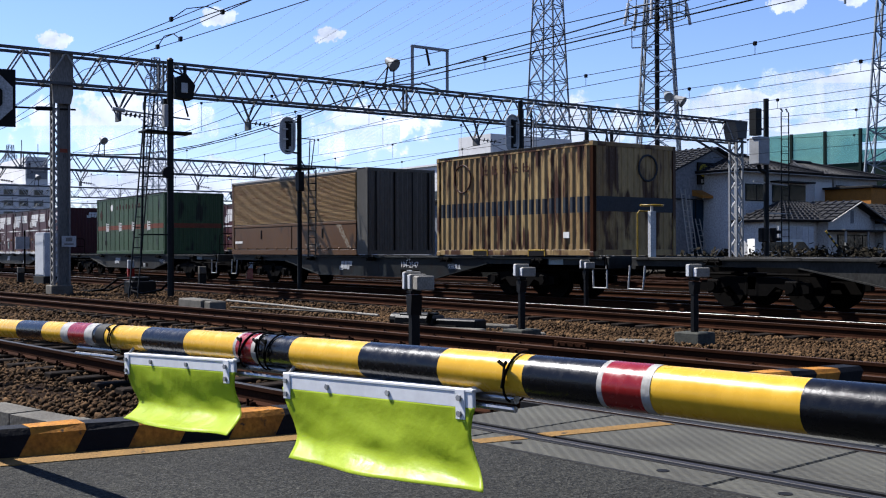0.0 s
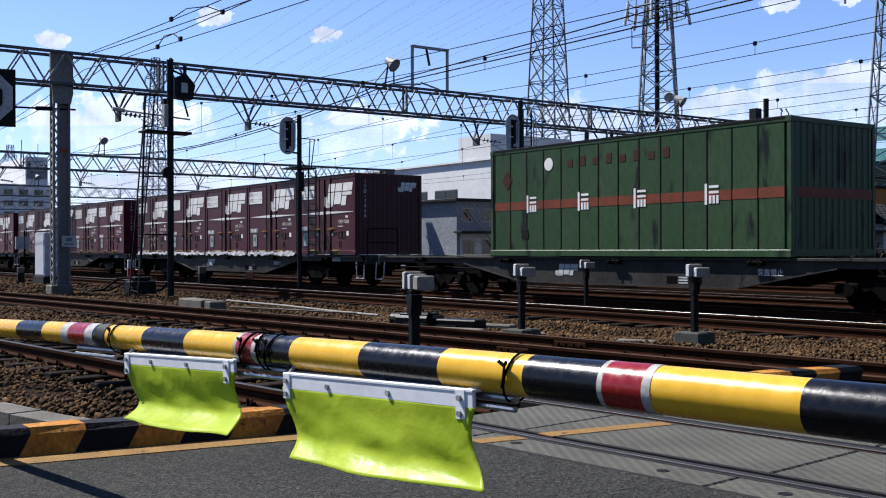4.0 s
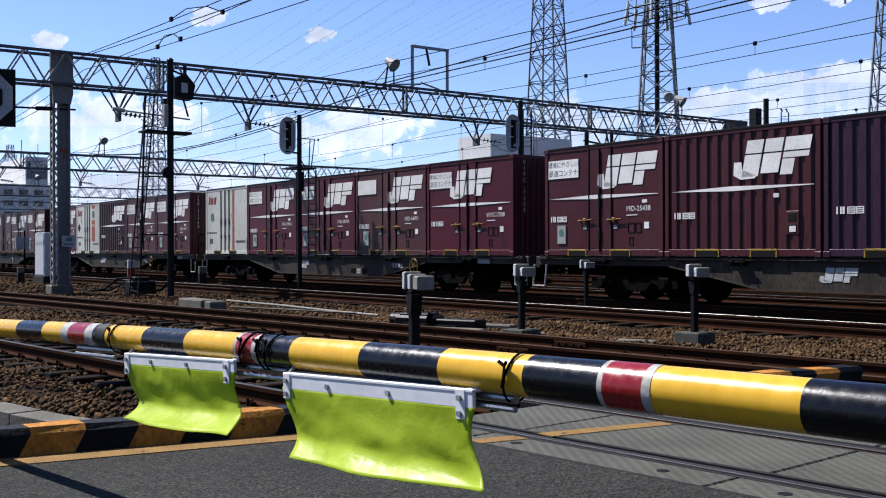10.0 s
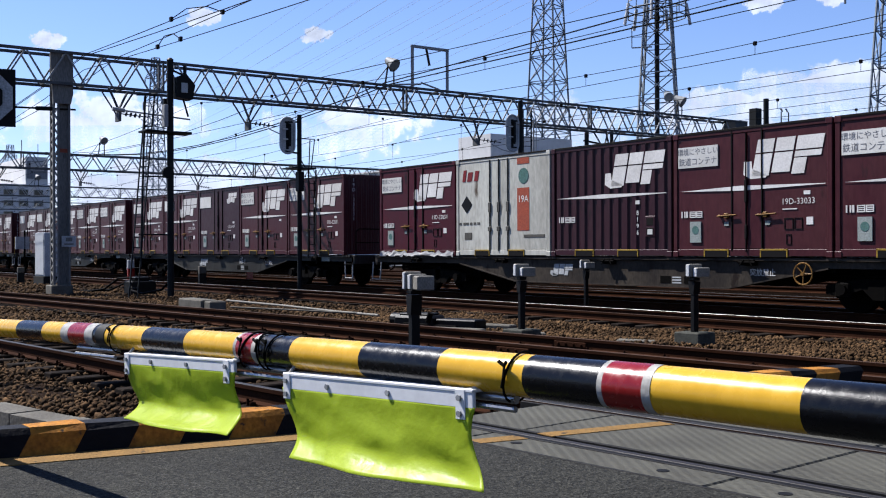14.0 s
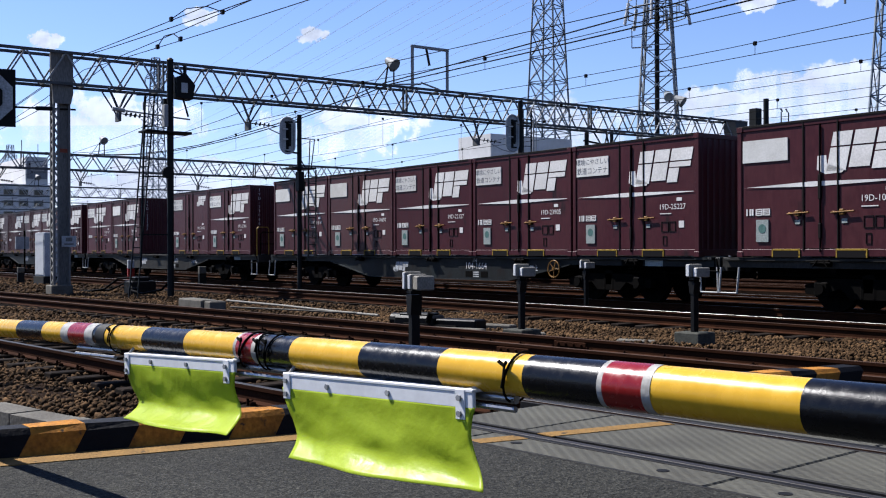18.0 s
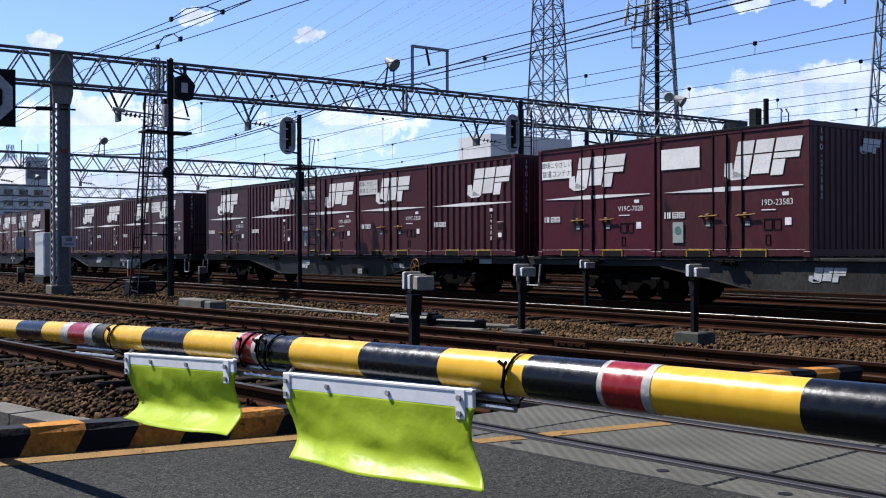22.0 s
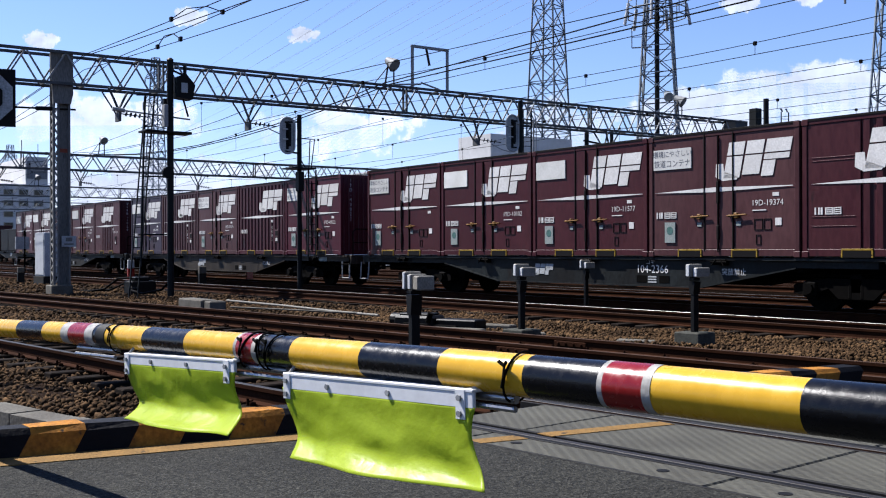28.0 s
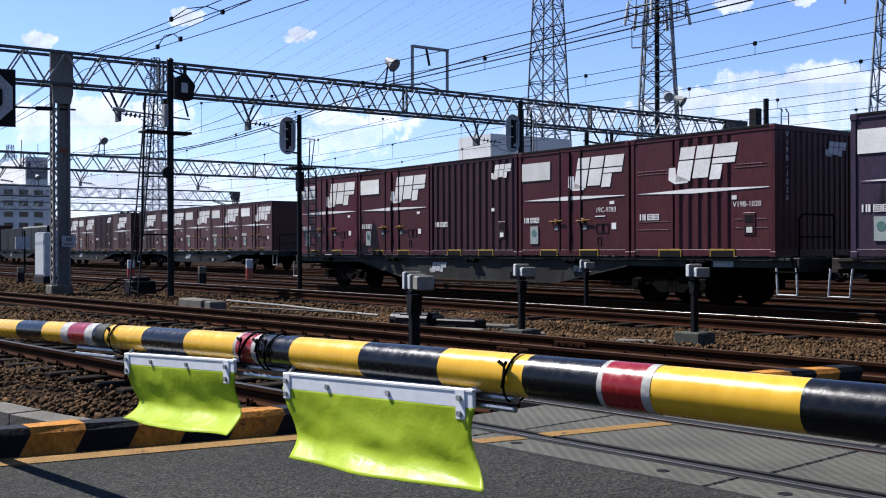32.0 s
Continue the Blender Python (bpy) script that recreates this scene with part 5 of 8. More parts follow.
# the three odd containers at the head of the clip
def mustard():
    c = thing("container", "rusty mustard corrugated container with a navy band", "container", "containers on the train")
    ln, h = 6.06, 2.60
    shell(c, M_MUSTARD, ln, 2.70, h)
    n = 24
    st = (ln - 0.24) / n
    for a, b, mt, nm in ((0.15, 1.0, M_MUSTARD, "lower_side"), (1.0, 1.36, M_NAVY, "navy_band"), (1.36, h - 0.10, M_MUSTARD, "upper_side")):
        poly = [(-ln + 0.12, 0.09)]
        for i in range(n):
            s = -ln + 0.12 + i * st
            poly += [(s + 0.01, 0.06), (s + st * 0.3, 0.008), (s + st * 0.62, 0.008), (s + st * 0.92, 0.06)]
        poly += [(-0.12, 0.06), (-0.12, 0.09)]
        part(nm, Mesh().prism(poly, a, b, "z"), mt, c)
    part("end_band", Mesh().box((-0.034, 0.11, 1.02), (-0.008, 2.70 - 0.11, 1.36)), M_NAVY, c)
    ring = Mesh()
    pts = [(0.0, 1.75 + 0.30 * math.cos(0.3 * i), 2.05 + 0.30 * math.sin(0.3 * i)) for i in range(22)]
    part("ring_mark", ring.path(pts, 0.025, 6), M_NAVY, c)
    bars = Mesh()
    for i in range(5):
        x = -ln + 2.0 + i * 0.40
        bars.box((x, 0.002, 2.04), (x + 0.035, 0.012, 2.26)).box((x + 0.06, 0.002, 2.04), (x + 0.20, 0.012, 2.08)).box((x + 0.06, 0.002, 2.14), (x + 0.20, 0.012, 2.18)).box((x + 0.12, 0.002, 2.08), (x + 0.15, 0.012, 2.28))
    part("faded_lettering", bars, M_FADEDRED, c)
    part("faded_ring", Mesh().path([(-ln + 1.15 + 0.36 * math.cos(0.3 * i), 0.004, 2.0 + 0.36 * math.sin(0.3 * i)) for i in range(22)], 0.02, 6), M_FADEDRED, c)
    part("rusty_post", Mesh().box((-0.104, -0.004, 0.10), (0.004, 0.09, h - 0.08), 0.006), M_RAIL, c, "rust-red corner post")
    part("label_plate", Mesh().box((-1.0, -0.002, 0.42), (-0.80, 0.02, 0.56)), M_SIGN, c)
    pockets(c, (-ln + 1.6, -ln + 3.8))
    return c


def shutter_box():
    c = thing("container", "long container with tan slatted shutter and brown lower panels", "container", "containers on the train")
    ln, h = 9.55, 2.62
    shell(c, M_GREYEND, ln, CW, h)
    part("end_post", Mesh().box((-0.62, -0.004, 0.1), (-0.0, 0.05, h), 0.02), M_GREYEND, c)
    slat = Mesh().prism([(0.03, 0.0), (-0.004, 0.010), (-0.004, 0.022), (0.03, 0.034)], -ln + 0.16, -0.70, "x").data("slat", M_TAN)
    sh = part("shutter", Mesh().box((-ln + 0.14, 0.03, 1.05), (-0.68, 0.05, h - 0.10)), M_TAN, c)
    for i in range(36):
        part("slat", slat, None, sh, at=pose(0, 0, 1.07 + i * 0.0395))
    part("shutter_rail", Mesh().box((-ln + 0.08, 0.0, 0.96), (-0.66, 0.05, 1.05), 0.01), M_TANPANEL, c)
    for x0, x1 in ((-ln + 0.14, -4.9), (-4.84, -0.70)):
        p = part("drop_panel", Mesh().box((x0, 0.012, 0.20), (x1, 0.05, 0.95), 0.01), M_TANPANEL, c)
        for i in range(6):
            x = x0 + 0.3 + i * (x1 - x0 - 0.6) / 5
            part("latch", Mesh().box((x - 0.05, -0.012, 0.14), (x + 0.05, 0.02, 0.24), 0.01), M_TANPANEL, p)
        part("handle", Mesh().box(((x0 + x1) / 2 - 0.04, -0.01, 0.55), ((x0 + x1) / 2 + 0.04, 0.02, 0.85), 0.01), M_DARKGAP, p)
    part("floor_rail", Mesh().box((-ln - 0.004, -0.012, 0.0), (-0.62, 0.06, 0.17), 0.008), M_TANPANEL, c)
    part("end_frame", Mesh().box((-ln - 0.004, -0.010, 0.17), (-ln + 0.14, 0.06, h - 0.04), 0.008), M_TANPANEL, c)
    part("roof_strip", Mesh().box((-ln, -0.008, h - 0.05), (-0.60, 0.02, h + 0.012), 0.004), M_STEP, c)
    part("label_plate", Mesh().box((-ln + 0.25, 0.004, 0.40), (-ln + 0.85, 0.02, 0.48)), M_SIGN, c)
    part("worn_patch", Mesh().box((-3.9, 0.004, 0.26), (-2.9, 0.02, 0.36)), M_WORN, c)
    part("worn_patch", Mesh().prism([(-1.9, 0.95), (-1.6, 0.95), (-1.0, 0.24), (-1.2, 0.24)], 0.006, 0.014), M_WORN, c)
    for y in (0.3, 0.95, 1.6, 2.2):
        part("end_bar", Mesh().rod((-0.005, y, 0.15), (-0.005, y, h - 0.1), 0.02, 8), M_DARKGAP, c)
    return c


def green_box():
    c = thing("container", "green panelled long container with an orange band", "container", "containers on the train")
    ln, h = 8.95, 2.62
    shell(c, M_GREEN, ln, 2.68, h)
    n = 14
    st = (ln - 0.3) / n
    for i in range(n):
        x = -ln + 0.15 + i * st
        p = part("side_panel", Mesh().box((x + 0.012, 0.014, 0.15), (x + st - 0.012, 0.05, h - 0.10), 0.008), M_GREEN, c)
        part("orange_band", Mesh().box((x + 0.012, 0.008, 1.12), (x + st - 0.012, 0.03, 1.32)), M_ORANGE, p)
        part("seam", Mesh().box((x - 0.012, 0.004, 0.15), (x + 0.012, 0.04, h - 0.10)), M_DARKGAP, p)
    part("lower_rail", Mesh().box((-ln, -0.02, 0.0), (0, 0.05, 0.14), 0.01), M_GREEN, c)
    part("end_orange_band", Mesh().box((-0.034, 0.11, 1.12), (-0.010, 2.68 - 0.11, 1.32)), M_ORANGE, c)
    for i, x in enumerate((-7.55, -5.75, -4.00, -2.05)):
        m = Mesh()
        for dx, dz, w, hh in ((0, 0.0, 0.06, 0.42), (0.11, 0.33, 0.24, 0.05), (0.11, 0.22, 0.24, 0.05), (0.11, 0.02, 0.06, 0.16), (0.20, 0.02, 0.06, 0.16), (0.29, 0.02, 0.06, 0.16)):
            m.box((x + dx, 0.002, 1.04 + dz), (x + dx + w, 0.012, 1.04 + dz + hh))
        part("lettering", m, M_WHITE, c)
    m = Mesh()
    for i in range(8):
        m.box((-6.1 + i * 0.42, 0.006, 2.06), (-5.93 + i * 0.42, 0.012, 2.22 + 0.06 * (i % 2)))
    part("faded_red_lettering", m, M_FADEDRED, c)
    part("round_mark", Mesh().disc((-6.75, 0.008, 2.16), 0.15, (0, 1, 0), 0.012), M_WHITE, c)
    part("diamond_mark", Mesh().prism([(-8.5, 1.85), (-8.30, 2.10), (-8.1, 1.85), (-8.30, 1.60)], 0.004, 0.014), M_FADEDRED, c)
    part("ticket_holder", Mesh().box((-7.75, 0.002, 0.42), (-7.5, 0.014, 0.62)), M_DARKGAP, c)
    return c


MOVING += [(mustard(), WAGON * 2 + 0.78, FACE, 1.0), (shutter_box(), WAGON * 2 - 8.85, FACE, 1.0), (green_box(), WAGON - 4.80, FACE, 1.0)]

# a second train stands on the raised siding behind
PARKED = [(0, "b", [("Dw", "f"), ("Dw", "f"), ("Dw", "f"), ("Ds", "m"), ("B", "f")]), (1, "g", [("B", "f"), ("P", "l"), ("Dw", "f"), ("Dw", "f"), ("Ds", "f")]), (2, "b", []), (3, "b", [("Ds", "m")] * 5)]
for k, pk, places in PARKED:
    x = -48.2 - WAGON * k
    n0 = len(WHEELS)
    w = make_wagon(pk, 0, 1, "")
    del WHEELS[n0:]
    w.matrix_basis = pose(x, 24.0, 0.12)
    tagged(w, WPAINT[pk][1] + " flat container wagon standing on a siding", group="wagons standing on the siding")
    for i, (cd, tn) in enumerate(places):
        c = container(cd, tn)
        c.matrix_basis = pose(x - i * PITCH, 24.0, 1.12)
        tagged(c, group="containers on the standing train")
for x, ln, h, mt, word in ((-88.2, 7.4, 2.05, M_BLUECOVER, "dark blue covered container with a pale top edge"), (-95.9, 7.5, 1.95, M_DARKBOX, "near-black boxy container on a standing wagon")):
    c = thing("container", word, "container", "containers on the standing train", pose(x, 24.0, 1.12))
    part("body", Mesh().box((-ln, 0, 0), (0, CW, h), 0.06), mt, c)
    part("top_edge", Mesh().box((-ln, -0.02, h - 0.12), (0, 0.04, h + 0.01), 0.01), M_GATEW if mt is M_BLUECOVER else M_DARKBOX, c)
    part("rib", Mesh().box((-ln * 0.66, -0.02, 0.1), (-ln * 0.66 + 0.1, 0.02, h - 0.12)).box((-ln * 0.33, -0.02, 0.1), (-ln * 0.33 + 0.1, 0.02, h - 0.12)), mt, c)
def torn_sheet(c, seed):
    """Torn white plastic caught along the container's lower edge."""
    rng = random.Random(seed)
    v, n = [], 26
    for i in range(n + 1):
        x = -CL + 0.06 + (CL - 0.12) * i / n
        lo, hi = rng.uniform(-0.06, 0.03), rng.uniform(0.06, 0.15)
        v += [(x, -0.02 - rng.uniform(0, 0.05), lo), (x, -0.012 - rng.uniform(0, 0.03), (lo + hi) / 2), (x, -0.012, hi)]
    f = [(i * 3 + j, (i + 1) * 3 + j, (i + 1) * 3 + j + 1, i * 3 + j + 1) for i in range(n) for j in (0, 1)]
    s = part("torn_sheet", Mesh().add(v, f), M_SNOWTARP, c, "torn white plastic sheet")
    s.modifiers.new("thickness", "SOLIDIFY").thickness = 0.004


def tape_crosses(c):
    for z in (1.02, 0.52):
        for s in (-1, 1):
            part("tape", Mesh().bar((-CL + 1.84 - 0.24, 0.006, z - s * 0.20), (-CL + 1.84 + 0.24, 0.006, z + s * 0.20), 0.006, 0.05, (0, 0, 1)), M_CREAM, c, "strip of worn tape")


for c, pl in LATER:
    if pl[2] in ("19D-19431", "19D-39111", "19D-40574", "14009", "19D-33834"):
        torn_sheet(c, len(pl[2]) + ord(pl[2][-1]))
    if pl[2] == "19D-40574":
        tape_crosses(c)
    numbered(c, pl[0], pl[2])
    end_marks(c, pl[3], pl[4])


# ---- masts, gantries, wires ----
GX = (-34.0, -69.5, -105.0, -140.0)


def gantry(x, y0, y1, near, z0=6.33, z1=7.30, wide=0.75):
    """A box truss across the tracks on two lattice masts."""
    g = thing("catenary_gantry", "dark steel lattice gantry carrying overhead wires across the tracks", "gantry", "gantries over the yard")
    for dx in (-wide / 2, wide / 2):
        for z in (z0, z1):
            part("chord", Mesh().box((x + dx - 0.04, y0 - (2.9 if near else 9.0), z - 0.045), (x + dx + 0.04, y1 + (1.2 if near else 0.4), z + 0.045), 0.006), M_TRUSS, g)
    ya, n = y0 - 2.9, 29
    st = (y1 + 0.3 - ya) / n
    d1 = Mesh().bar((0, 0, z0), (0, st / 2, z1), 0.05, 0.04, (1, 0, 0)).data("brace", M_GALV)
    d2 = Mesh().bar((0, st / 2, z1), (0, st, z0), 0.05, 0.04, (1, 0, 0)).data("brace", M_GALV)
    joined = Mesh()
    for i in range(n):
        for dx in (-wide / 2, wide / 2):
            if near:
                part("brace", d1, None, g, at=pose(x + dx, ya + i * st, 0))
                part("brace", d2, None, g, at=pose(x + dx, ya + i * st, 0))
            else:
                joined.bar((x + dx, ya + i * st, z0), (x + dx, ya + (i + 0.5) * st, z1), 0.06, 0.05, (1, 0, 0)).bar((x + dx, ya + (i + 0.5) * st, z1), (x + dx, ya + (i + 1) * st, z0), 0.06, 0.05, (1, 0, 0))
    if not near:
        tagged(part("bracing", joined, M_GALV, g), kind="stuff")
    cb_ = Mesh().bar((-wide / 2, 0, 0), (wide / 2, 0, 0), 0.05, 0.05).data("cross_bar", M_TRUSS)
    for i in range(n + 1 if near else 0):
        part("cross_bar", cb_, None, g, at=pose(x, ya + i * st, z0))
        part("cross_bar", cb_, None, g, at=pose(x, ya + (i + 0.5) * st, z1))
    for i in ((5, 13, 21) if near else (8, 20)):
        y = ya + i * st + 0.05
        part("splice", Mesh().bar((x + wide / 2, y - 0.06, z0), (x + wide / 2, y - 0.06, z1), 0.05, 0.09, (1, 0, 0)).bar((x + wide / 2, y + 0.09, z0), (x + wide / 2, y + 0.09, z1), 0.05, 0.09, (1, 0, 0)), M_TRUSS, g)
    for y, big in ((y0, True), (y1 + 0.9 if near else y1, False)):
        mast(x, y, 7.34 if big else 7.2, g, near, big)
    return g


def mast(x, y, h, g, near, big):
    if big:
        w = 0.53
        part("mast_web", Mesh().box((x + 0.02, y - 0.10, BED), (x + 0.07, y + w / 2, h), 0.01).box((x - 0.20, y + w / 2 - 0.06, BED), (x + 0.20, y + w / 2, h), 0.01), M_MAST, g, "grey painted mast web")
        part("mast_leg", Mesh().box((x - 0.18, y - w / 2, BED), (x - 0.10, y - w / 2 + 0.07, h), 0.008).box((x + 0.10, y - w / 2, BED), (x + 0.18, y - w / 2 + 0.07, h), 0.008).box((x + 0.10, y - 0.12, BED), (x + 0.18, y - 0.06, h), 0.008), M_MAST, g)
        lat = Mesh()
        n = 26
        for i in range(n):
            z = BED + 0.1 + (h - 1.6) * i / n
            zz = z + (h - 1.6) / n
            a, b = (y - w / 2 + 0.04, y - 0.09) if i % 2 else (y - 0.09, y - w / 2 + 0.04)
            lat.bar((x + 0.15, a, z), (x + 0.15, b, zz), 0.05, 0.02, (1, 0, 0))
            lat.bar((x - 0.17 if i % 2 else x + 0.17, y - w / 2 + 0.02, z), (x + 0.17 if i % 2 else x - 0.17, y - w / 2 + 0.02, zz), 0.05, 0.02, (0, 1, 0))
        part("lacing", lat, M_GATEW, g, "pale lacing bars")
        part("head_plate", Mesh().prism([(y - 0.36, h + 0.02), (y + 0.34, h + 0.02), (y + 0.34, h - 1.30), (y + 0.27, h - 1.62), (y - 0.26, h - 1.62), (y - 0.30, h - 1.2)], x + 0.19, x + 0.24, "x"), M_MAST, g)
        if near:
            part("lamp_arm", Mesh().rod((x + 0.1, y - 2.3, 5.50), (x + 0.1, y + 0.45, 5.58), 0.03, 8).rod((x + 0.1, y - 0.75, 5.54), (x + 0.1, y - 0.25, 5.56), 0.065, 10), M_DARKSTEEL, g)
        part("orange_ring", Mesh().box((x + 0.068, y - 0.08, 4.22), (x + 0.076, y + 0.26, 4.34)), M_REDSTRIPE, g)
        part("number_plate", Mesh().box((x + 0.21, y - 0.02, 1.28), (x + 0.225, y + 0.42, 1.62), 0.004), M_SIGNAL, g)
        part("plate_lettering", Mesh().box((x + 0.226, y + 0.06, 1.34), (x + 0.229, y + 0.34, 1.39)).box((x + 0.226, y + 0.10, 1.45), (x + 0.229, y + 0.30, 1.57)), M_MAST, g)
        part("footing", Mesh().box((x - 0.34, y - 0.36, BED - 0.2), (x + 0.34, y + 0.30, 0.10), 0.03), M_CONCRETE, g)
    else:
        leg = Mesh().box((-0.05, -0.05, BED), (0.05, 0.05, h), 0.008).data("mast_leg", M_GALV)
        for dx in (-0.21, 0.21):
            for dy in (-0.21, 0.21):
                part("mast_leg", leg, None, g, at=pose(x + dx, y + dy, 0))
        lat, n = Mesh(), 16
        for i in range(n):
            z, zz = BED + (h - BED) * i / n, BED + (h - BED) * (i + 1) / n
            s = 1 if i % 2 else -1
            for dx in (-0.21, 0.21):
                lat.bar((x + dx, y - 0.21 * s, z), (x + dx, y + 0.21 * s, zz), 0.06, 0.04, (1, 0, 0))
            for dy in (-0.21, 0.21):
                lat.bar((x - 0.21 * s, y + dy, z), (x + 0.21 * s, y + dy, zz), 0.06, 0.04, (0, 1, 0))
        part("lacing", lat, M_GALV, g)
        part("head_box", Mesh().prism([(y - 0.55, h + 0.15), (y + 0.4, h + 0.15), (y + 0.3, h - 0.7), (y - 0.3, h - 0.7)], x - 0.4, x + 0.4, "x"), M_TRUSS, g)
        part("knee_brace", Mesh().bar((x + 0.38, y - 2.4, 6.33), (x + 0.38, y - 0.3, 5.6), 0.08, 0.08).bar((x - 0.38, y - 2.4, 6.33), (x - 0.38, y - 0.3, 5.6), 0.08, 0.08), M_TRUSS, g)


gantry(GX[0], 9.65, 41.0, True)
gantry(GX[1], 9.65, 44.5, False)
gantry(GX[2], 9.65, 48.0, False)
gantry(GX[3], 9.65, 60.0, False)
TRACKS = ((14.1, 0.018), (17.86, 0), (21.55, 0), (25.22, 0), (29.0, 0), (36.5, 0))


def hanger(x, y):
    h = thing("wire_hanger", "V-shaped steel hanger with insulators below the gantry", "hanger", "hangers on the gantries")
    for dx in (-0.37, 0.37):
        part("strut", Mesh().bar((x + dx, y - 0.42, 6.30), (x + dx * 0.5, y, 5.55), 0.06, 0.05).bar((x + dx, y + 0.42, 6.30), (x + dx * 0.5, y, 5.55), 0.06, 0.05), M_TRUSS, h)
    part("foot", Mesh().box((x - 0.20, y - 0.04, 5.30), (x + 0.20, y + 0.04, 5.60), 0.01), M_TRUSS, h)
    ins = Mesh()
    for i in range(4):
        ins.rod((x + 0.30 + i * 0.075, y + 0.14 + i * 0.12, 5.52 - i * 0.02), (x + 0.32 + i * 0.075, y + 0.17 + i * 0.12, 5.51 - i * 0.02), 0.075, 12)
    ins.rod((x, y + 0.05, 5.56), (x + 0.65, y + 0.75, 5.42), 0.018, 6)
    part("insulator", ins, M_INSUL, h)
    part("steady_arm", Mesh().path([(x, y + 0.75, 5.42), (x, y + 1.3, 5.22), (x, y + 1.75, 5.14)], 0.02, 6), M_GALV, h)
    return h


for y in (11.45, 15.98, 25.9, 33.1):
    hanger(GX[0] + 0.1, y)
for y in (15.98, 21.0, 29.0):
    hanger(GX[1], y)


def overhead(name, y0, slope, x0, x1, sag=0.75, top=6.10, low=5.12, spans=GX, r=0.008):
    """Catenary, contact wire and droppers over one track; y0 at the first gantry."""
    w = thing("overhead_line", "overhead contact wire hung from a sagging catenary by droppers", "overhead wire", "overhead lines over the tracks")
    def yy(x):
        return y0 + slope * (x - GX[0])
    def cat(x):
        u = ((x - GX[0]) / 35.25) % 1.0
        return top - sag * 4 * u * (1 - u)
    xs = [x0 + (x1 - x0) * i / 60 for i in range(61)]
    part("catenary_wire", Mesh().path([(x, yy(x), cat(x)) for x in xs], r, 5), M_WIRE, w)
    part("contact_wire", Mesh().path([(x, yy(x) + 0.15 * math.cos((x - GX[0]) / 35.25 * 3.14159), low) for x in xs[::3]], r, 5), M_WIRE, w)
    d = Mesh()
    x = x0 + 1.0
    while x < x1 - 0.5:
        d.rod((x, yy(x), low), (x, yy(x), cat(x)), 0.006, 4)
        d.box((x - 0.03, yy(x) - 0.03, cat(x) - 0.05), (x + 0.03, yy(x) + 0.03, cat(x) + 0.03))
        x += 5.0
    tagged(part("dropper", d, M_WIRE, w), kind="stuff")
    return w


for i, (y, s) in enumerate(TRACKS):
    overhead("overhead", y, s, -140 if i else -69.5, 20)
feed = thing("feeder_cables", "thick dark feeder cables strung above the gantries", "cable")
for p, q, r in (((-34, 10.38, 7.34), (-20.5, 10.38, 7.0), 0.013), ((-34, 10.39, 7.30), (-20, 10.39, 6.69), 0.013), ((-34, 11.5, 7.39), (-19, 11.5, 7.36), 0.013), ((-34, 10.39, 6.87), (-17, 10.39, 6.16), 0.011),
                ((-34, 18.8, 7.38), (-10, 18.8, 6.84), 0.013), ((-34, 21.57, 7.43), (-12, 21.57, 7.87), 0.022), ((-34, 21.83, 7.41), (-10, 21.83, 7.41), 0.022)):
    part("cable", Mesh().path([Vector(p).lerp(Vector(q), i / 8) - Vector((0, 0, 0.03 * (i / 8) * (8 - i) / 2)) for i in range(9)], r, 5), M_WIRE, feed)
    part("cable", Mesh().path([Vector(p) + Vector((-35.5 * i / 8, 0, -0.9 * (i / 8) * (1 - i / 8) * 4)) for i in range(9)], r, 5), M_WIRE, feed)
for a, b in (((-26.6, 10.38, 7.16), (-25.9, 11.5, 7.36)), ((-27.6, 10.39, 6.60), (-26.0, 10.39, 6.55))):
    a, b = Vector(a), Vector(b)
    part("jumper", Mesh().path([a, a.lerp(b, 0.3) + Vector((0, 0, 0.22)), a.lerp(b, 0.7) + Vector((0, 0, 0.20)), b], 0.014, 6), M_CABLE, feed)
    for c in (a, b):
        part("clamp", Mesh().box(c - Vector((0.06, 0.04, 0.06)), c + Vector((0.06, 0.04, 0.06)), 0.01), M_BLACK, feed)

# portal frame and floodlights on the gantry
fr = thing("wire_portal", "galvanised steel portal frame on top of the gantry", "frame")
part("frame", Mesh().bar((-34, 22.9, 7.30), (-34, 22.9, 9.0), 0.10, 0.14).bar((-34, 24.55, 7.30), (-34, 24.55, 9.0), 0.10, 0.14).bar((-34, 22.85, 8.98), (-34, 24.6, 8.98), 0.10, 0.10), M_GALV, fr)
part("insulator", Mesh().rod((-34, 23.55, 8.95), (-34, 23.7, 8.3), 0.05, 8), M_INSUL, fr)
part("foot_bars", Mesh().bar((-34, 22.0, 7.42), (-34, 23.3, 7.55), 0.06, 0.06).bar((-33.7, 23.1, 7.55), (-34.2, 24.3, 7.45), 0.05, 0.05), M_GALV, fr)


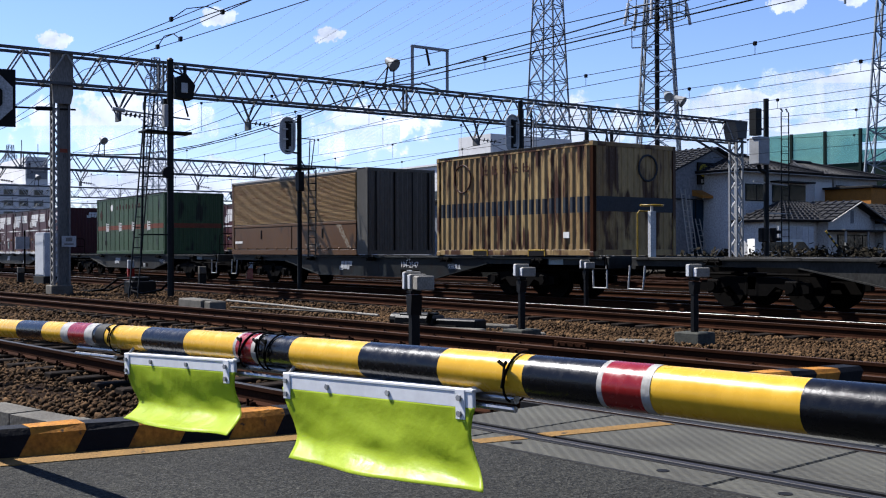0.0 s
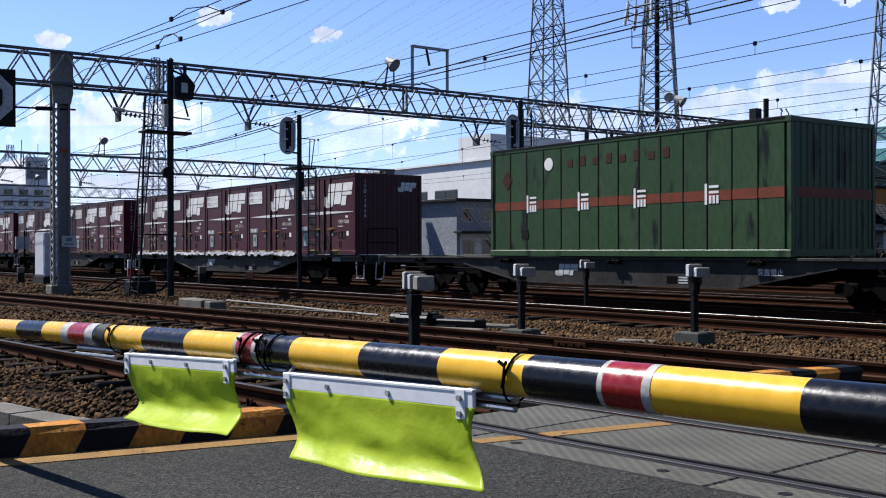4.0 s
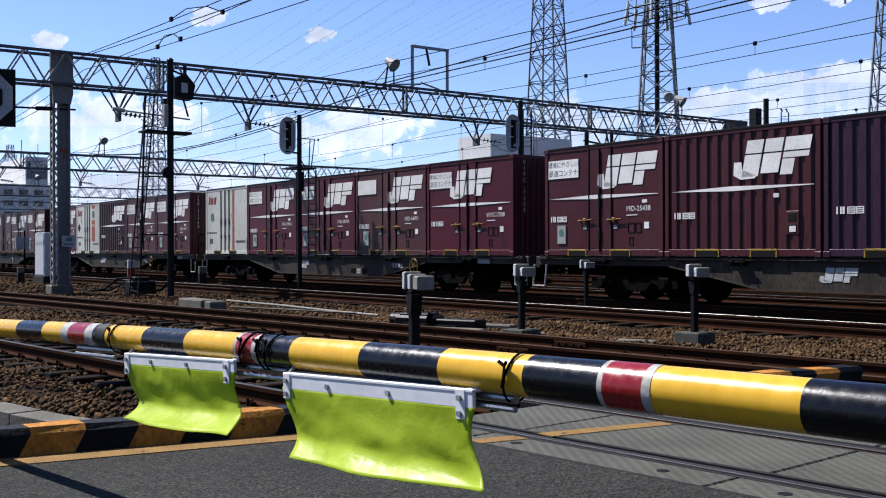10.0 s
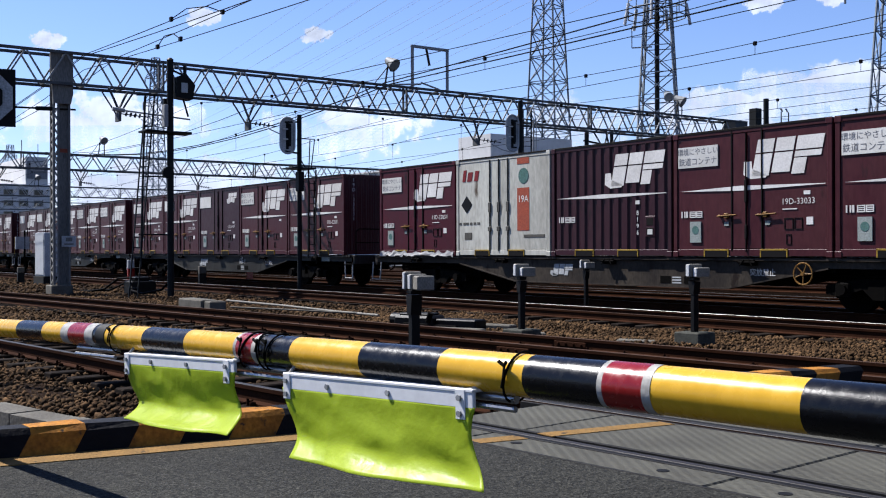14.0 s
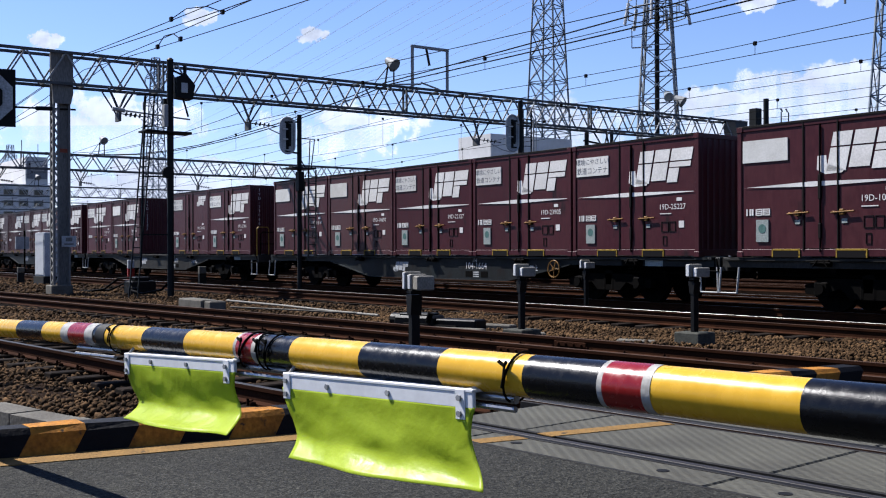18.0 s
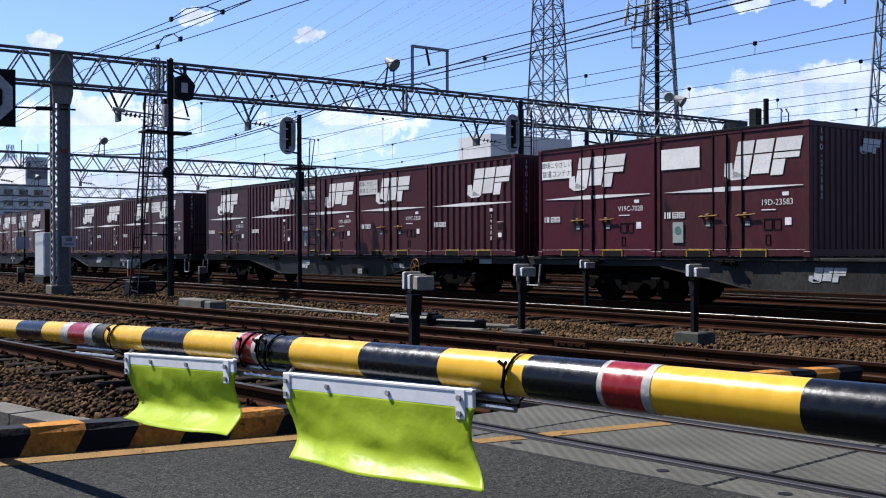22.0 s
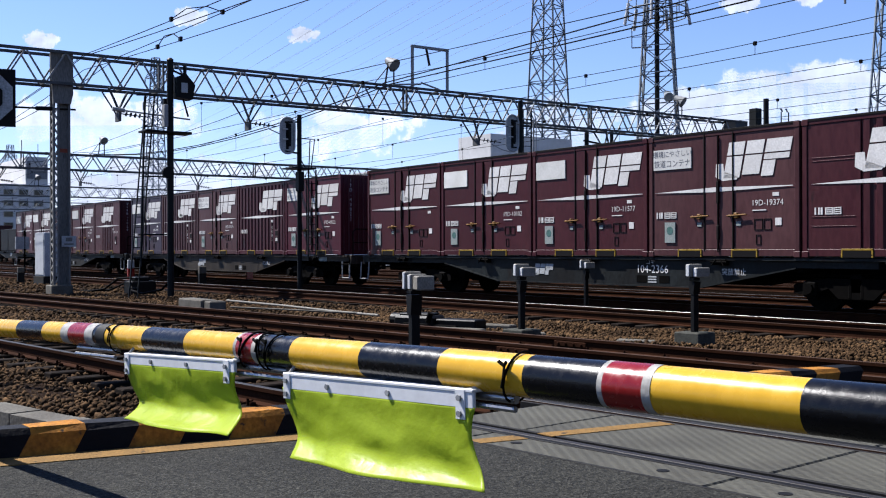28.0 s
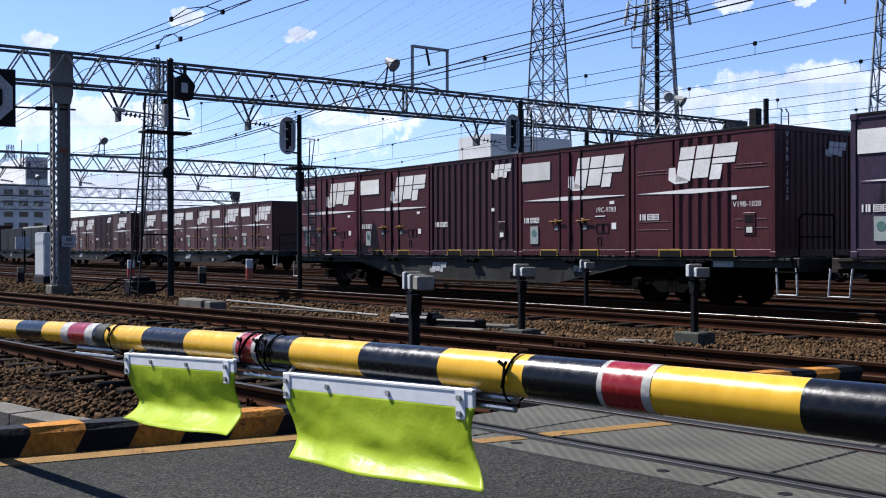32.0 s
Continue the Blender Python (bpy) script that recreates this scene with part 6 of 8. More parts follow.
def floodlight(x, y, z, face, h):
    f = thing("floodlight", "round galvanised floodlight on a tripod bracket", "floodlight", "floodlights of the yard")
    d = Vector(face).normalized()
    c = Vector((x, y, z))
    part("bracket", Mesh().bar((x, y - 0.35, z - h), (x, y - 0.2, z), 0.05, 0.05).bar((x, y + 0.05, z - h), (x, y + 0.05, z), 0.05, 0.05).bar((x, y - 0.85, z - h), (x, y - 0.2, z - 0.1), 0.03, 0.03), M_DARKSTEEL, f)
    part("housing", Mesh().rod(c - d * 0.34, c - d * 0.10, 0.12, 16, 0.20).rod(c - d * 0.10, c + d * 0.12, 0.20, 20, 0.27), M_GALV, f, smooth=True)
    part("glass", Mesh().disc(c + d * 0.13, 0.24, d, 0.03, 20), M_LAMPGLASS, f)
    return f


floodlight(-34, 22.0, 8.20, (0.75, 0.25, -0.55), 0.85)
floodlight(-34, 38.0, 8.05, (0.75, 0.35, -0.55), 0.75)
floodlight(-69.5, 22.5, 8.35, (0.8, 0.2, -0.5), 1.0)
floodlight(-104.5, 17.9, 8.1, (0.8, 0.2, -0.5), 0.8)
floodlight(-104.5, 27.6, 8.1, (0.8, 0.2, -0.5), 0.8)


def ladder(parent, a, b, w, across, n):
    a, b, s = Vector(a), Vector(b), Vector(across).normalized() * w / 2
    part("ladder_rail", Mesh().bar(a - s, b - s, 0.05, 0.03), M_DARKSTEEL, parent)
    part("ladder_rail", Mesh().bar(a + s, b + s, 0.05, 0.03), M_DARKSTEEL, parent)
    rung = Mesh().rod(-s, s, 0.014, 6).data("rung", M_DARKSTEEL)
    for i in range(1, n):
        part("rung", rung, None, parent, at=Matrix.Translation(a.lerp(b, i / n)))


def capsule_signal(parent, x, y, z, w, h, depth=0.16):
    """The back of a long round-ended colour-light signal: backing plate, hollow casing and light units."""
    pts = []
    r = w / 2
    for i in range(25):
        a = 6.28319 * i / 24
        pts.append((y + r * math.cos(a), z + r * math.sin(a) + (h / 2 - r) * (1 if math.sin(a) >= 0 else -1)))
    s = part("signal_back_plate", Mesh().prism(pts[:-1], x - 0.03, x, "x"), M_SIGNAL, parent, "grey oblong signal backing plate")
    part("signal_rim", Mesh().path([(x + 0.02, p[0], p[1]) for p in pts], 0.035, 6), M_SIGNAL, s)
    part("recess", Mesh().box((x, y - w * 0.10, z - h * 0.38), (x + 0.012, y + w * 0.10, z + h * 0.38), 0.004), M_BLACK, s)
    part("light_unit", Mesh().box((x, y + w * 0.02, z - h * 0.30), (x + 0.07, y + w * 0.22, z + h * 0.34), 0.02), M_BLACK, s)
    part("door_panel", Mesh().box((x + 0.07, y + w * 0.05, z - h * 0.24), (x + 0.085, y + w * 0.20, z + h * 0.30), 0.006), M_DARKSTEEL, s)
    part("clasp", Mesh().box((x + 0.02, y - w * 0.34, z + h * 0.16), (x + 0.05, y, z + h * 0.19)).box((x + 0.02, y - w * 0.34, z - h * 0.12), (x + 0.05, y, z - h * 0.09)), M_SIGN, s)


s1 = thing("signal_post", "dark steel signal post with ladder and hooded route lamp", "signal post", "signal posts")
X, Yp = -29.95, 11.65
part("pole", Mesh().rod((X, Yp, BED), (X, Yp, 6.72), 0.095, 16), M_DARKSTEEL, s1, smooth=True)
part("cap", Mesh().rod((X, Yp, 6.72), (X, Yp, 6.78), 0.11, 16, 0.05), M_DARKSTEEL, s1)
part("lamp_box", Mesh().prism([(Yp + 0.12, 5.62), (Yp + 0.12, 6.22), (Yp + 0.40, 6.32), (Yp + 0.68, 6.02), (Yp + 0.60, 5.58)], X - 0.2, X + 0.24, "x"), M_BLACK, s1)
part("lamp_plate", Mesh().box((X + 0.24, Yp + 0.24, 5.76), (X + 0.26, Yp + 0.44, 6.05), 0.01), M_SIGNAL, s1)
part("brackets", Mesh().bar((X, Yp, 6.45), (X, Yp + 0.55, 6.25), 0.05, 0.05).bar((X, Yp + 0.45, 6.2), (X, Yp + 0.45, 6.6), 0.08, 0.08).bar((X, Yp + 0.4, 5.6), (X, Yp + 0.55, 5.1), 0.05, 0.04), M_DARKSTEEL, s1)
part("platform", Mesh().box((X - 0.3, Yp - 0.85, 4.56), (X + 0.3, Yp + 0.55, 4.62), 0.01).box((X - 0.2, Yp - 0.15, 5.0), (X - 0.1, Yp - 0.05, 5.6)), M_DARKSTEEL, s1)
part("disc", Mesh().disc((X + 0.12, Yp - 0.12, 3.42), 0.17, (1, 0, 0), 0.10, 20), M_BLACK, s1)
part("side_lamp", Mesh().rod((X, Yp - 1.65, 5.16), (X, Yp + 0.6, 5.02), 0.025, 8).rod((X, Yp - 1.7, 5.17), (X, Yp - 1.35, 5.14), 0.06, 10), M_GALV, s1)
for a, b in (((X, Yp - 0.95, 1.62), (X, Yp, 1.62)), ((X, Yp - 0.8, 3.3), (X, Yp, 3.3)), ((X, Yp - 1.0, 5.62), (X, Yp - 0.4, 5.66))):
    part("tie", Mesh().bar(a, b, 0.05, 0.04), M_DARKSTEEL, s1)
ladder(s1, (X, Yp - 1.12, BED), (X, Yp - 0.60, 5.62), 0.24, (0.3, 1, 0), 20)
part("ladder_post", Mesh().bar((X + 0.1, Yp - 0.93, 0.7), (X + 0.1, Yp - 0.79, 5.6), 0.05, 0.05), M_DARKSTEEL, s1)
part("sheave_box", Mesh().box((X - 0.12, Yp - 0.22, 4.75), (X + 0.12, Yp - 0.1, 5.4), 0.01), M_GALV, s1)

s2 = thing("signal_post", "dark signal post with oblong grey signal and side ladder", "signal post", "signal posts")
X, Yp = -29.19, 15.47
part("pole", Mesh().rod((X, Yp, BED), (X, Yp, 5.31), 0.073, 14), M_DARKSTEEL, s2, smooth=True)
part("arm", Mesh().bar((X, Yp - 0.5, 5.05), (X, Yp, 5.09), 0.05, 0.05).bar((X, Yp - 0.5, 4.17), (X, Yp, 4.12), 0.05, 0.05), M_DARKSTEEL, s2)
capsule_signal(s2, X, Yp - 0.41, 4.65, 0.487, 1.09)
part("platform", Mesh().box((X - 0.34, Yp - 0.41, 3.63), (X + 0.34, Yp + 0.41, 3.68), 0.01), M_DARKSTEEL, s2)
part("platform_rail", Mesh().path([(X, Yp, 4.585), (X, Yp + 0.53, 4.585), (X, Yp + 0.41, 3.68)], 0.021, 6).path([(X, Yp + 0.37, 4.565), (X, Yp + 0.33, 3.68)], 0.018, 6).path([(X, Yp - 0.05, 4.12), (X, Yp + 0.2, 3.68)], 0.018, 6), M_DARKSTEEL, s2)
part("control_box", Mesh().box((X + 0.05, Yp - 0.17, 2.95), (X + 0.29, Yp + 0.02, 3.55), 0.02), M_BLACK, s2)
ladder(s2, (X + 0.1, Yp + 0.37, 0.91), (X + 0.1, Yp + 0.39, 3.63), 0.23, (0.3, 1, 0), 13)
part("ladder_stay", Mesh().bar((X, Yp, 1.0), (X, Yp + 0.49, 1.0), 0.05, 0.05), M_STEP, s2)

s3 = thing("signal_post", "steel signal post with oblong signal beyond the goods train", "signal post", "signal posts")
X, Yp = -27.9, 23.2
part("pole", Mesh().rod((X, Yp, BED), (X, Yp, 6.2), 0.085, 14), M_DARKSTEEL, s3, smooth=True)
part("arm", Mesh().bar((X, Yp - 0.4, 5.5), (X, Yp, 5.5), 0.05, 0.05).bar((X, Yp - 0.4, 4.6), (X, Yp, 4.6), 0.05, 0.05), M_DARKSTEEL, s3)
capsule_signal(s3, X, Yp - 0.36, 5.08, 0.52, 1.22)
part("cage", Mesh().path([(X, Yp + 0.1, 5.9), (X + 0.1, Yp + 0.5, 5.95), (X + 0.1, Yp + 0.62, 5.5), (X + 0.1, Yp + 0.6, 4.2)], 0.02, 6).path([(X, Yp + 0.1, 5.6), (X - 0.2, Yp + 0.75, 5.6), (X - 0.2, Yp + 0.75, 4.2)], 0.03, 6), M_GALV, s3)
ladder(s3, (X, Yp + 0.3, 1.0), (X, Yp + 0.3, 5.9), 0.3, (0.3, 1, 0), 16)

# tall pole with switchgear, lamps and a ladder, on the far side of the yard
s4 = thing("switch_pole", "tall dark pole with grey switchgear boxes and ladder", "pole")
X, Yp = -30.6, 39.8
part("pole", Mesh().rod((X, Yp, BED), (X, Yp, 7.9), 0.12, 14), M_DARKSTEEL, s4, smooth=True)
part("upper_box", Mesh().box((X - 0.2, Yp - 0.95, 6.2), (X + 0.2, Yp - 0.55, 7.4), 0.02), M_DARKSTEEL, s4)
part("switch_box", Mesh().box((X - 0.3, Yp - 0.85, 4.9), (X + 0.3, Yp - 0.10, 6.15), 0.05), M_GALV, s4)
part("outlet", Mesh().path([(X, Yp - 0.55, 4.95), (X, Yp - 0.45, 4.7), (X, Yp - 0.1, 4.6)], 0.10, 10), M_DARKSTEEL, s4)
part("arms", Mesh().bar((X, Yp - 0.9, 4.15), (X, Yp + 1.6, 4.05), 0.07, 0.06).bar((X, Yp, 2.75), (X, Yp + 1.8, 2.75), 0.06, 0.06).bar((X, Yp - 0.5, 6.5), (X, Yp, 6.5), 0.06, 0.06), M_GATEW, s4)
part("lamp", Mesh().box((X - 0.1, Yp + 0.28, 1.45), (X + 0.2, Yp + 0.52, 2.1), 0.05).box((X - 0.1, Yp + 0.52, 1.5), (X + 0.3, Yp + 0.68, 1.66), 0.04).box((X - 0.1, Yp + 0.52, 1.82), (X + 0.3, Yp + 0.68, 1.98), 0.04).box((X - 0.1, Yp - 0.5, 1.45), (X + 0.2, Yp - 0.2, 2.1), 0.05), M_BLACK, s4)
ladder(s4, (X, Yp + 1.35, BED), (X, Yp + 1.35, 7.4), 0.36, (0.5, 1, 0), 24)
part("ladder_hooks", Mesh().path([(X, Yp + 1.17, 7.4), (X, Yp + 1.1, 7.52), (X, Yp + 1.02, 7.5)], 0.03, 6).path([(X, Yp + 1.53, 7.4), (X, Yp + 1.47, 7.55), (X, Yp + 1.40, 7.53)], 0.03, 6), M_DARKSTEEL, s4)

# crossing signal at the roadside: a black board with a pale octagonal face, on a post
sb = thing("crossing_signal", "black square signal board with a pale octagonal frame", "signal")
c0 = Vector((-12.62, 2.76, 2.88))
sd = Vector((0.20, 0.98, 0)).normalized()
nv = Vector((0.98, -0.20, 0)).normalized()
def board(r, n, t0, t1, turn):
    v = []
    for t in (t0, t1):
        v += [c0 + nv * t + sd * r * math.cos(turn + 6.28319 * i / n) + Vector((0, 0, r * math.sin(turn + 6.28319 * i / n))) for i in range(n)]
    return Mesh().add(v, [tuple(range(n)), tuple(range(2 * n - 1, n - 1, -1))] + [(i, n + i, n + (i + 1) % n, (i + 1) % n) for i in range(n)])
part("board", board(0.455, 4, 0.0, 0.03, math.pi / 4), M_BLACK, sb)
part("pale_frame", board(0.315, 8, 0.03, 0.045, math.pi / 8), M_SIGNAL, sb)
part("dark_centre", board(0.20, 8, 0.045, 0.06, math.pi / 8), M_BLACK, sb)
part("post", Mesh().rod(c0 - sd * 0.55 - nv * 0.06 + Vector((0, 0, -3.1)), c0 - sd * 0.55 - nv * 0.06 + Vector((0, 0, 0.5)), 0.05, 12).bar(c0 - sd * 0.6 - nv * 0.03, c0 - nv * 0.03, 0.05, 0.05), M_DARKSTEEL, sb)


def sensor_post(x, y, z_base, z_head, scale, boxes, label):
    """A short black post with pale sensor heads, on a concrete block."""
    s = thing("sensor_post", label, "sensor post", "sensor posts beside the tracks", pose(x, y, 0, 0, 0, -10))
    r = 0.045 * scale
    part("post", Mesh().box((-r, -r, z_base), (r, r, z_head - 0.06 * scale), 0.008).prism([(-r * 1.6, z_head - 0.06), (r * 1.6, z_head - 0.06), (r, z_head - 0.25 * scale), (-r, z_head - 0.25 * scale)], -r * 1.3, r * 1.3), M_BLACK, s)
    for i, (dx, dy, w, h) in enumerate(boxes):
        hb = part("sensor_head", Mesh().box((dx, dy - 0.10, z_head), (dx + w, dy + 0.12, z_head + h), 0.012), M_POSTBOX, s)
        part("face_plate", Mesh().box((dx + 0.012, dy - 0.112, z_head + 0.012), (dx + w - 0.012, dy - 0.098, z_head + h - 0.012), 0.004), M_CABINET if i < 2 else M_POSTBOX, hb)
    part("collar", Mesh().box((-0.06 * scale, -0.06 * scale, z_head - 0.05), (0.06 * scale, 0.06 * scale, z_head), 0.008), M_BLACK, s)
    return s


sensor_post(-11.14, 7.52, BED, 0.66, 1.25, ((-0.13, 0, 0.085, 0.23), (-0.04, 0.03, 0.10, 0.20), (0.085, 0.05, 0.16, 0.18)), "stout black post with three boxy sensor heads")
sensor_post(-12.25, 10.20, -0.02, 0.76, 0.95, ((-0.07, 0, 0.095, 0.19), (0.03, 0.05, 0.105, 0.14)), "black sensor post with two pale heads on a concrete block")
sensor_post(-10.30, 11.78, -0.02, 0.76, 0.95, ((-0.07, 0, 0.095, 0.19), (0.03, 0.05, 0.105, 0.14)), "black sensor post with two pale heads on a concrete block")
sensor_post(-17.16, 16.12, -0.05, 0.74, 0.9, ((-0.10, 0, 0.08, 0.19), (-0.02, 0.05, 0.12, 0.14)), "slim grey sensor post beside the goods line")
for x, y in ((-12.25, 10.2), (-10.30, 11.78)):
    b = thing("concrete_block", "dark square concrete footing in the ballast", "footing", "footings of the sensor posts", pose(x, y, 0, 0, 0, 5))
    part("block", Mesh().box((-0.215, -0.20, BED - 0.1), (0.215, 0.20, -0.02), 0.015), M_BLOCK, b)

# trackside clutter
slab = thing("concrete_slab", "broken white-streaked concrete slab lying in the ballast", "slab")
part("block", Mesh().box((-24.6, 9.75, BED - 0.05), (-23.2, 10.15, 0.02), 0.03), M_CONCRETE, slab)
part("end_block", Mesh().box((-23.16, 9.80, BED - 0.05), (-22.8, 10.2, 0.0), 0.03), M_CONCRETE, slab)
for px_, py_, ln, rz in ((-10.98, 11.30, 0.55, 34), (-14.0, 9.15, 0.5, 12), (-12.9, 11.0, 0.35, 60)):
    pl = thing("concrete_plate", "thin pale concrete plate lying on the ballast", "plate", "plates in the ballast", pose(px_, py_, BED + 0.02, 2, 1, rz))
    part("plate", Mesh().box((-ln / 2, -0.10, -0.05), (ln / 2, 0.10, 0.035), 0.012), M_CONCRETE, pl)
pipe = thing("conduit", "pale plastic conduit lying across the ballast", "conduit")
part("pipe", Mesh().path([(-25.4, 11.37, -0.12), (-22, 11.25, -0.11), (-19.5, 11.2, -0.13), (-17.74, 11.13, -0.12)], 0.026, 8), M_POSTBOX, pipe, smooth=True)
part("branch", Mesh().path([(-22.6, 10.2, -0.13), (-20.5, 10.7, -0.12), (-18.6, 11.15, -0.12)], 0.018, 6), M_CONCRETE, pipe)
pm = thing("point_machine", "black electric point machine with rods beside the track", "point machine", m=pose(-15.4, 10.55, 0, 0, 0, 22))
part("motor_case", Mesh().box((-0.45, -0.22, BED), (0.35, 0.24, 0.02), 0.04).rod((-0.6, 0.0, -0.08), (-0.4, 0.0, -0.08), 0.13, 14), M_BLACK, pm)
part("cover", Mesh().box((-0.35, -0.18, 0.02), (0.25, 0.2, 0.06), 0.015), M_DARKSTEEL, pm)
part("rod_guard", Mesh().box((0.35, -0.1, BED), (1.15, 0.28, -0.03), 0.02), M_BLACK, pm)
part("throw_rod", Mesh().rod((-0.2, -0.25, -0.12), (0.9, -0.3, -0.14), 0.025, 8).rod((0.3, -0.26, -0.08), (0.36, -0.26, 0.08), 0.05, 10), M_UNDER, pm)
part("timber", Mesh().box((-0.8, -0.5, BED - 0.08), (1.5, -0.32, -0.14), 0.02).box((0.7, 0.3, BED - 0.05), (1.6, 0.55, -0.12), 0.02), M_CONCRETE, pm)
cb = thing("cable_loop", "thick black cables looping over the ballast to a junction box", "cable")
part("cable", Mesh().path([(-34.0, 10.4, -0.15), (-33.6, 10.9, -0.05), (-33.2, 11.2, 0.28), (-32.6, 11.4, 0.32), (-32.2, 11.3, -0.08), (-31.0, 11.2, -0.12), (-30.3, 11.5, 0.0), (-30.05, 11.65, 0.25)], 0.035, 8), M_CABLE, cb, smooth=True)
part("cable", Mesh().path([(-35.0, 10.6, -0.15), (-34.0, 11.2, -0.1), (-33.0, 11.6, 0.25), (-32.4, 11.9, 0.3)], 0.035, 8), M_CABLE, cb, smooth=True)
part("junction_box", Mesh().box((-33.0, 11.3, BED), (-32.3, 12.1, 0.22), 0.04).box((-32.9, 11.45, 0.22), (-32.4, 11.95, 0.34), 0.03), M_BLACK, cb)
cab = thing("equipment_cabinet", "tall white steel equipment cabinet on a dark plinth", "cabinet", m=pose(-45.0, 11.95, 0))
part("body", Mesh().box((-0.70, 0.0, 0.12), (0.70, 0.65, 1.90), 0.02), M_CABINET, cab)
part("door", Mesh().box((-0.64, -0.02, 0.18), (0.62, -0.002, 1.84), 0.006), M_CABINET, cab)
part("hinge", Mesh().box((0.60, -0.04, 0.4), (0.68, -0.02, 0.5)).box((0.60, -0.04, 1.5), (0.68, -0.02, 1.6)), M_SIGNAL, cab)
part("plinth", Mesh().box((-0.75, -0.06, BED - 0.1), (0.75, 0.7, 0.12), 0.02), M_DARKCONC, cab)
for x, y, h, red in ((-45.5, 15.9, 0.75, True), (-41.5, 19.6, 0.78, True), (-38.2, 16.1, 0.55, False), (-47.8, 11.9, 0.45, False)):
    p = thing("marker_post", "short red and white marker post by the rails" if red else "short pale marker stake by the rails", "marker post", "marker posts")
    part("lower", Mesh().box((x - 0.08, y - 0.14, BED - 0.05), (x + 0.08, y + 0.14, h * 0.5), 0.01), M_GATER if red else M_DARKSTEEL, p)
    part("upper", Mesh().box((x - 0.08, y - 0.14, h * 0.5), (x + 0.08, y + 0.14, h), 0.02), M_SIGNAL if red else M_CONCRETE, p)
ns = thing("notice_board", "small white notice on a thin post among the tracks", "notice")
part("post", Mesh().rod((-62.6, 15.8, BED), (-62.6, 15.8, 2.3), 0.05, 8), M_UNDER, ns)
part("board", Mesh().box((-62.66, 15.3, 1.25), (-62.56, 16.05, 1.95)), M_SIGNAL, ns)


# ---- the town beyond ----
def pylon(x, y, base, top, height, levels, arms, steel, label, waist=None, turn=30):
    """A lattice tower: four tapering legs, crossed bracing at each level, cross arms with insulator strings."""
    p = thing("transmission_tower", label, "pylon", "transmission towers", pose(x, y, BED, 0, 0, turn))
    def half(z):
        return (base + (top - base) * z / height) / 2
    legr = 0.0042 * height + 0.02
    for sx in (-1, 1):
        for sy in (-1, 1):
            part("leg", Mesh().bar((sx * base / 2, sy * base / 2, 0), (sx * top / 2, sy * top / 2, height), legr, legr), steel, p)
    br = Mesh()
    zs = [0.0]
    st = height / levels
    for i in range(levels):
        zs.append(zs[-1] + st)
    for a, b in zip(zs, zs[1:]):
        ha, hb = half(a), half(b)
        for k in range(4):
            cs, sn = ((1, 0), (0, 1), (-1, 0), (0, -1))[k]
            def q(u, h, z):
                return (cs * h - sn * u, sn * h + cs * u, z)
            br.bar(q(-ha, ha, a), q(hb, hb, b), legr * 0.55, legr * 0.55)
            br.bar(q(ha, ha, a), q(-hb, hb, b), legr * 0.55, legr * 0.55)
            br.bar(q(-hb, hb, b), q(hb, hb, b), legr * 0.5, legr * 0.5)
    part("bracing", br, steel, p)
    for z, ln in arms:
        m = Mesh()
        for s in (-1, 1):
            h = half(z)
            for sy in (-1, 1):
                m.bar((s * h, sy * h, z), (s * ln, 0, z + 0.2), legr * 0.6, legr * 0.6).bar((s * h, sy * h, z + 1.6), (s * ln, 0, z + 0.3), legr * 0.6, legr * 0.6)
            m.rod((s * ln, 0, z + 0.2), (s * ln, 0, z - 1.3), 0.12, 6)
        part("cross_arm", m, steel, p)
    return p


pylon(-113.4, 99.4, 5.9, 2.3, 46, 13, ((39, 6),), M_ZINC, "tall galvanised lattice pylon behind the yard", turn=20)
pylon(-76.5, 82.1, 5.3, 1.5, 36, 13, ((31, 4.0),), M_ZINC, "galvanised lattice pylon with a thick cable column", turn=38)
p2 = thing("cable_column", "thick dark cable column rising inside a pylon", "column")
part("column", Mesh().rod((-76.6, 82.0, BED), (-76.6, 82.0, 36), 0.25, 12), M_DARKSTEEL, p2, smooth=True)
part("cage", Mesh().bar((-78.6, 80.4, 22.0), (-78.6, 80.4, 24.2), 0.10, 0.10).bar((-77.6, 81.2, 22.0), (-77.6, 81.2, 24.2), 0.10, 0.10).bar((-78.6, 80.4, 22.0), (-77.0, 81.7, 22.0), 0.12, 0.12).bar((-78.6, 80.4, 24.2), (-77.0, 81.7, 24.2), 0.10, 0.10).bar((-78.6, 80.4, 23.1), (-77.0, 81.7, 23.1), 0.06, 0.06), M_ZINC, p2)
ring = Mesh()
for k in range(12):
    a, b = 6.28319 * k / 12, 6.28319 * (k + 1) / 12
    for z in (25.0, 25.8, 26.6):
        ring.rod((-76.6 + 3.0 * math.cos(a), 82 + 3.0 * math.sin(a), z), (-76.6 + 3.0 * math.cos(b), 82 + 3.0 * math.sin(b), z), 0.06, 5)
    ring.rod((-76.6 + 3.0 * math.cos(a), 82 + 3.0 * math.sin(a), 25.0), (-76.6 + 3.0 * math.cos(a), 82 + 3.0 * math.sin(a), 26.8), 0.05, 5)
part("terminal_ring", ring, M_ZINC, p2)
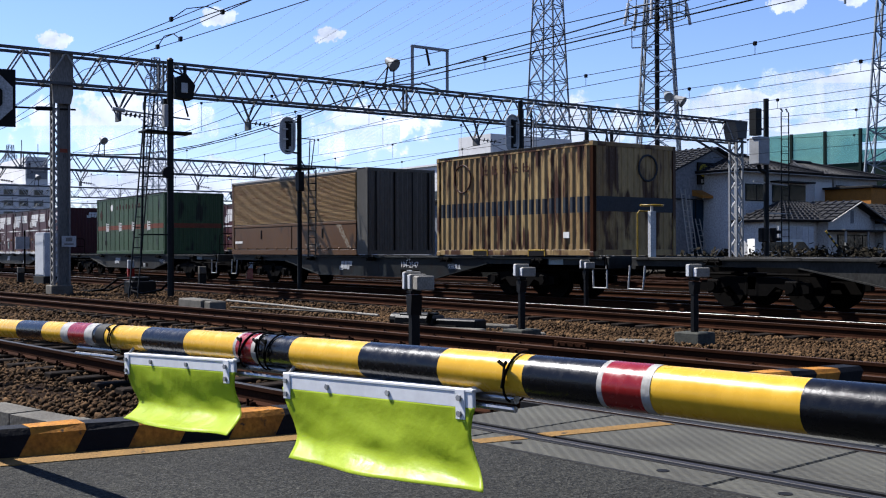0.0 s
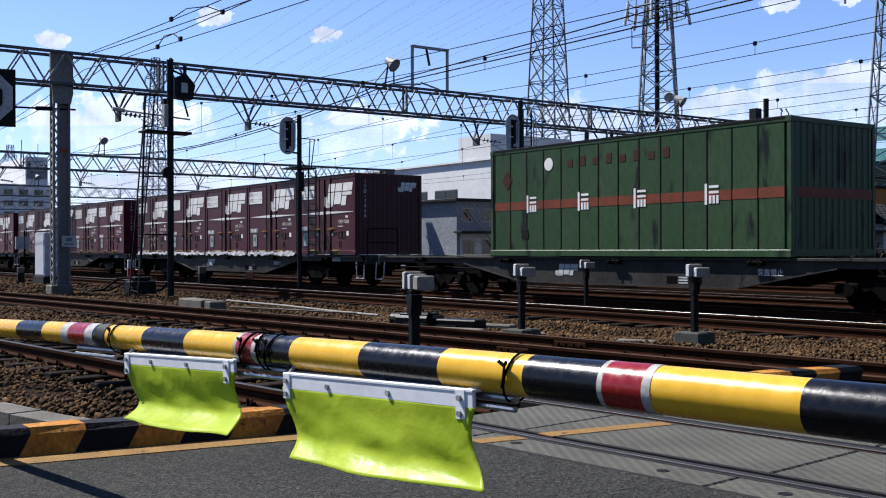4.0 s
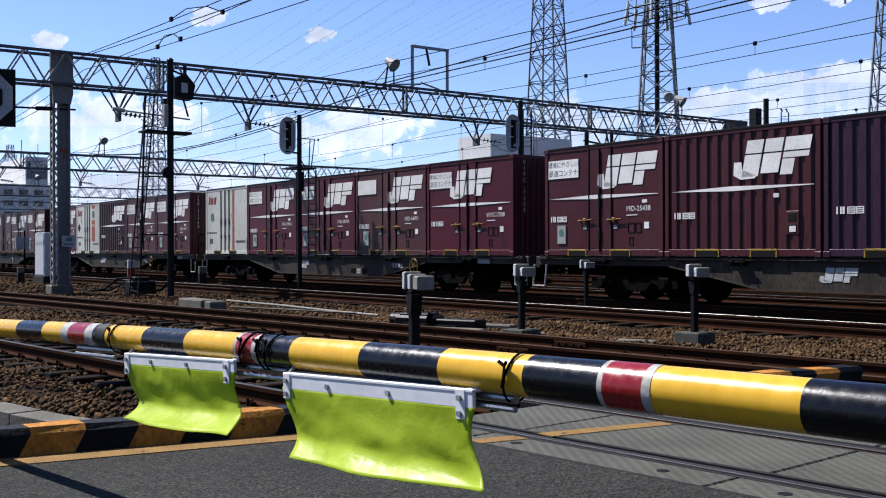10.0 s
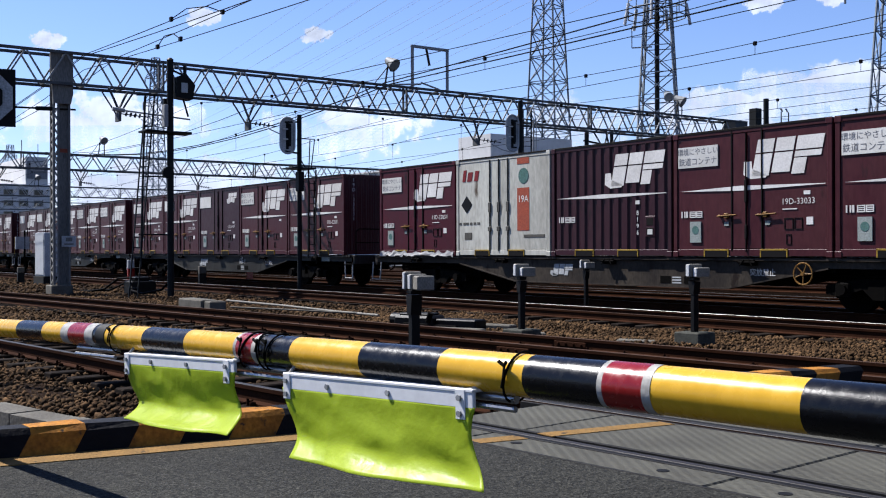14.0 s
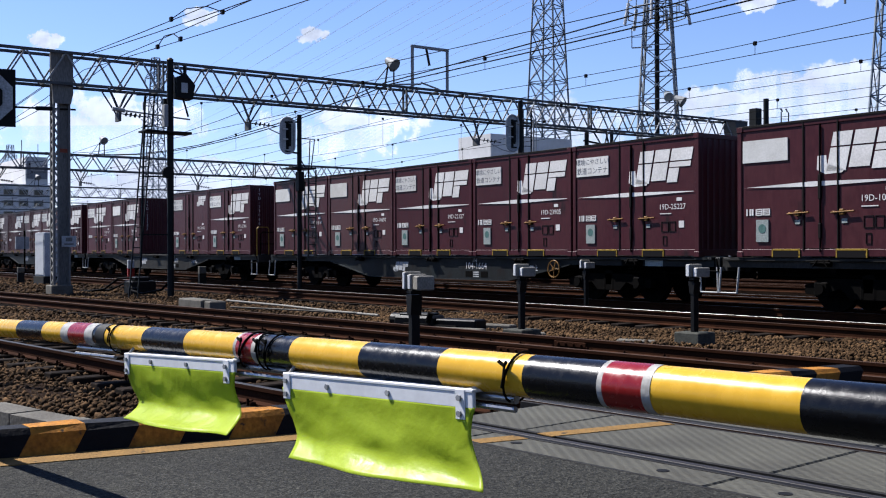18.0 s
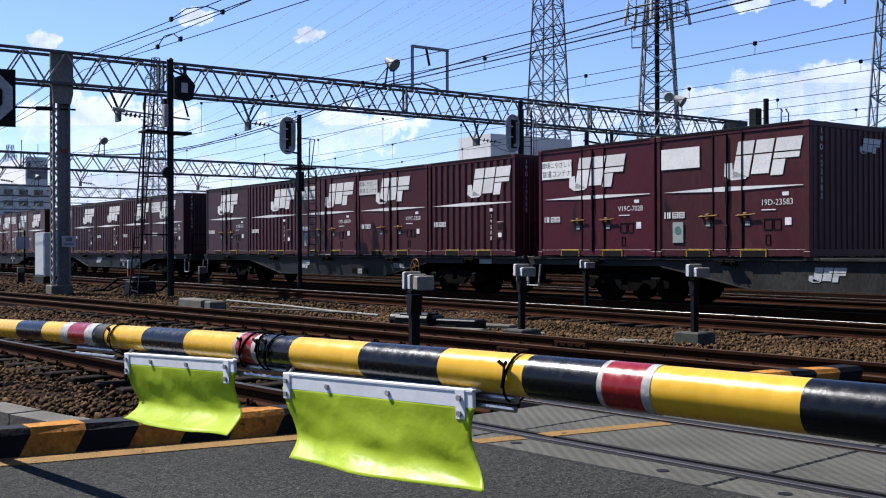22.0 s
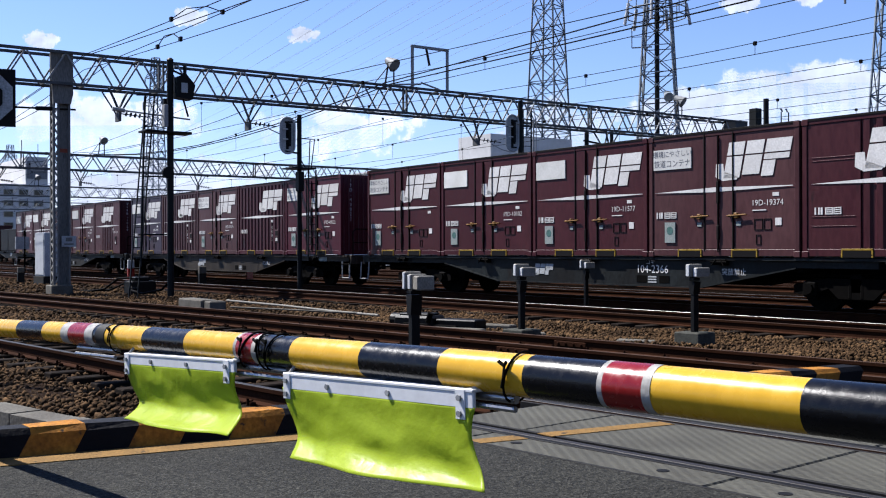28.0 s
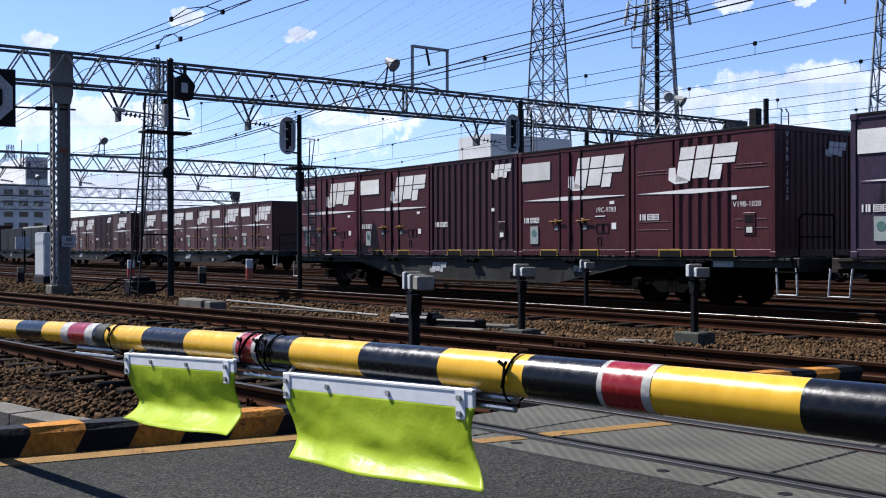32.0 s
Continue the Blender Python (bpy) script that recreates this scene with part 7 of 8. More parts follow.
for k in range(5):
    a = 0.9 + k * 1.1
    part("insulator_string", Mesh().rod((-76.6 + 3.4 * math.cos(a), 82 + 3.4 * math.sin(a), 24.2), (-76.6 + 3.0 * math.cos(a), 82 + 3.0 * math.sin(a), 26.4), 0.16, 8), M_CABINET, p2)
part("lamp", Mesh().rod((-74.6, 81.2, 16.9), (-74.0, 80.9, 16.4), 0.3, 14, 0.5), M_ZINC, p2)
pylon(-55.9, 92.6, 6.8, 2.6, 34, 11, ((26, 5),), M_ZINC, "galvanised lattice pylon beside the elevated road", turn=25)
pylon(-213.4, 79.9, 4.4, 1.2, 41, 14, ((27, 5), (32, 5), (37, 4.2)), M_ZINC, "slender lattice pylon far along the line", turn=10)
pylon(-367.2, 88.2, 7.0, 1.6, 36, 9, ((22, 6), (27, 6), (32, 5)), M_ZINC, "distant lattice pylon on the horizon", turn=10)
hv = thing("power_lines", "thin high-voltage conductors strung between pylons", "power line")
random.seed(7)
for i in range(16):
    y0, y1 = 60 + (i % 4) * 5, 88 + (i % 4) * 4
    z0, z1 = 42 + (i // 4) * 5.5 + (i % 4) * 0.8, 22 + (i // 4) * 5
    n = 16
    m = Mesh().path([(30 - 250 * k / n, y0 + (y1 - y0) * k / n, z0 + (z1 - z0) * k / n - 14 * k / n * (1 - k / n)) for k in range(n + 1)], 0.018, 4)
    part("conductor", m, M_HVWIRE, hv)


def window(parent, x0, z0, x1, z1, y, glass=M_GLASSDARK, frame=M_GATEW, axis="y"):
    """A framed window set on a wall that looks towards -y (or +x)."""
    def bx(a, b, c, d, lo, hi):
        return Mesh().box((a, y + lo, b), (c, y + hi, d)) if axis == "y" else Mesh().box((y - hi, a, b), (y - lo, c, d))
    w = part("window", bx(x0, z0, x1, z1, -0.03, 0.02), frame, parent)
    part("pane", bx(x0 + 0.07, z0 + 0.07, (x0 + x1) / 2 - 0.03, z1 - 0.07, -0.05, -0.031), glass, w)
    part("pane", bx((x0 + x1) / 2 + 0.03, z0 + 0.07, x1 - 0.07, z1 - 0.07, -0.05, -0.031), glass, w)
    return w


def tile_slope(parent, a, b, c, d, n, thick=0.12):
    """A tiled roof face from the eave a-b up to the ridge d-c: a slab, raised courses and rolls."""
    a, b, c, d = (Vector(p) for p in (a, b, c, d))
    up = (b - a).cross(d - a).normalized()
    up = up if up.z > 0 else -up
    low = [p - up * thick for p in (a, b, c, d)]
    slab = Mesh().add([a, b, c, d, *low], [(0, 1, 2, 3), (7, 6, 5, 4), (0, 4, 5, 1), (1, 5, 6, 2), (2, 6, 7, 3), (3, 7, 4, 0)])
    rf = part("roof", slab, M_ROOFTILE, parent, "grey clay tile roof face")
    for i in range(n):
        t = i / n
        part("tile_course", Mesh().bar(a.lerp(d, t) + up * 0.02, b.lerp(c, t) + up * 0.02, 0.10, 0.07, up), M_ROOFTILE, rf)
    k = max(3, int((b - a).length / 0.55))
    rolls = Mesh()
    for i in range(1, k):
        rolls.rod(a.lerp(b, i / k) + up * 0.02, d.lerp(c, i / k) + up * 0.02, 0.055, 5)
    tagged(part("tile_rolls", rolls, M_ROOFTILE, rf), kind="stuff")
    return rf


def box_walls(parent, w, d, h, material, z0=BED, name="wall"):
    """Four walls of a house; the front lies in the plane y = 0."""
    for a, b in (((0, 0, z0), (w, 0.22, h)), ((0, d - 0.22, z0), (w, d, h)), ((0, 0.22, z0), (0.22, d - 0.22, h)), ((w - 0.22, 0.22, z0), (w, d - 0.22, h))):
        part(name, Mesh().box(a, b), material, parent)


# sign maker's shop: the gable front looks along the line, the white side towards the yard
shop = thing("shop_building", "gabled sign shop, grey front and white boarded side", "building", m=pose(-47.05, 51.10, 0, 0, 0, 90))
SW, SL, EV, RG = 9.4, 8.2, 5.95, 7.78
part("wall", Mesh().prism([(0, BED), (SW, BED), (SW, EV), (SW / 2, RG), (0, EV)], 0, 0.25), M_WALLG, shop, "plain grey gable front")
side = part("side_wall", Mesh().box((0, 0.25, BED), (0.25, SL, EV)), M_WALLW, shop, "white boarded side wall")
for z in (2.95, 4.2, 5.0):
    part("board_seam", Mesh().box((-0.02, 0.25, z), (0.0, SL, z + 0.05)), M_WALLW, side)
part("side_wall", Mesh().box((SW - 0.25, 0.25, BED), (SW, SL, EV)), M_WALLW, shop)
part("side_wall", Mesh().box((0.25, SL - 0.25, BED), (SW - 0.25, SL, EV)), M_WALLW, shop)
tile_slope(shop, (-0.45, -0.35, EV - 0.12), (-0.45, SL + 0.3, EV - 0.12), (SW / 2, SL + 0.3, RG + 0.12), (SW / 2, -0.35, RG + 0.12), 12)
tile_slope(shop, (SW + 0.45, -0.35, EV - 0.12), (SW + 0.45, SL + 0.3, EV - 0.12), (SW / 2, SL + 0.3, RG + 0.12), (SW / 2, -0.35, RG + 0.12), 6)
part("gutter", Mesh().box((-0.58, -0.35, EV - 0.28), (-0.46, SL, EV - 0.16), 0.02), M_CABINET, shop)
part("downpipe", Mesh().rod((-0.08, 0.25, BED), (-0.08, 0.25, EV - 0.2), 0.06, 8), M_CABINET, shop)
part("stove_pipe", Mesh().path([(-0.25, 2.2, 4.9), (-0.45, 2.3, 5.3), (-0.6, 2.4, 5.6), (-0.6, 2.4, 6.75)], 0.09, 8), M_DARKSTEEL, shop)
part("pipe_cap", Mesh().rod((-0.6, 2.4, 6.75), (-0.6, 2.4, 6.95), 0.17, 10, 0.06), M_DARKSTEEL, shop)
for l0, l1, z0, z1 in ((0.55, 2.2, 4.4, 5.7), (3.3, 4.75, 4.35, 5.45), (6.3, 7.6, 4.3, 5.4)):
    w = part("window", Mesh().box((-0.06, l0, z0), (-0.001, l1, z1), 0.01), M_CABINET, shop, "white-framed side window")
    for k in (0, 1):
        part("pane", Mesh().box((-0.075, l0 + 0.08 + k * (l1 - l0) / 2, z0 + 0.08), (-0.061, l0 + (k + 1) * (l1 - l0) / 2 - 0.06, z1 - 0.08)), M_GLASSDARK, w)
part("balcony_rail", Mesh().box((-0.35, 0.5, 4.1), (-0.02, 2.3, 4.18), 0.01).box((-0.35, 0.5, 4.18), (-0.31, 2.3, 4.75), 0.01), M_DARKSTEEL, shop)
part("lower_panel", Mesh().box((-0.09, 1.4, BED), (-0.001, 8.0, 2.85), 0.02), M_CABINET, shop, "white cladding panel")
part("side_door", Mesh().box((-0.07, 0.35, BED), (-0.001, 1.3, 2.7), 0.02), M_WALLG, shop)
part("ledge", Mesh().box((-0.35, 0.3, 2.92), (-0.001, 8.1, 3.0), 0.01), M_CABINET, shop)


def shop_sign(x0, z0, w, h, label, at):
    """A dark sign with two yellow discs and rows of small pale characters that cannot be read."""
    sg = part("sign_board", Mesh().box((x0, -0.16, z0), (x0 + w, -0.02, z0 + h), 0.02), M_SIGNDARK, shop, label, at=at)
    for i, ch in enumerate("看板"):
        x = x0 + 0.16 * w + i * 0.27 * w
        d = part("disc", Mesh().disc((x, -0.175, z0 + h * 0.63), 0.128 * w, (0, 1, 0), 0.03, 24), M_SIGNYEL, sg)
        part("lettering", text_mesh(ch, 0.20 * w, M_SIGNDARK), None, d, at=pose(x, -0.195, z0 + h * 0.63) @ SIDE)
    bars = Mesh()
    for i in range(5):
        for j in range(4):
            bars.box((x0 + 0.60 * w + i * 0.075 * w, -0.175, z0 + h * (0.36 + 0.15 * j)), (x0 + 0.65 * w + i * 0.075 * w, -0.16, z0 + h * (0.45 + 0.15 * j)))
    for i in range(7):
        bars.box((x0 + 0.08 * w + i * 0.085 * w, -0.175, z0 + h * 0.08), (x0 + 0.14 * w + i * 0.085 * w, -0.16, z0 + h * 0.24))
    part("lettering", bars, M_GATEW, sg)
    return sg


shop_sign(2.93, 5.35, 3.3, 1.45, "dark sign board with two yellow discs", Matrix())
shop_sign(0, 3.35, 2.6, 1.0, "small dark sign board with yellow discs", pose(0, 6.5, 0, 0, 0, -90))
part("awning", Mesh().prism([(0, 4.62), (-0.9, 4.42), (-0.9, 4.58), (0, 4.98)], 2.5, 6.6, "x"), M_AWNING, shop, "orange awning")
part("shopfront", Mesh().box((2.55, -0.06, BED), (6.7, -0.005, 4.35)), M_SHOPBLUE, shop, "dark blue shutter front")
for i in range(5):
    part("shutter_rib", Mesh().box((2.7 + i * 0.8, -0.10, 3.0), (2.78 + i * 0.8, -0.06, 4.3)), M_DARKSTEEL, shop)
part("red_sign", Mesh().box((4.2, -0.12, 0.7), (5.2, -0.06, 1.6)), M_REDLOGO, shop)
part("shelf", Mesh().bar((0.6, -0.2, 4.35), (2.6, -0.2, 4.35), 0.3, 0.06), M_DARKSTEEL, shop)
for x0, h in ((1.35, 5.0), (1.75, 4.6), (2.75, 3.1)):
    ld = thing("ladder", "aluminium ladder leaning on the shop front", "ladder", "ladders at the shop", pose(-46.7, 51.10 + x0, 0, 0, 0, 90))
    for u in (-0.2, 0.2):
        part("rail", Mesh().bar((u, -0.75, BED), (u, 0.12, h), 0.07, 0.04), M_GATEW, ld)
    for i in range(1, int(h / 0.32)):
        t = i / int(h / 0.32)
        part("rung", Mesh().bar((-0.2, -0.75 + 0.87 * t, BED + (h - BED) * t), (0.2, -0.75 + 0.87 * t, BED + (h - BED) * t), 0.04, 0.04), M_GATEW, ld)


def panes(parent, x0, x1, z0, z1, n, y=0.0):
    w = part("window", Mesh().box((x0, y - 0.05, z0), (x1, y - 0.002, z1), 0.01), M_DARKSTEEL, parent)
    st = (x1 - x0) / n
    for i in range(n):
        part("pane", Mesh().box((x0 + i * st + 0.06, y - 0.07, z0 + 0.06), (x0 + (i + 1) * st - 0.04, y - 0.051, z1 - 0.06)), M_GLASSDARK, w)
    return w


def hip_roof(h, w, d, ev, rg, o=0.7, n=8):
    m = min(w, d) * 0.48
    a, b, c, e = (-o, -o, ev), (w + o, -o, ev), (w + o, d + o, ev), (-o, d + o, ev)
    p, q = ((m, d / 2, rg), (w - m, d / 2, rg)) if w >= d else ((w / 2, m, rg), (w / 2, d - m, rg))
    if w >= d:
        tile_slope(h, a, b, q, p, n)
        tile_slope(h, b, c, q, q, n)
        tile_slope(h, a, e, p, p, n)
        tile_slope(h, e, c, q, p, 3)
    part("ridge", Mesh().rod(Vector(p) + Vector((-0.2, 0, 0.1)), Vector(q) + Vector((0.2, 0, 0.1)), 0.15, 8), M_ROOFTILE, h)
    for u, v in ((a, p), (b, q)):
        part("hip_ridge", Mesh().rod(Vector(u) + Vector((0, 0, 0.05)), Vector(v) + Vector((0, 0, 0.08)), 0.10, 6), M_ROOFTILE, h)
    part("soffit", Mesh().box((-o + 0.05, -o + 0.05, ev - 0.16), (w + o - 0.05, d + o - 0.05, ev - 0.125)), M_WALLB, h)


def town_house(x, y, w, d, ev, rg, label):
    h = thing("house", label, "house", "houses beyond the yard", pose(x, y, 0, 0, 0, 90))
    box_walls(h, w, d, ev - 0.1, M_WALLB)
    hip_roof(h, w, d, ev, rg)
    return h


ha = town_house(-44.0, 54.6, 7.0, 6.0, 6.15, 7.35, "two-storey grey house with hipped tile roof and dark windows")
panes(ha, 3.2, 6.7, 4.15, 5.35, 2)
part("canopy", Mesh().box((3.0, -0.7, 5.45), (6.9, 0, 5.55)), M_DARKSTEEL, ha)
panes(ha, 0.5, 2.6, 4.2, 5.3, 2)
hb = town_house(-46.0, 64.2, 8.6, 7.0, 6.35, 7.5, "two-storey house with broad hipped tile roof and dark windows")
panes(hb, 3.4, 6.9, 4.35, 5.7, 3)
part("beige_panel", Mesh().box((0.9, -0.06, 4.5), (2.9, -0.002, 5.85), 0.01), M_WALLW, hb, "pale blind behind a balcony")
part("corner_post", Mesh().box((3.05, -0.14, BED), (3.25, -0.002, 6.1)), M_GATEW, hb)
part("grey_panel", Mesh().box((6.95, -0.05, 4.3), (8.3, -0.002, 5.8), 0.01), M_CABINET, hb)
hc = thing("house", "low wing with a tiled roof sloping to the yard", "house", "houses beyond the yard", pose(-40.0, 53.0, 0, 0, 0, 90))
box_walls(hc, 5.6, 2.6, 2.85, M_WALLB)
tile_slope(hc, (-0.4, -0.6, 2.85), (5.8, -0.6, 2.85), (5.8, 1.9, 4.1), (2.9, 1.9, 4.1), 8)
tile_slope(hc, (-0.4, -0.6, 2.85), (-0.4, 3.2, 2.85), (2.9, 1.9, 4.1), (2.9, 1.9, 4.1), 6)
tile_slope(hc, (-0.4, 3.2, 2.85), (5.8, 3.2, 2.85), (5.8, 1.9, 4.1), (2.9, 1.9, 4.1), 3)
panes(hc, 0.6, 2.4, 0.9, 2.2, 2)
hd = thing("house", "low gabled house with white barge boards and a dark porch", "house", "houses beyond the yard", pose(-39.2, 56.9, 0, 0, 0, 90))
box_walls(hd, 4.9, 6.5, 3.0, M_WALLB)
part("gable", Mesh().prism([(0, 3.0), (4.9, 3.0), (2.45, 3.95)], 0.0, 0.2), M_WALLB, hd)
for s_ in (0, 1):
    x0 = 5.5 if s_ else -0.6
    tile_slope(hd, (x0, -0.6, 2.85), (x0, 6.8, 2.85), (2.45, 6.8, 4.12), (2.45, -0.6, 4.12), 6)
    part("barge_board", Mesh().bar((x0, -0.64, 2.75), (2.45, -0.64, 4.02), 0.05, 0.18, (0, 1, 0)), M_GATEW, hd, "pale barge board")
part("vent", Mesh().box((2.3, -0.03, 2.7), (2.6, -0.002, 3.5)), M_WALLG, hd)
part("porch_roof", Mesh().box((-0.3, -1.4, 2.16), (5.6, -0.002, 2.28), 0.02), M_DARKSTEEL, hd)
for x in (-0.2, 2.1, 4.6):
    part("porch_post", Mesh().box((x, -1.35, BED), (x + 0.1, -1.25, 2.16)), M_GATEW, hd)
panes(hd, 0.9, 4.3, 0.3, 2.0, 4)
he = thing("house", "low house with a long dark tile roof", "house", "houses beyond the yard", pose(-38.6, 61.8, 0, 0, 0, 90))
box_walls(he, 9.0, 6.0, 2.7, M_WALLB)
tile_slope(he, (-0.5, -0.6, 2.7), (9.5, -0.6, 2.7), (9.5, 3.0, 4.1), (-0.5, 3.0, 4.1), 8)
tile_slope(he, (-0.5, 6.6, 2.7), (9.5, 6.6, 2.7), (9.5, 3.0, 4.1), (-0.5, 3.0, 4.1), 3)
panes(he, 1.0, 4.2, 0.7, 2.1, 3)
sh = thing("shed", "rust-orange clad upper wall between the houses", "shed")
part("wall", Mesh().box((-46.5, 66.3, BED), (-42.3, 71.5, 5.3), 0.03), M_AWNING, sh)
part("roof", Mesh().box((-46.8, 66.0, 5.3), (-42.0, 71.8, 5.45), 0.02), M_ROOFTILE, sh)
gh = thing("lean_to", "lean-to of pale corrugated sheets beside the low house", "lean-to")
for i in range(6):
    part("sheet", Mesh().box((-39.35 + 0.01 * (i % 2), 52.2 + i * 0.56, BED), (-39.25 + 0.01 * (i % 2), 52.74 + i * 0.56, 2.45), 0.01), M_CABINET if i > 3 else M_SIGNAL, gh)
sp = thing("striped_gate", "slanting gate bar banded yellow and black behind the yard wall", "gate")
for i in range(10):
    a, b = Vector((-33.25, 48.05, 2.05)), Vector((-32.75, 48.75, 0.9))
    part("band", Mesh().rod(a.lerp(b, i / 10), a.lerp(b, (i + 1) / 10), 0.055, 8), M_GATEK if i % 2 else M_GATEY, sp)
part("post", Mesh().box((-32.85, 48.65, BED), (-32.6, 48.9, 0.95), 0.02), M_DARKSTEEL, sp)
lm = thing("lattice_mast", "pale galvanised lattice mast with cross bars before the shop", "mast", m=pose(-41.97, 41.0, 0))
for dx in (-0.24, 0.24):
    for dy in (-0.24, 0.24):
        part("leg", Mesh().box((dx - 0.04, dy - 0.04, BED), (dx + 0.04, dy + 0.04, 6.4), 0.006), M_GATEW, lm)
lat = Mesh()
for i in range(16):
    z, zz, k = BED + 6.6 * i / 16, BED + 6.6 * (i + 1) / 16, 1 if i % 2 else -1
    lat.bar((0.26, -0.24 * k, z), (0.26, 0.24 * k, zz), 0.05, 0.03, (1, 0, 0)).bar((-0.24 * k, -0.26, z), (0.24 * k, -0.26, zz), 0.05, 0.03, (0, 1, 0))
part("lacing", lat, M_GATEW, lm)
part("cross_bar", Mesh().bar((0, -1.7, 6.95), (0, 0.5, 6.75), 0.09, 0.09).bar((0, -1.4, 6.4), (0, 0.4, 6.35), 0.07, 0.07).rod((0, 0.35, 6.3), (0, 0.35, 7.6), 0.10, 8).rod((0, -1.5, 6.2), (0, -1.5, 7.4), 0.12, 8), M_DARKSTEEL, lm)

wall_ = thing("yard_wall", "low grey block wall with weeds along the far side of the yard", "wall")
part("wall", Mesh().box((-60, 44.5, BED), (-8, 44.7, 0.75), 0.01), M_CONCRETE, wall_)
part("coping", Mesh().box((-60, 44.46, 0.75), (-8, 44.74, 0.82), 0.01), M_CONCRETE, wall_)
van = thing("parked_van", "white van parked behind the yard wall", "van", m=pose(-36.9, 47.0, BED, 0, 0, 52))
part("body", Mesh().prism([(0, 0.35), (3.6, 0.35), (3.6, 1.0), (3.1, 1.15), (2.5, 1.85), (0.0, 1.9)], 0, 1.6), M_SIGN, van)
part("windscreen", Mesh().prism([(2.62, 1.72), (3.02, 1.22), (2.2, 1.22), (2.2, 1.72)], -0.01, 0.02), M_GLASSDARK, van)
part("side_window", Mesh().box((0.4, -0.01, 1.22), (2.05, 0.02, 1.72)), M_GLASSDARK, van)
for x in (0.7, 2.9):
    wh = part("wheel", Mesh().rod((x, -0.02, 0.3), (x, 0.18, 0.3), 0.3, 16), M_BLACK, van)
    part("rim", Mesh().disc((x, -0.025, 0.3), 0.17, (0, 1, 0), 0.02), M_GALV, wh)

# elevated road with green sound barriers
er = thing("elevated_road", "elevated road with translucent green sound barriers", "viaduct", m=pose(-77.5, 99.7, 0, 0, 0, 5.7))
part("girder", Mesh().box((0, 0, 7.4), (120, 9, 10.2), 0.05), M_BARRIERDK, er)
for i in range(31):
    x = 4 * i
    part("post", Mesh().box((x - 0.14, -0.25, 8.2), (x + 0.14, 0.05, 13.75)), M_BARRIERDK, er)
    if i < 30:
        gap = i % 7 in (3, 4, 6)
        part("panel", Mesh().box((x + 0.15, -0.12, 12.25 if gap else 10.2), (x + 3.85, -0.06, 13.7)), M_BARRIER, er)
        if gap:
            part("panel", Mesh().box((x + 0.15, -0.12, 10.2), (x + 3.85, -0.06, 11.45)), M_BARRIER, er)
for x in (8, 40, 72, 104):
    part("pier", Mesh().box((x, 2.5, BED), (x + 2, 6.5, 7.4), 0.1), M_CONCRETE, er)

# long white works building behind the yard
wk = thing("works_building", "long white works building with window bands and roof boxes", "building")
part("wall", Mesh().box((-98, 55, BED), (-70.0, 55.4, 8.6)).box((-98, 75, BED), (-70.0, 75.4, 8.6)).box((-70.4, 55.4, BED), (-70.0, 75, 8.6)).box((-98, 55.4, BED), (-97.6, 75, 8.6)), M_WALLW, wk)
part("roof", Mesh().box((-98.2, 54.8, 8.6), (-69.8, 75.6, 8.78)), M_WALLW, wk)
for z0, z1 in ((1.4, 2.8), (5.0, 6.4)):
    x = -96.5
    while x < -74:
        window(wk, x, z0, x + 3.4, z1, 55.0, frame=M_WALLG)
        x += 4.6
part("canopy", Mesh().box((-98, 53.6, 4.0), (-72, 55, 4.2)), M_WALLG, wk)
part("roof_box", Mesh().box((-74.4, 54.9, 8.78), (-69.9, 64, 10.8)), M_WALLW, wk)
ls = Mesh()
for r_, z in enumerate((7.2, 7.9)):
    for i in range(7 - r_):
        ls.box((-97.8 + i * 0.85 + r_ * 1.3, 54.9, z), (-97.25 + i * 0.85 + r_ * 1.3, 54.99, z + 0.5))
part("wall_lettering", ls, M_SIGNDARK, wk)
lowb = thing("yard_office", "low dark two-storey yard office with lit windows", "building")
part("wall", Mesh().box((-74, 46.3, BED), (-63, 51.5, 4.7)), M_WALLG, lowb)
part("roof", Mesh().box((-74.4, 45.9, 4.7), (-62.5, 51.9, 4.9), 0.02), M_ROOFTILE, lowb)
part("canopy", Mesh().box((-63, 46.0, 2.35), (-61.9, 51.6, 2.5), 0.02), M_DARKSTEEL, lowb)
part("lower_front", Mesh().box((-63, 46.6, BED), (-62.96, 51.3, 2.3)), M_WALLB, lowb)
for y in (46.8, 48.6, 50.2):
    window(lowb, y, 3.2, y + 1.1, 4.2, -63.0, axis="x")
    window(lowb, y, 0.6, y + 1.1, 1.9, -62.96, axis="x")
part("air_unit", Mesh().box((-63, 49.75, 2.7), (-62.6, 50.15, 3.1), 0.03), M_SIGNAL, lowb)
part("stair", Mesh().bar((-62.6, 47.2, 3.9), (-62.6, 50.6, 0.4), 0.08, 0.08).bar((-62.3, 47.2, 4.6), (-62.3, 50.6, 1.2), 0.05, 0.05), M_GALV, lowb)

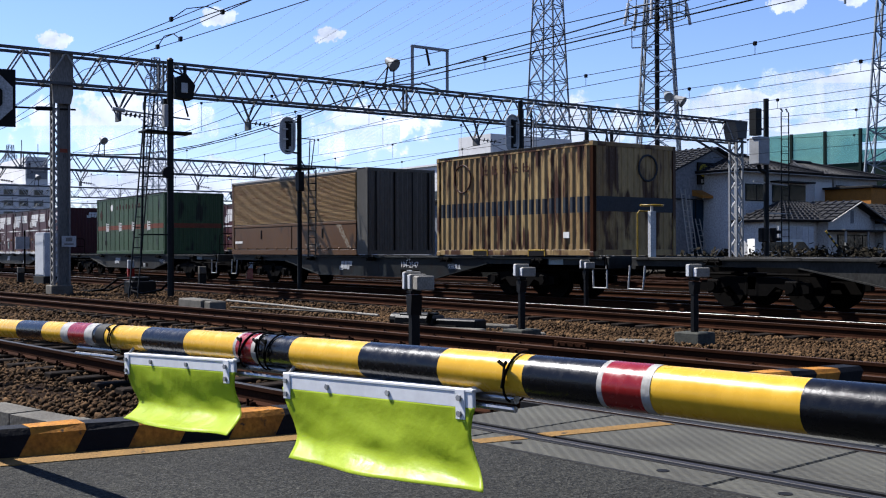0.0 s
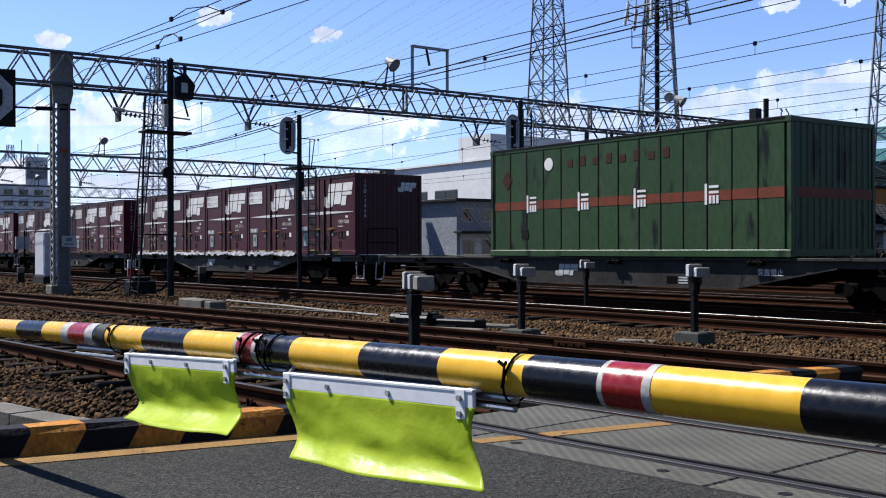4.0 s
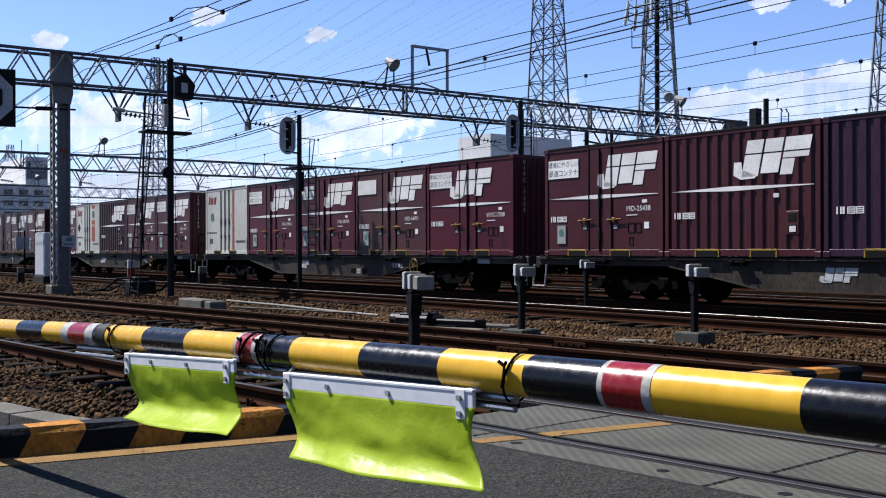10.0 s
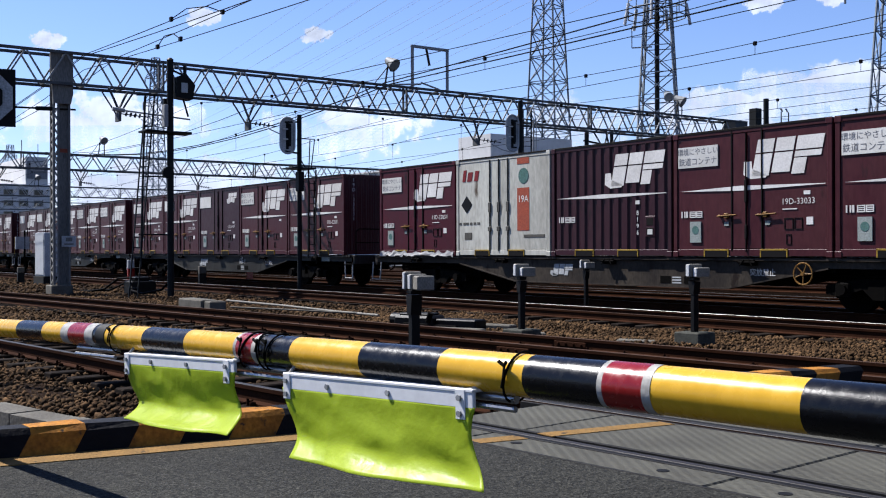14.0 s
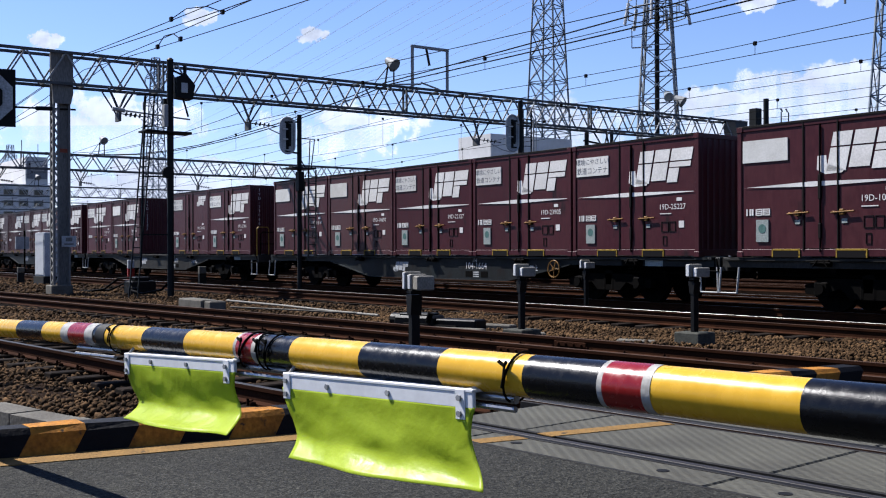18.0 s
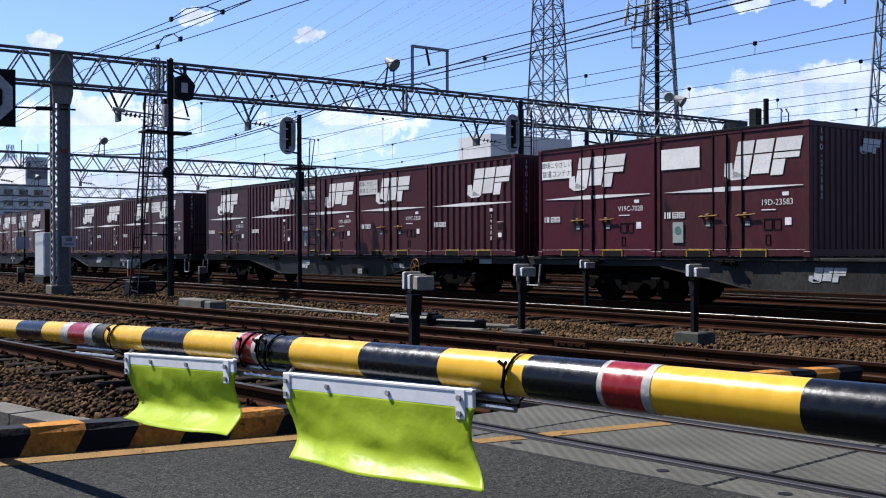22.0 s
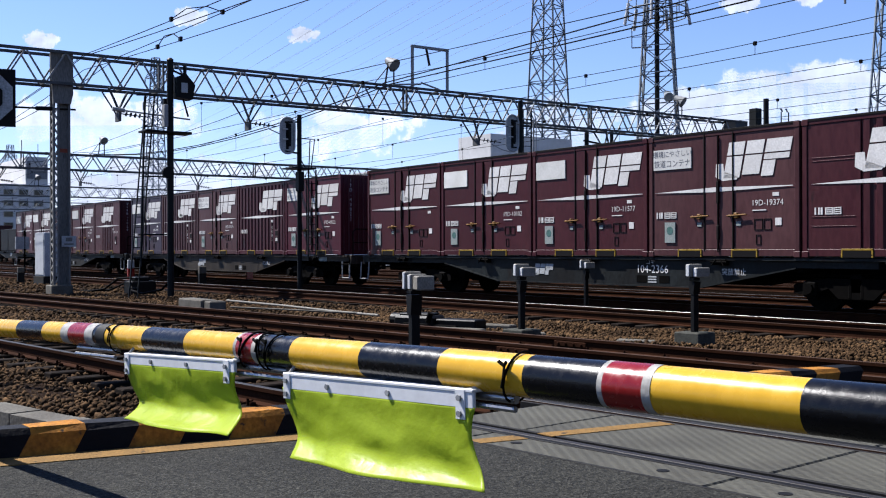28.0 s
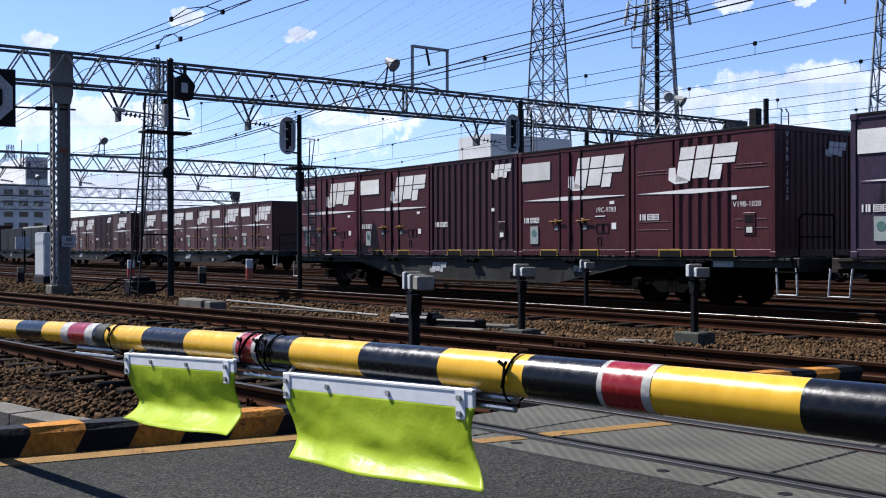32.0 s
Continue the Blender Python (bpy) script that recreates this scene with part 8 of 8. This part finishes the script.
# grey block of flats and its stair tower, far along the line
ft = thing("office_block", "distant grey office block with rows of windows and roof tower", "building")
part("wall", Mesh().box((-300, 40, BED), (-262, 72, 16.8)), M_WALLW, ft)
part("tower", Mesh().box((-290, 66.5, 16.8), (-262.5, 71.6, 23.4)), M_WALLW, ft)
part("tower_sign", Mesh().box((-262.4, 66.8, 18.2), (-262.2, 71.4, 22.4)), M_WALLG, ft)
part("sign_patch", Mesh().box((-262.2, 67.6, 20.2), (-262.0, 70.6, 22.2)), M_SIGN, ft)
part("antenna", Mesh().rod((-270, 67.5, 23), (-270, 67.5, 28), 0.12, 6).rod((-268, 70.8, 23), (-268, 70.8, 27), 0.1, 6), M_GALV, ft)
for j in range(6):
    for i in range(9):
        y = 41.0 + i * 3.4
        w = part("window", Mesh().box((-262.0, y, 1.2 + j * 2.6), (-261.92, y + 2.2, 2.6 + j * 2.6)), M_GATEW, ft)
        part("pane", Mesh().box((-261.92, y + 0.15, 1.35 + j * 2.6), (-261.88, y + 2.05, 2.45 + j * 2.6)), M_GLASSDARK, w)
for x, y, ln, h, mt in ((-200, 72, 40, 6.0, M_WALLB), (-240, 58, 30, 5.0, M_WALLW), (-330, 66, 50, 8.0, M_WALLB), (-170, 84, 26, 7.0, M_WALLG), (-420, 20, 60, 9.0, M_WALLB), (-500, 70, 120, 10.0, M_WALLG)):
    b = thing("distant_building", "plain distant low building on the skyline", "building", "buildings on the skyline")
    part("wall", Mesh().box((x, y, BED), (x + ln, y + 10, h)), mt, b)
    part("roof", Mesh().box((x - 0.4, y - 0.4, h), (x + ln + 0.4, y + 10.4, h + 0.4)), M_ROOFTILE, b)


def clump(name, label, cx, cy, rx, ry, z0, h, n, size, material, trunk, seed, kind=""):
    """Foliage of many small leaves round uneven centres, on a trunk with limbs."""
    rng = np.random.default_rng(seed)
    t = thing(name, label, "tree" if trunk else "bush", kind=kind)
    cen = np.stack([rng.normal(cx, rx * 0.45, 14), rng.normal(cy, ry * 0.45, 14), rng.uniform(z0 + h * 0.35, z0 + h, 14)], -1)
    m = Mesh()
    for _ in range(n):
        c = cen[rng.integers(14)] + rng.normal(0, 0.22, 3) * (rx, ry, h * 0.6)
        d, e = rng.normal(0, size, 3), rng.normal(0, size * 0.6, 3)
        m.add([c - d, c + e, c + d, c - e], [(0, 1, 2, 3)])
    part("crown", m, material, t)
    if trunk:
        tr = Mesh().rod((cx, cy, BED - 0.1), (cx, cy, z0 + h * 0.5), 0.16, 8, 0.08)
        for c in cen[:7]:
            tr.rod((cx, cy, z0 + h * 0.35), tuple(c), 0.05, 5, 0.02)
        part("trunk", tr, M_TRUNK, t)
    else:
        st = Mesh()
        for c in cen[:8]:
            st.rod((c[0], c[1], BED - 0.05), tuple(c), 0.03, 5, 0.012)
        part("stems", st, M_TRUNK, t)
    return t


clump("tree", "dull green tree far behind the parked wagons", -130, 45, 6, 5, 1.5, 3.6, 900, 0.30, M_LEAF, True, 3)
clump("tree", "dull green tree beside the works building", -122, 47, 5, 5, 1.2, 3.0, 800, 0.30, M_LEAF, True, 4)
clump("bush", "straggling dry weeds along the yard wall", -30.0, 43.8, 3.6, 0.6, BED, 1.3, 700, 0.10, M_DRYGRASS, False, 5)
clump("bush", "straggling dry weeds along the yard wall", -22.5, 43.6, 3.5, 0.6, BED, 1.2, 700, 0.10, M_DRYGRASS, False, 6)
clump("bush", "straggling dry weeds along the yard wall", -38.0, 43.8, 2.6, 0.6, BED, 1.1, 600, 0.10, M_DRYGRASS, False, 8)

clump("bush", "tangled bare shrubs beside the white shop", -46.6, 39.9, 1.4, 1.4, BED, 3.4, 1500, 0.07, M_SHRUB, False, 11)
clump("bush", "tangled bare shrubs beside the white shop", -48.4, 40.6, 1.2, 1.2, BED, 2.6, 900, 0.07, M_SHRUB, False, 12)
clump("bush", "dry brown weeds along the yard wall", -34.0, 43.9, 3.2, 0.4, BED, 1.25, 1400, 0.06, M_DRYGRASS, False, 13)
clump("bush", "dry brown weeds along the yard wall", -27.0, 43.9, 3.2, 0.4, BED, 1.25, 1400, 0.06, M_DRYGRASS, False, 14)

# ---- clouds ----
SKY = 2600.0
FWD, RGT = Vector((-0.8133, 0.5818, 0)), Vector((0.5818, 0.8133, 0))
CLOUDS = []


def cloud(px, py, w, h, drift, density, size, seed, glow=0.335):
    """A far sheet of cumulus; px, py, w and h in thousandths of its distance, drift likewise over the whole clip."""
    def centre(p):
        return FWD * SKY + RGT * (p * SKY / 1000) + Vector((0, 0, EYE[2] + py * SKY / 1000))
    ww, hh = w * SKY / 1000, h * SKY / 1000
    ob = new("backdrop_cloud", Mesh().add([(-ww / 2, 0, -hh / 2), (ww / 2, 0, -hh / 2), (ww / 2, 0, hh / 2), (-ww / 2, 0, hh / 2)], [(0, 1, 2, 3)]).data("cloud", cloud_material("cloud_%d" % seed, seed, density, size, glow)))
    turn = math.degrees(math.atan2(RGT.y, RGT.x))
    tagged(ob, "white fair-weather cumulus cloud drifting in a blue sky", "cloud", "clouds in the sky", "structure")
    CLOUDS.append((ob, [(0.0, pose(*centre(px), 0, 0, turn)), (32.0, pose(*centre(px + drift), 0, 0, turn))]))
    return ob

cloud(400, 140, 340, 110, -42, 0.44, 0.011, 1, 0.365)
cloud(270, 128, 220, 80, -38, 0.34, 0.013, 2, 0.355)
cloud(322, 232, 64, 40, -50, 0.30, 0.030, 3)
cloud(-108, 202, 56, 30, -28, 0.20, 0.030, 4, 0.30)
cloud(-212, 219, 64, 32, -30, 0.28, 0.030, 5)
cloud(-300, 118, 380, 120, -18, 0.21, 0.015, 6, 0.40)
cloud(-80, 112, 300, 100, -18, 0.18, 0.015, 7, 0.40)
cloud(120, 112, 240, 130, -22, 0.16, 0.012, 8)
cloud(-365, 197, 64, 34, -14, 0.24, 0.030, 9)
cloud(-270, 62, 460, 110, -10, 0.20, 0.010, 10, 0.34)
cloud(280, 95, 400, 120, -20, 0.26, 0.008, 11)
cloud(384, 234, 50, 30, -48, 0.22, 0.030, 12)


# ---- what moves ----
def motions():
    ts = [i * 1.0 for i in range(33)]
    for ob, off, y, z in MOVING:
        walk(ob, [(t, pose(run(t) + off, y, z)) for t in ts])
    spin = [i / 15.0 for i in range(481)]
    for ob, _ in WHEELS:
        at = ob.matrix_basis.translation.copy()
        walk(ob, [(t, Matrix.Translation(at) @ Matrix.Rotation((run(t) - run(0.0)) / 0.43, 4, "Y")) for t in spin])
    for ob, rows in CLOUDS:
        walk(ob, rows)
    sway = ((0.0, 0.4), (1.3, -0.4), (2.7, 0.7), (4.2, -0.2), (6.0, 1.3), (7.6, 0.2), (9.0, -0.4), (11.0, 0.3), (13.0, -0.7), (15.0, 0.6), (17.0, 0.0), (19.0, 0.9), (21.0, -0.1), (23.0, -0.2), (25.0, 0.8), (26.5, 0.0), (28.0, -0.8), (30.0, 0.5), (32.0, 0.1))
    for k, ob in enumerate(FLAPS):
        walk(ob, [(t, pose(0, 0, -0.035, -a * (1.0 if k else 0.8)) @ pose(0, 0, 0.035)) for t, a in sway])


motions()
